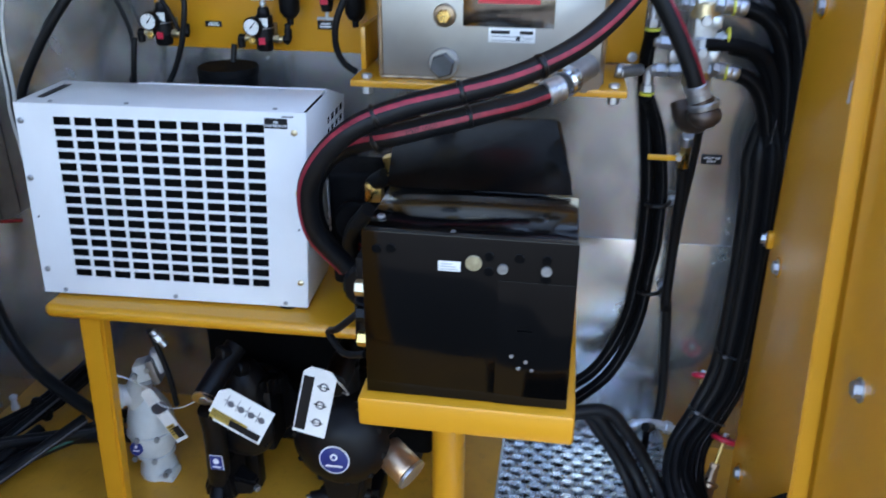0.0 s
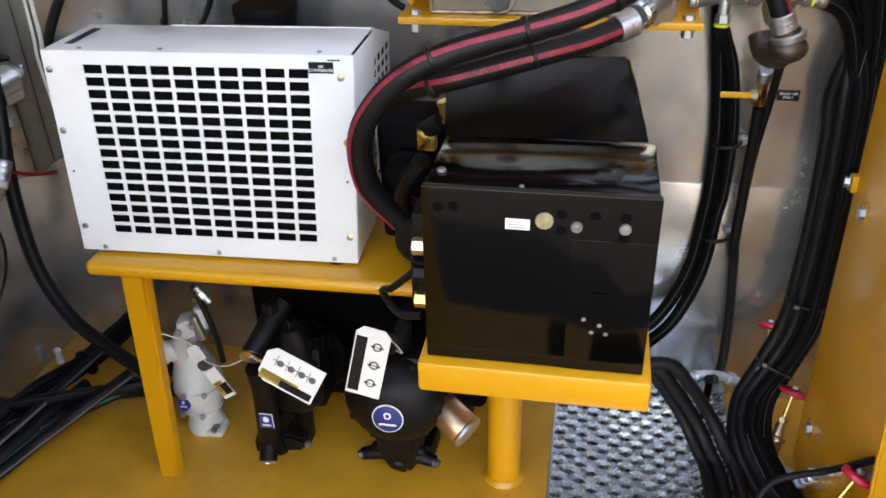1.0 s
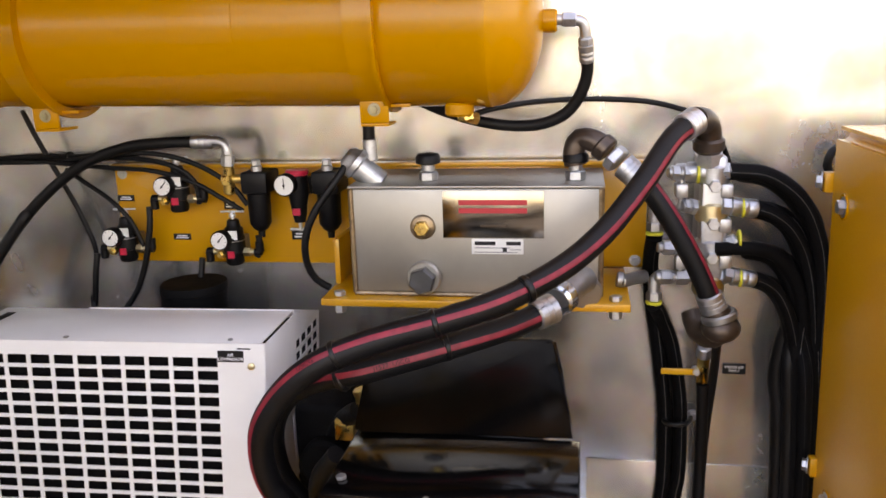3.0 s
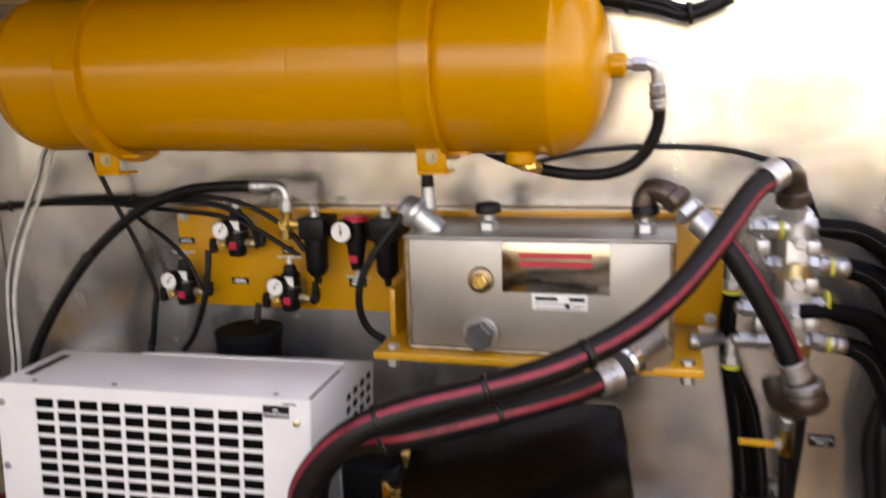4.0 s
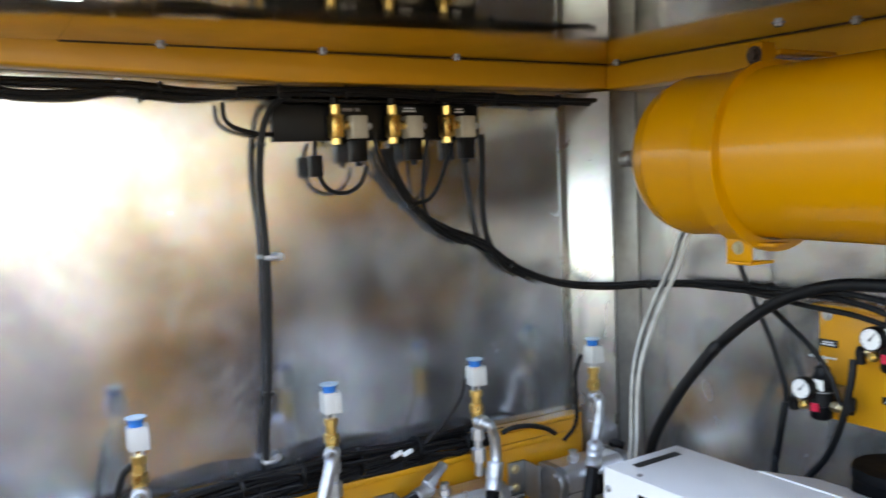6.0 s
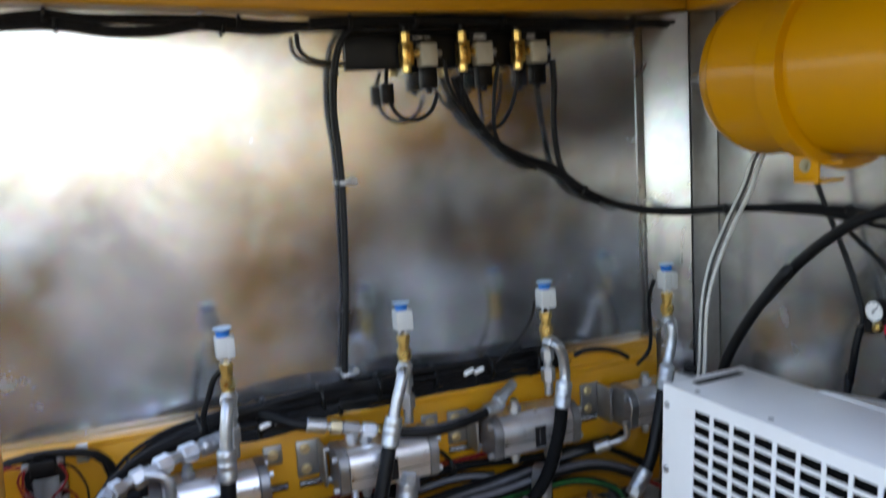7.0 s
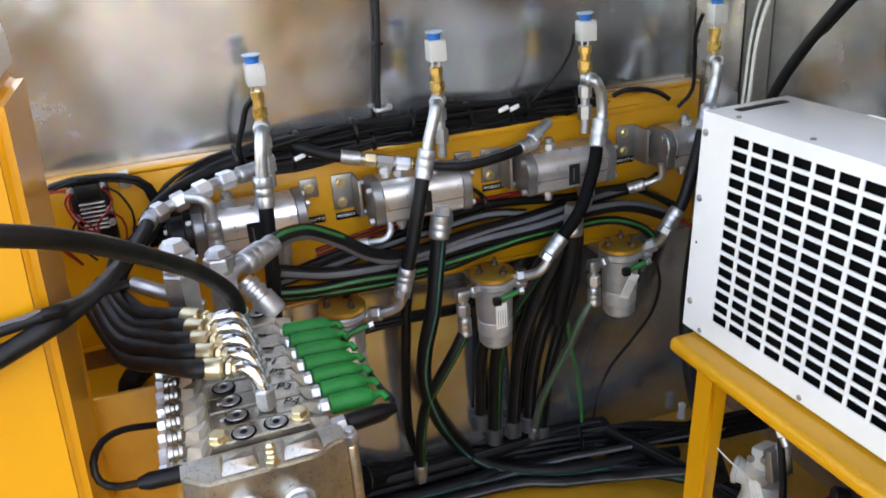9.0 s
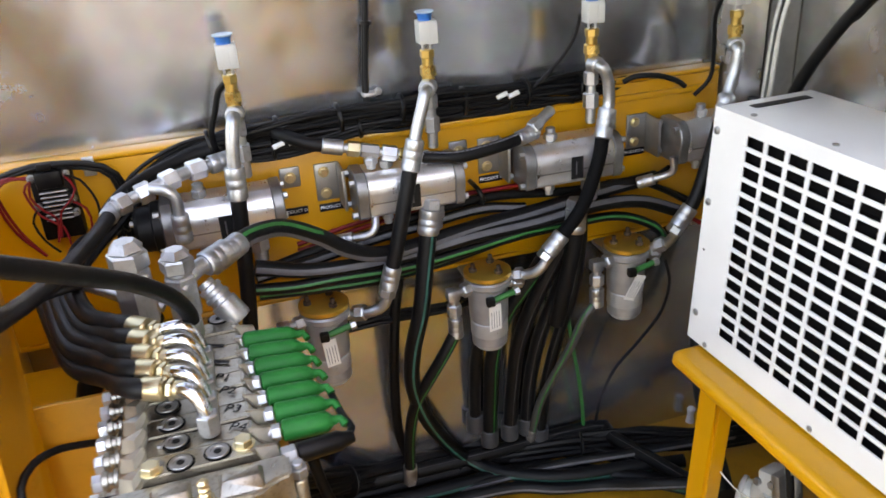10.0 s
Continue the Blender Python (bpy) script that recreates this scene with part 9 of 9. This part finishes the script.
# ---- gate valves by the post ----
def gate_valve(name, wheel, foot, r, label):
    w, f = V(*wheel), V(*foot)
    d = (w - f).normalized()
    th = thing(name, foot, label, "gate valve", "gate valves")
    n = (w - f).length
    part("body", add(add(hexa(f, f + d * n * 0.22, r * 0.56), rod(f + d * n * 0.22, f + d * n * 0.30, r * 0.70)), rod(f + d * n * 0.30, f + d * n * 0.54, r * 0.46, r * 0.30)), COPPER, th, "bronze valve body")
    part("packing_nut", hexa(f + d * n * 0.52, f + d * n * 0.60, r * 0.36), COPPER, th)
    part("stem", rod(f + d * n * 0.58, w, 0.0036, seg=10), BRASS, th)
    wheel_ob = part("handwheel", lathe(w - d * 0.006, w + d, [(0, r * 0.72), (0.0015, r * 0.93), (0.004, r), (0.009, r), (0.0115, r * 0.93), (0.013, r * 0.72), (0.011, r * 0.5), (0.011, r * 0.2)], 20), RED, th, "red enamelled handwheel")
    for k in range(5):
        u = d.orthogonal().normalized()
        u = Matrix.Rotation(2 * math.pi * k / 5, 3, d) @ u
        part("finger_hole", rod(w + d * 0.0068 + u * r * 0.55, w + d * 0.0078 + u * r * 0.55, r * 0.17, seg=10), PRINT, wheel_ob)
    part("hub", hexa(w + d * 0.007, w + d * 0.014, 0.006), ZINC, wheel_ob)
    return th


gate_valve("gate_valve", (0.550, 1.790, 0.148), (0.513, 1.730, 0.029), 0.029, "bronze gate valve with red handwheel")
gate_valve("gate_valve", (0.504, 1.890, 0.240), (0.488, 1.818, 0.138), 0.024, "gate valve with red handwheel behind the hoses")
g3 = gate_valve("gate_valve", (0.5447, 1.400, 0.304), (0.487, 1.365, 0.205), 0.0245, "bronze gate valve with red handwheel by the post")
part("pipe", tube([(0.489, 1.366, 0.208), (0.480, 1.361, 0.165), (0.476, 1.360, 0.080), (0.476, 1.360, 0.0)], 0.0115, 14), COPPER, g3)
vf = thing("pipe_run", (0.513, 1.728, 0.031), "zinc pipe nipples beside the gate valve", "pipe fitting")
RUN = [V(0.510, 1.732, 0.030), V(0.536, 1.692, 0.022), V(0.553, 1.655, 0.032), V(0.556, 1.588, 0.118), V(0.562, 1.538, 0.181)]
part("pipe", tube(RUN, 0.0095), PALE_ZINC, vf)
for k, f, h, rad in ((0, 0.45, 0.016, 0.0135), (1, 0.10, 0.018, 0.0145), (1, 0.75, 0.014, 0.0155), (2, 0.05, 0.020, 0.0165), (2, 0.45, 0.016, 0.0140), (2, 0.85, 0.014, 0.0150)):
    d = (RUN[k + 1] - RUN[k]).normalized()
    q = RUN[k].lerp(RUN[k + 1], f)
    part("nut", hexa(q, q + d * h, rad), PALE_ZINC, vf)
hose("cable", [(0.405, 1.360, 0.048), (0.414, 1.420, 0.115), (0.424, 1.450, 0.165), (0.442, 1.468, 0.198), (0.476, 1.478, 0.214), (0.529, 1.462, 0.254), (0.563, 1.405, 0.338)], 0.0062, "black cable looping past the gate valve", "cable")
ze = thing("pipe_elbow", (0.454, 1.887, 0.080), "bright zinc elbow pipe on the deck", "pipe fitting")
part("pipe", tube([(0.330, 1.845, 0.100), (0.350, 1.850, 0.112), (0.380, 1.856, 0.121), (0.410, 1.860, 0.120), (0.435, 1.866, 0.111), (0.456, 1.870, 0.101)], 0.0105, 14), PALE_ZINC, ze)
part("nut", hexa((0.432, 1.865, 0.112), (0.450, 1.869, 0.104), 0.015), PALE_ZINC, ze)
part("nut", hexa((0.333, 1.846, 0.103), (0.352, 1.851, 0.113), 0.0155), PALE_ZINC, ze)
part("collar", rod((0.360, 1.852, 0.116), (0.370, 1.854, 0.119), 0.0135), PALE_ZINC, ze)
part("foot", rod((0.395, 1.858, 0.0), (0.395, 1.858, 0.115), 0.008), DARK, ze)

# ---- deck grating ----
grate = thing("deck_grating", (0.257, 1.45, -0.03), "zinc-plated serrated steel deck grating", "grating")
part("frame_bar", box(0.0625, 0.0675, 0.95, 1.948, -0.045, -0.001, 0.001), ZINC, grate)
part("frame_bar", box(0.4465, 0.4515, 0.95, 1.948, -0.045, -0.001, 0.001), ZINC, grate)


def strand_mesh(flip):
    """One band of the grating: a toothed rim stands up along each lens-shaped hole."""
    bm = bmesh.new()
    rows = []
    m = 192
    for i in range(m + 1):
        x = 0.068 + 0.378 * i / m
        w = flip * math.sin(i / m * 2 * math.pi * 8)
        far, near = max(0.0, w + 0.45) / 1.45, max(0.0, 0.45 - w) / 1.45
        tooth = 0.0022 * (i % 2)
        a, b = -0.0115 + 0.0078 * near, 0.0115 - 0.0050 * far
        za, zb = -0.0045 + 0.0010 * near, -0.0052 + tooth * min(1.0, 2 * far)
        rows.append([bm.verts.new((x, y, z)) for y, z in ((a, -0.018), (a, za), (a * 0.5 + b * 0.5, -0.0045 + 0.0012 * (1 - abs(w))), (b, zb), (b, -0.018))])
    for p, q in zip(rows, rows[1:]):
        for i in range(5):
            bm.faces.new((p[i], p[(i + 1) % 5], q[(i + 1) % 5], q[i]))
    bmesh.ops.recalc_face_normals(bm, faces=bm.faces)
    me = bpy.data.meshes.new("strand")
    bm.to_mesh(me)
    bm.free()
    me.materials.append(GRATE)
    return me


GRATE = material("grating_zinc", (0.58, 0.62, 0.66), 0.26, 0.85, var=0.25, scale=90, rough_var=0.12, random_value=0.2)
strands = (strand_mesh(1), strand_mesh(-1))
for k in range(43):
    ob = new("strand", strands[k % 2])
    ob.parent = grate
    ob.location = V(0, 0.962 + 0.0232 * k, 0) - V(0.257, 1.45, -0.03)
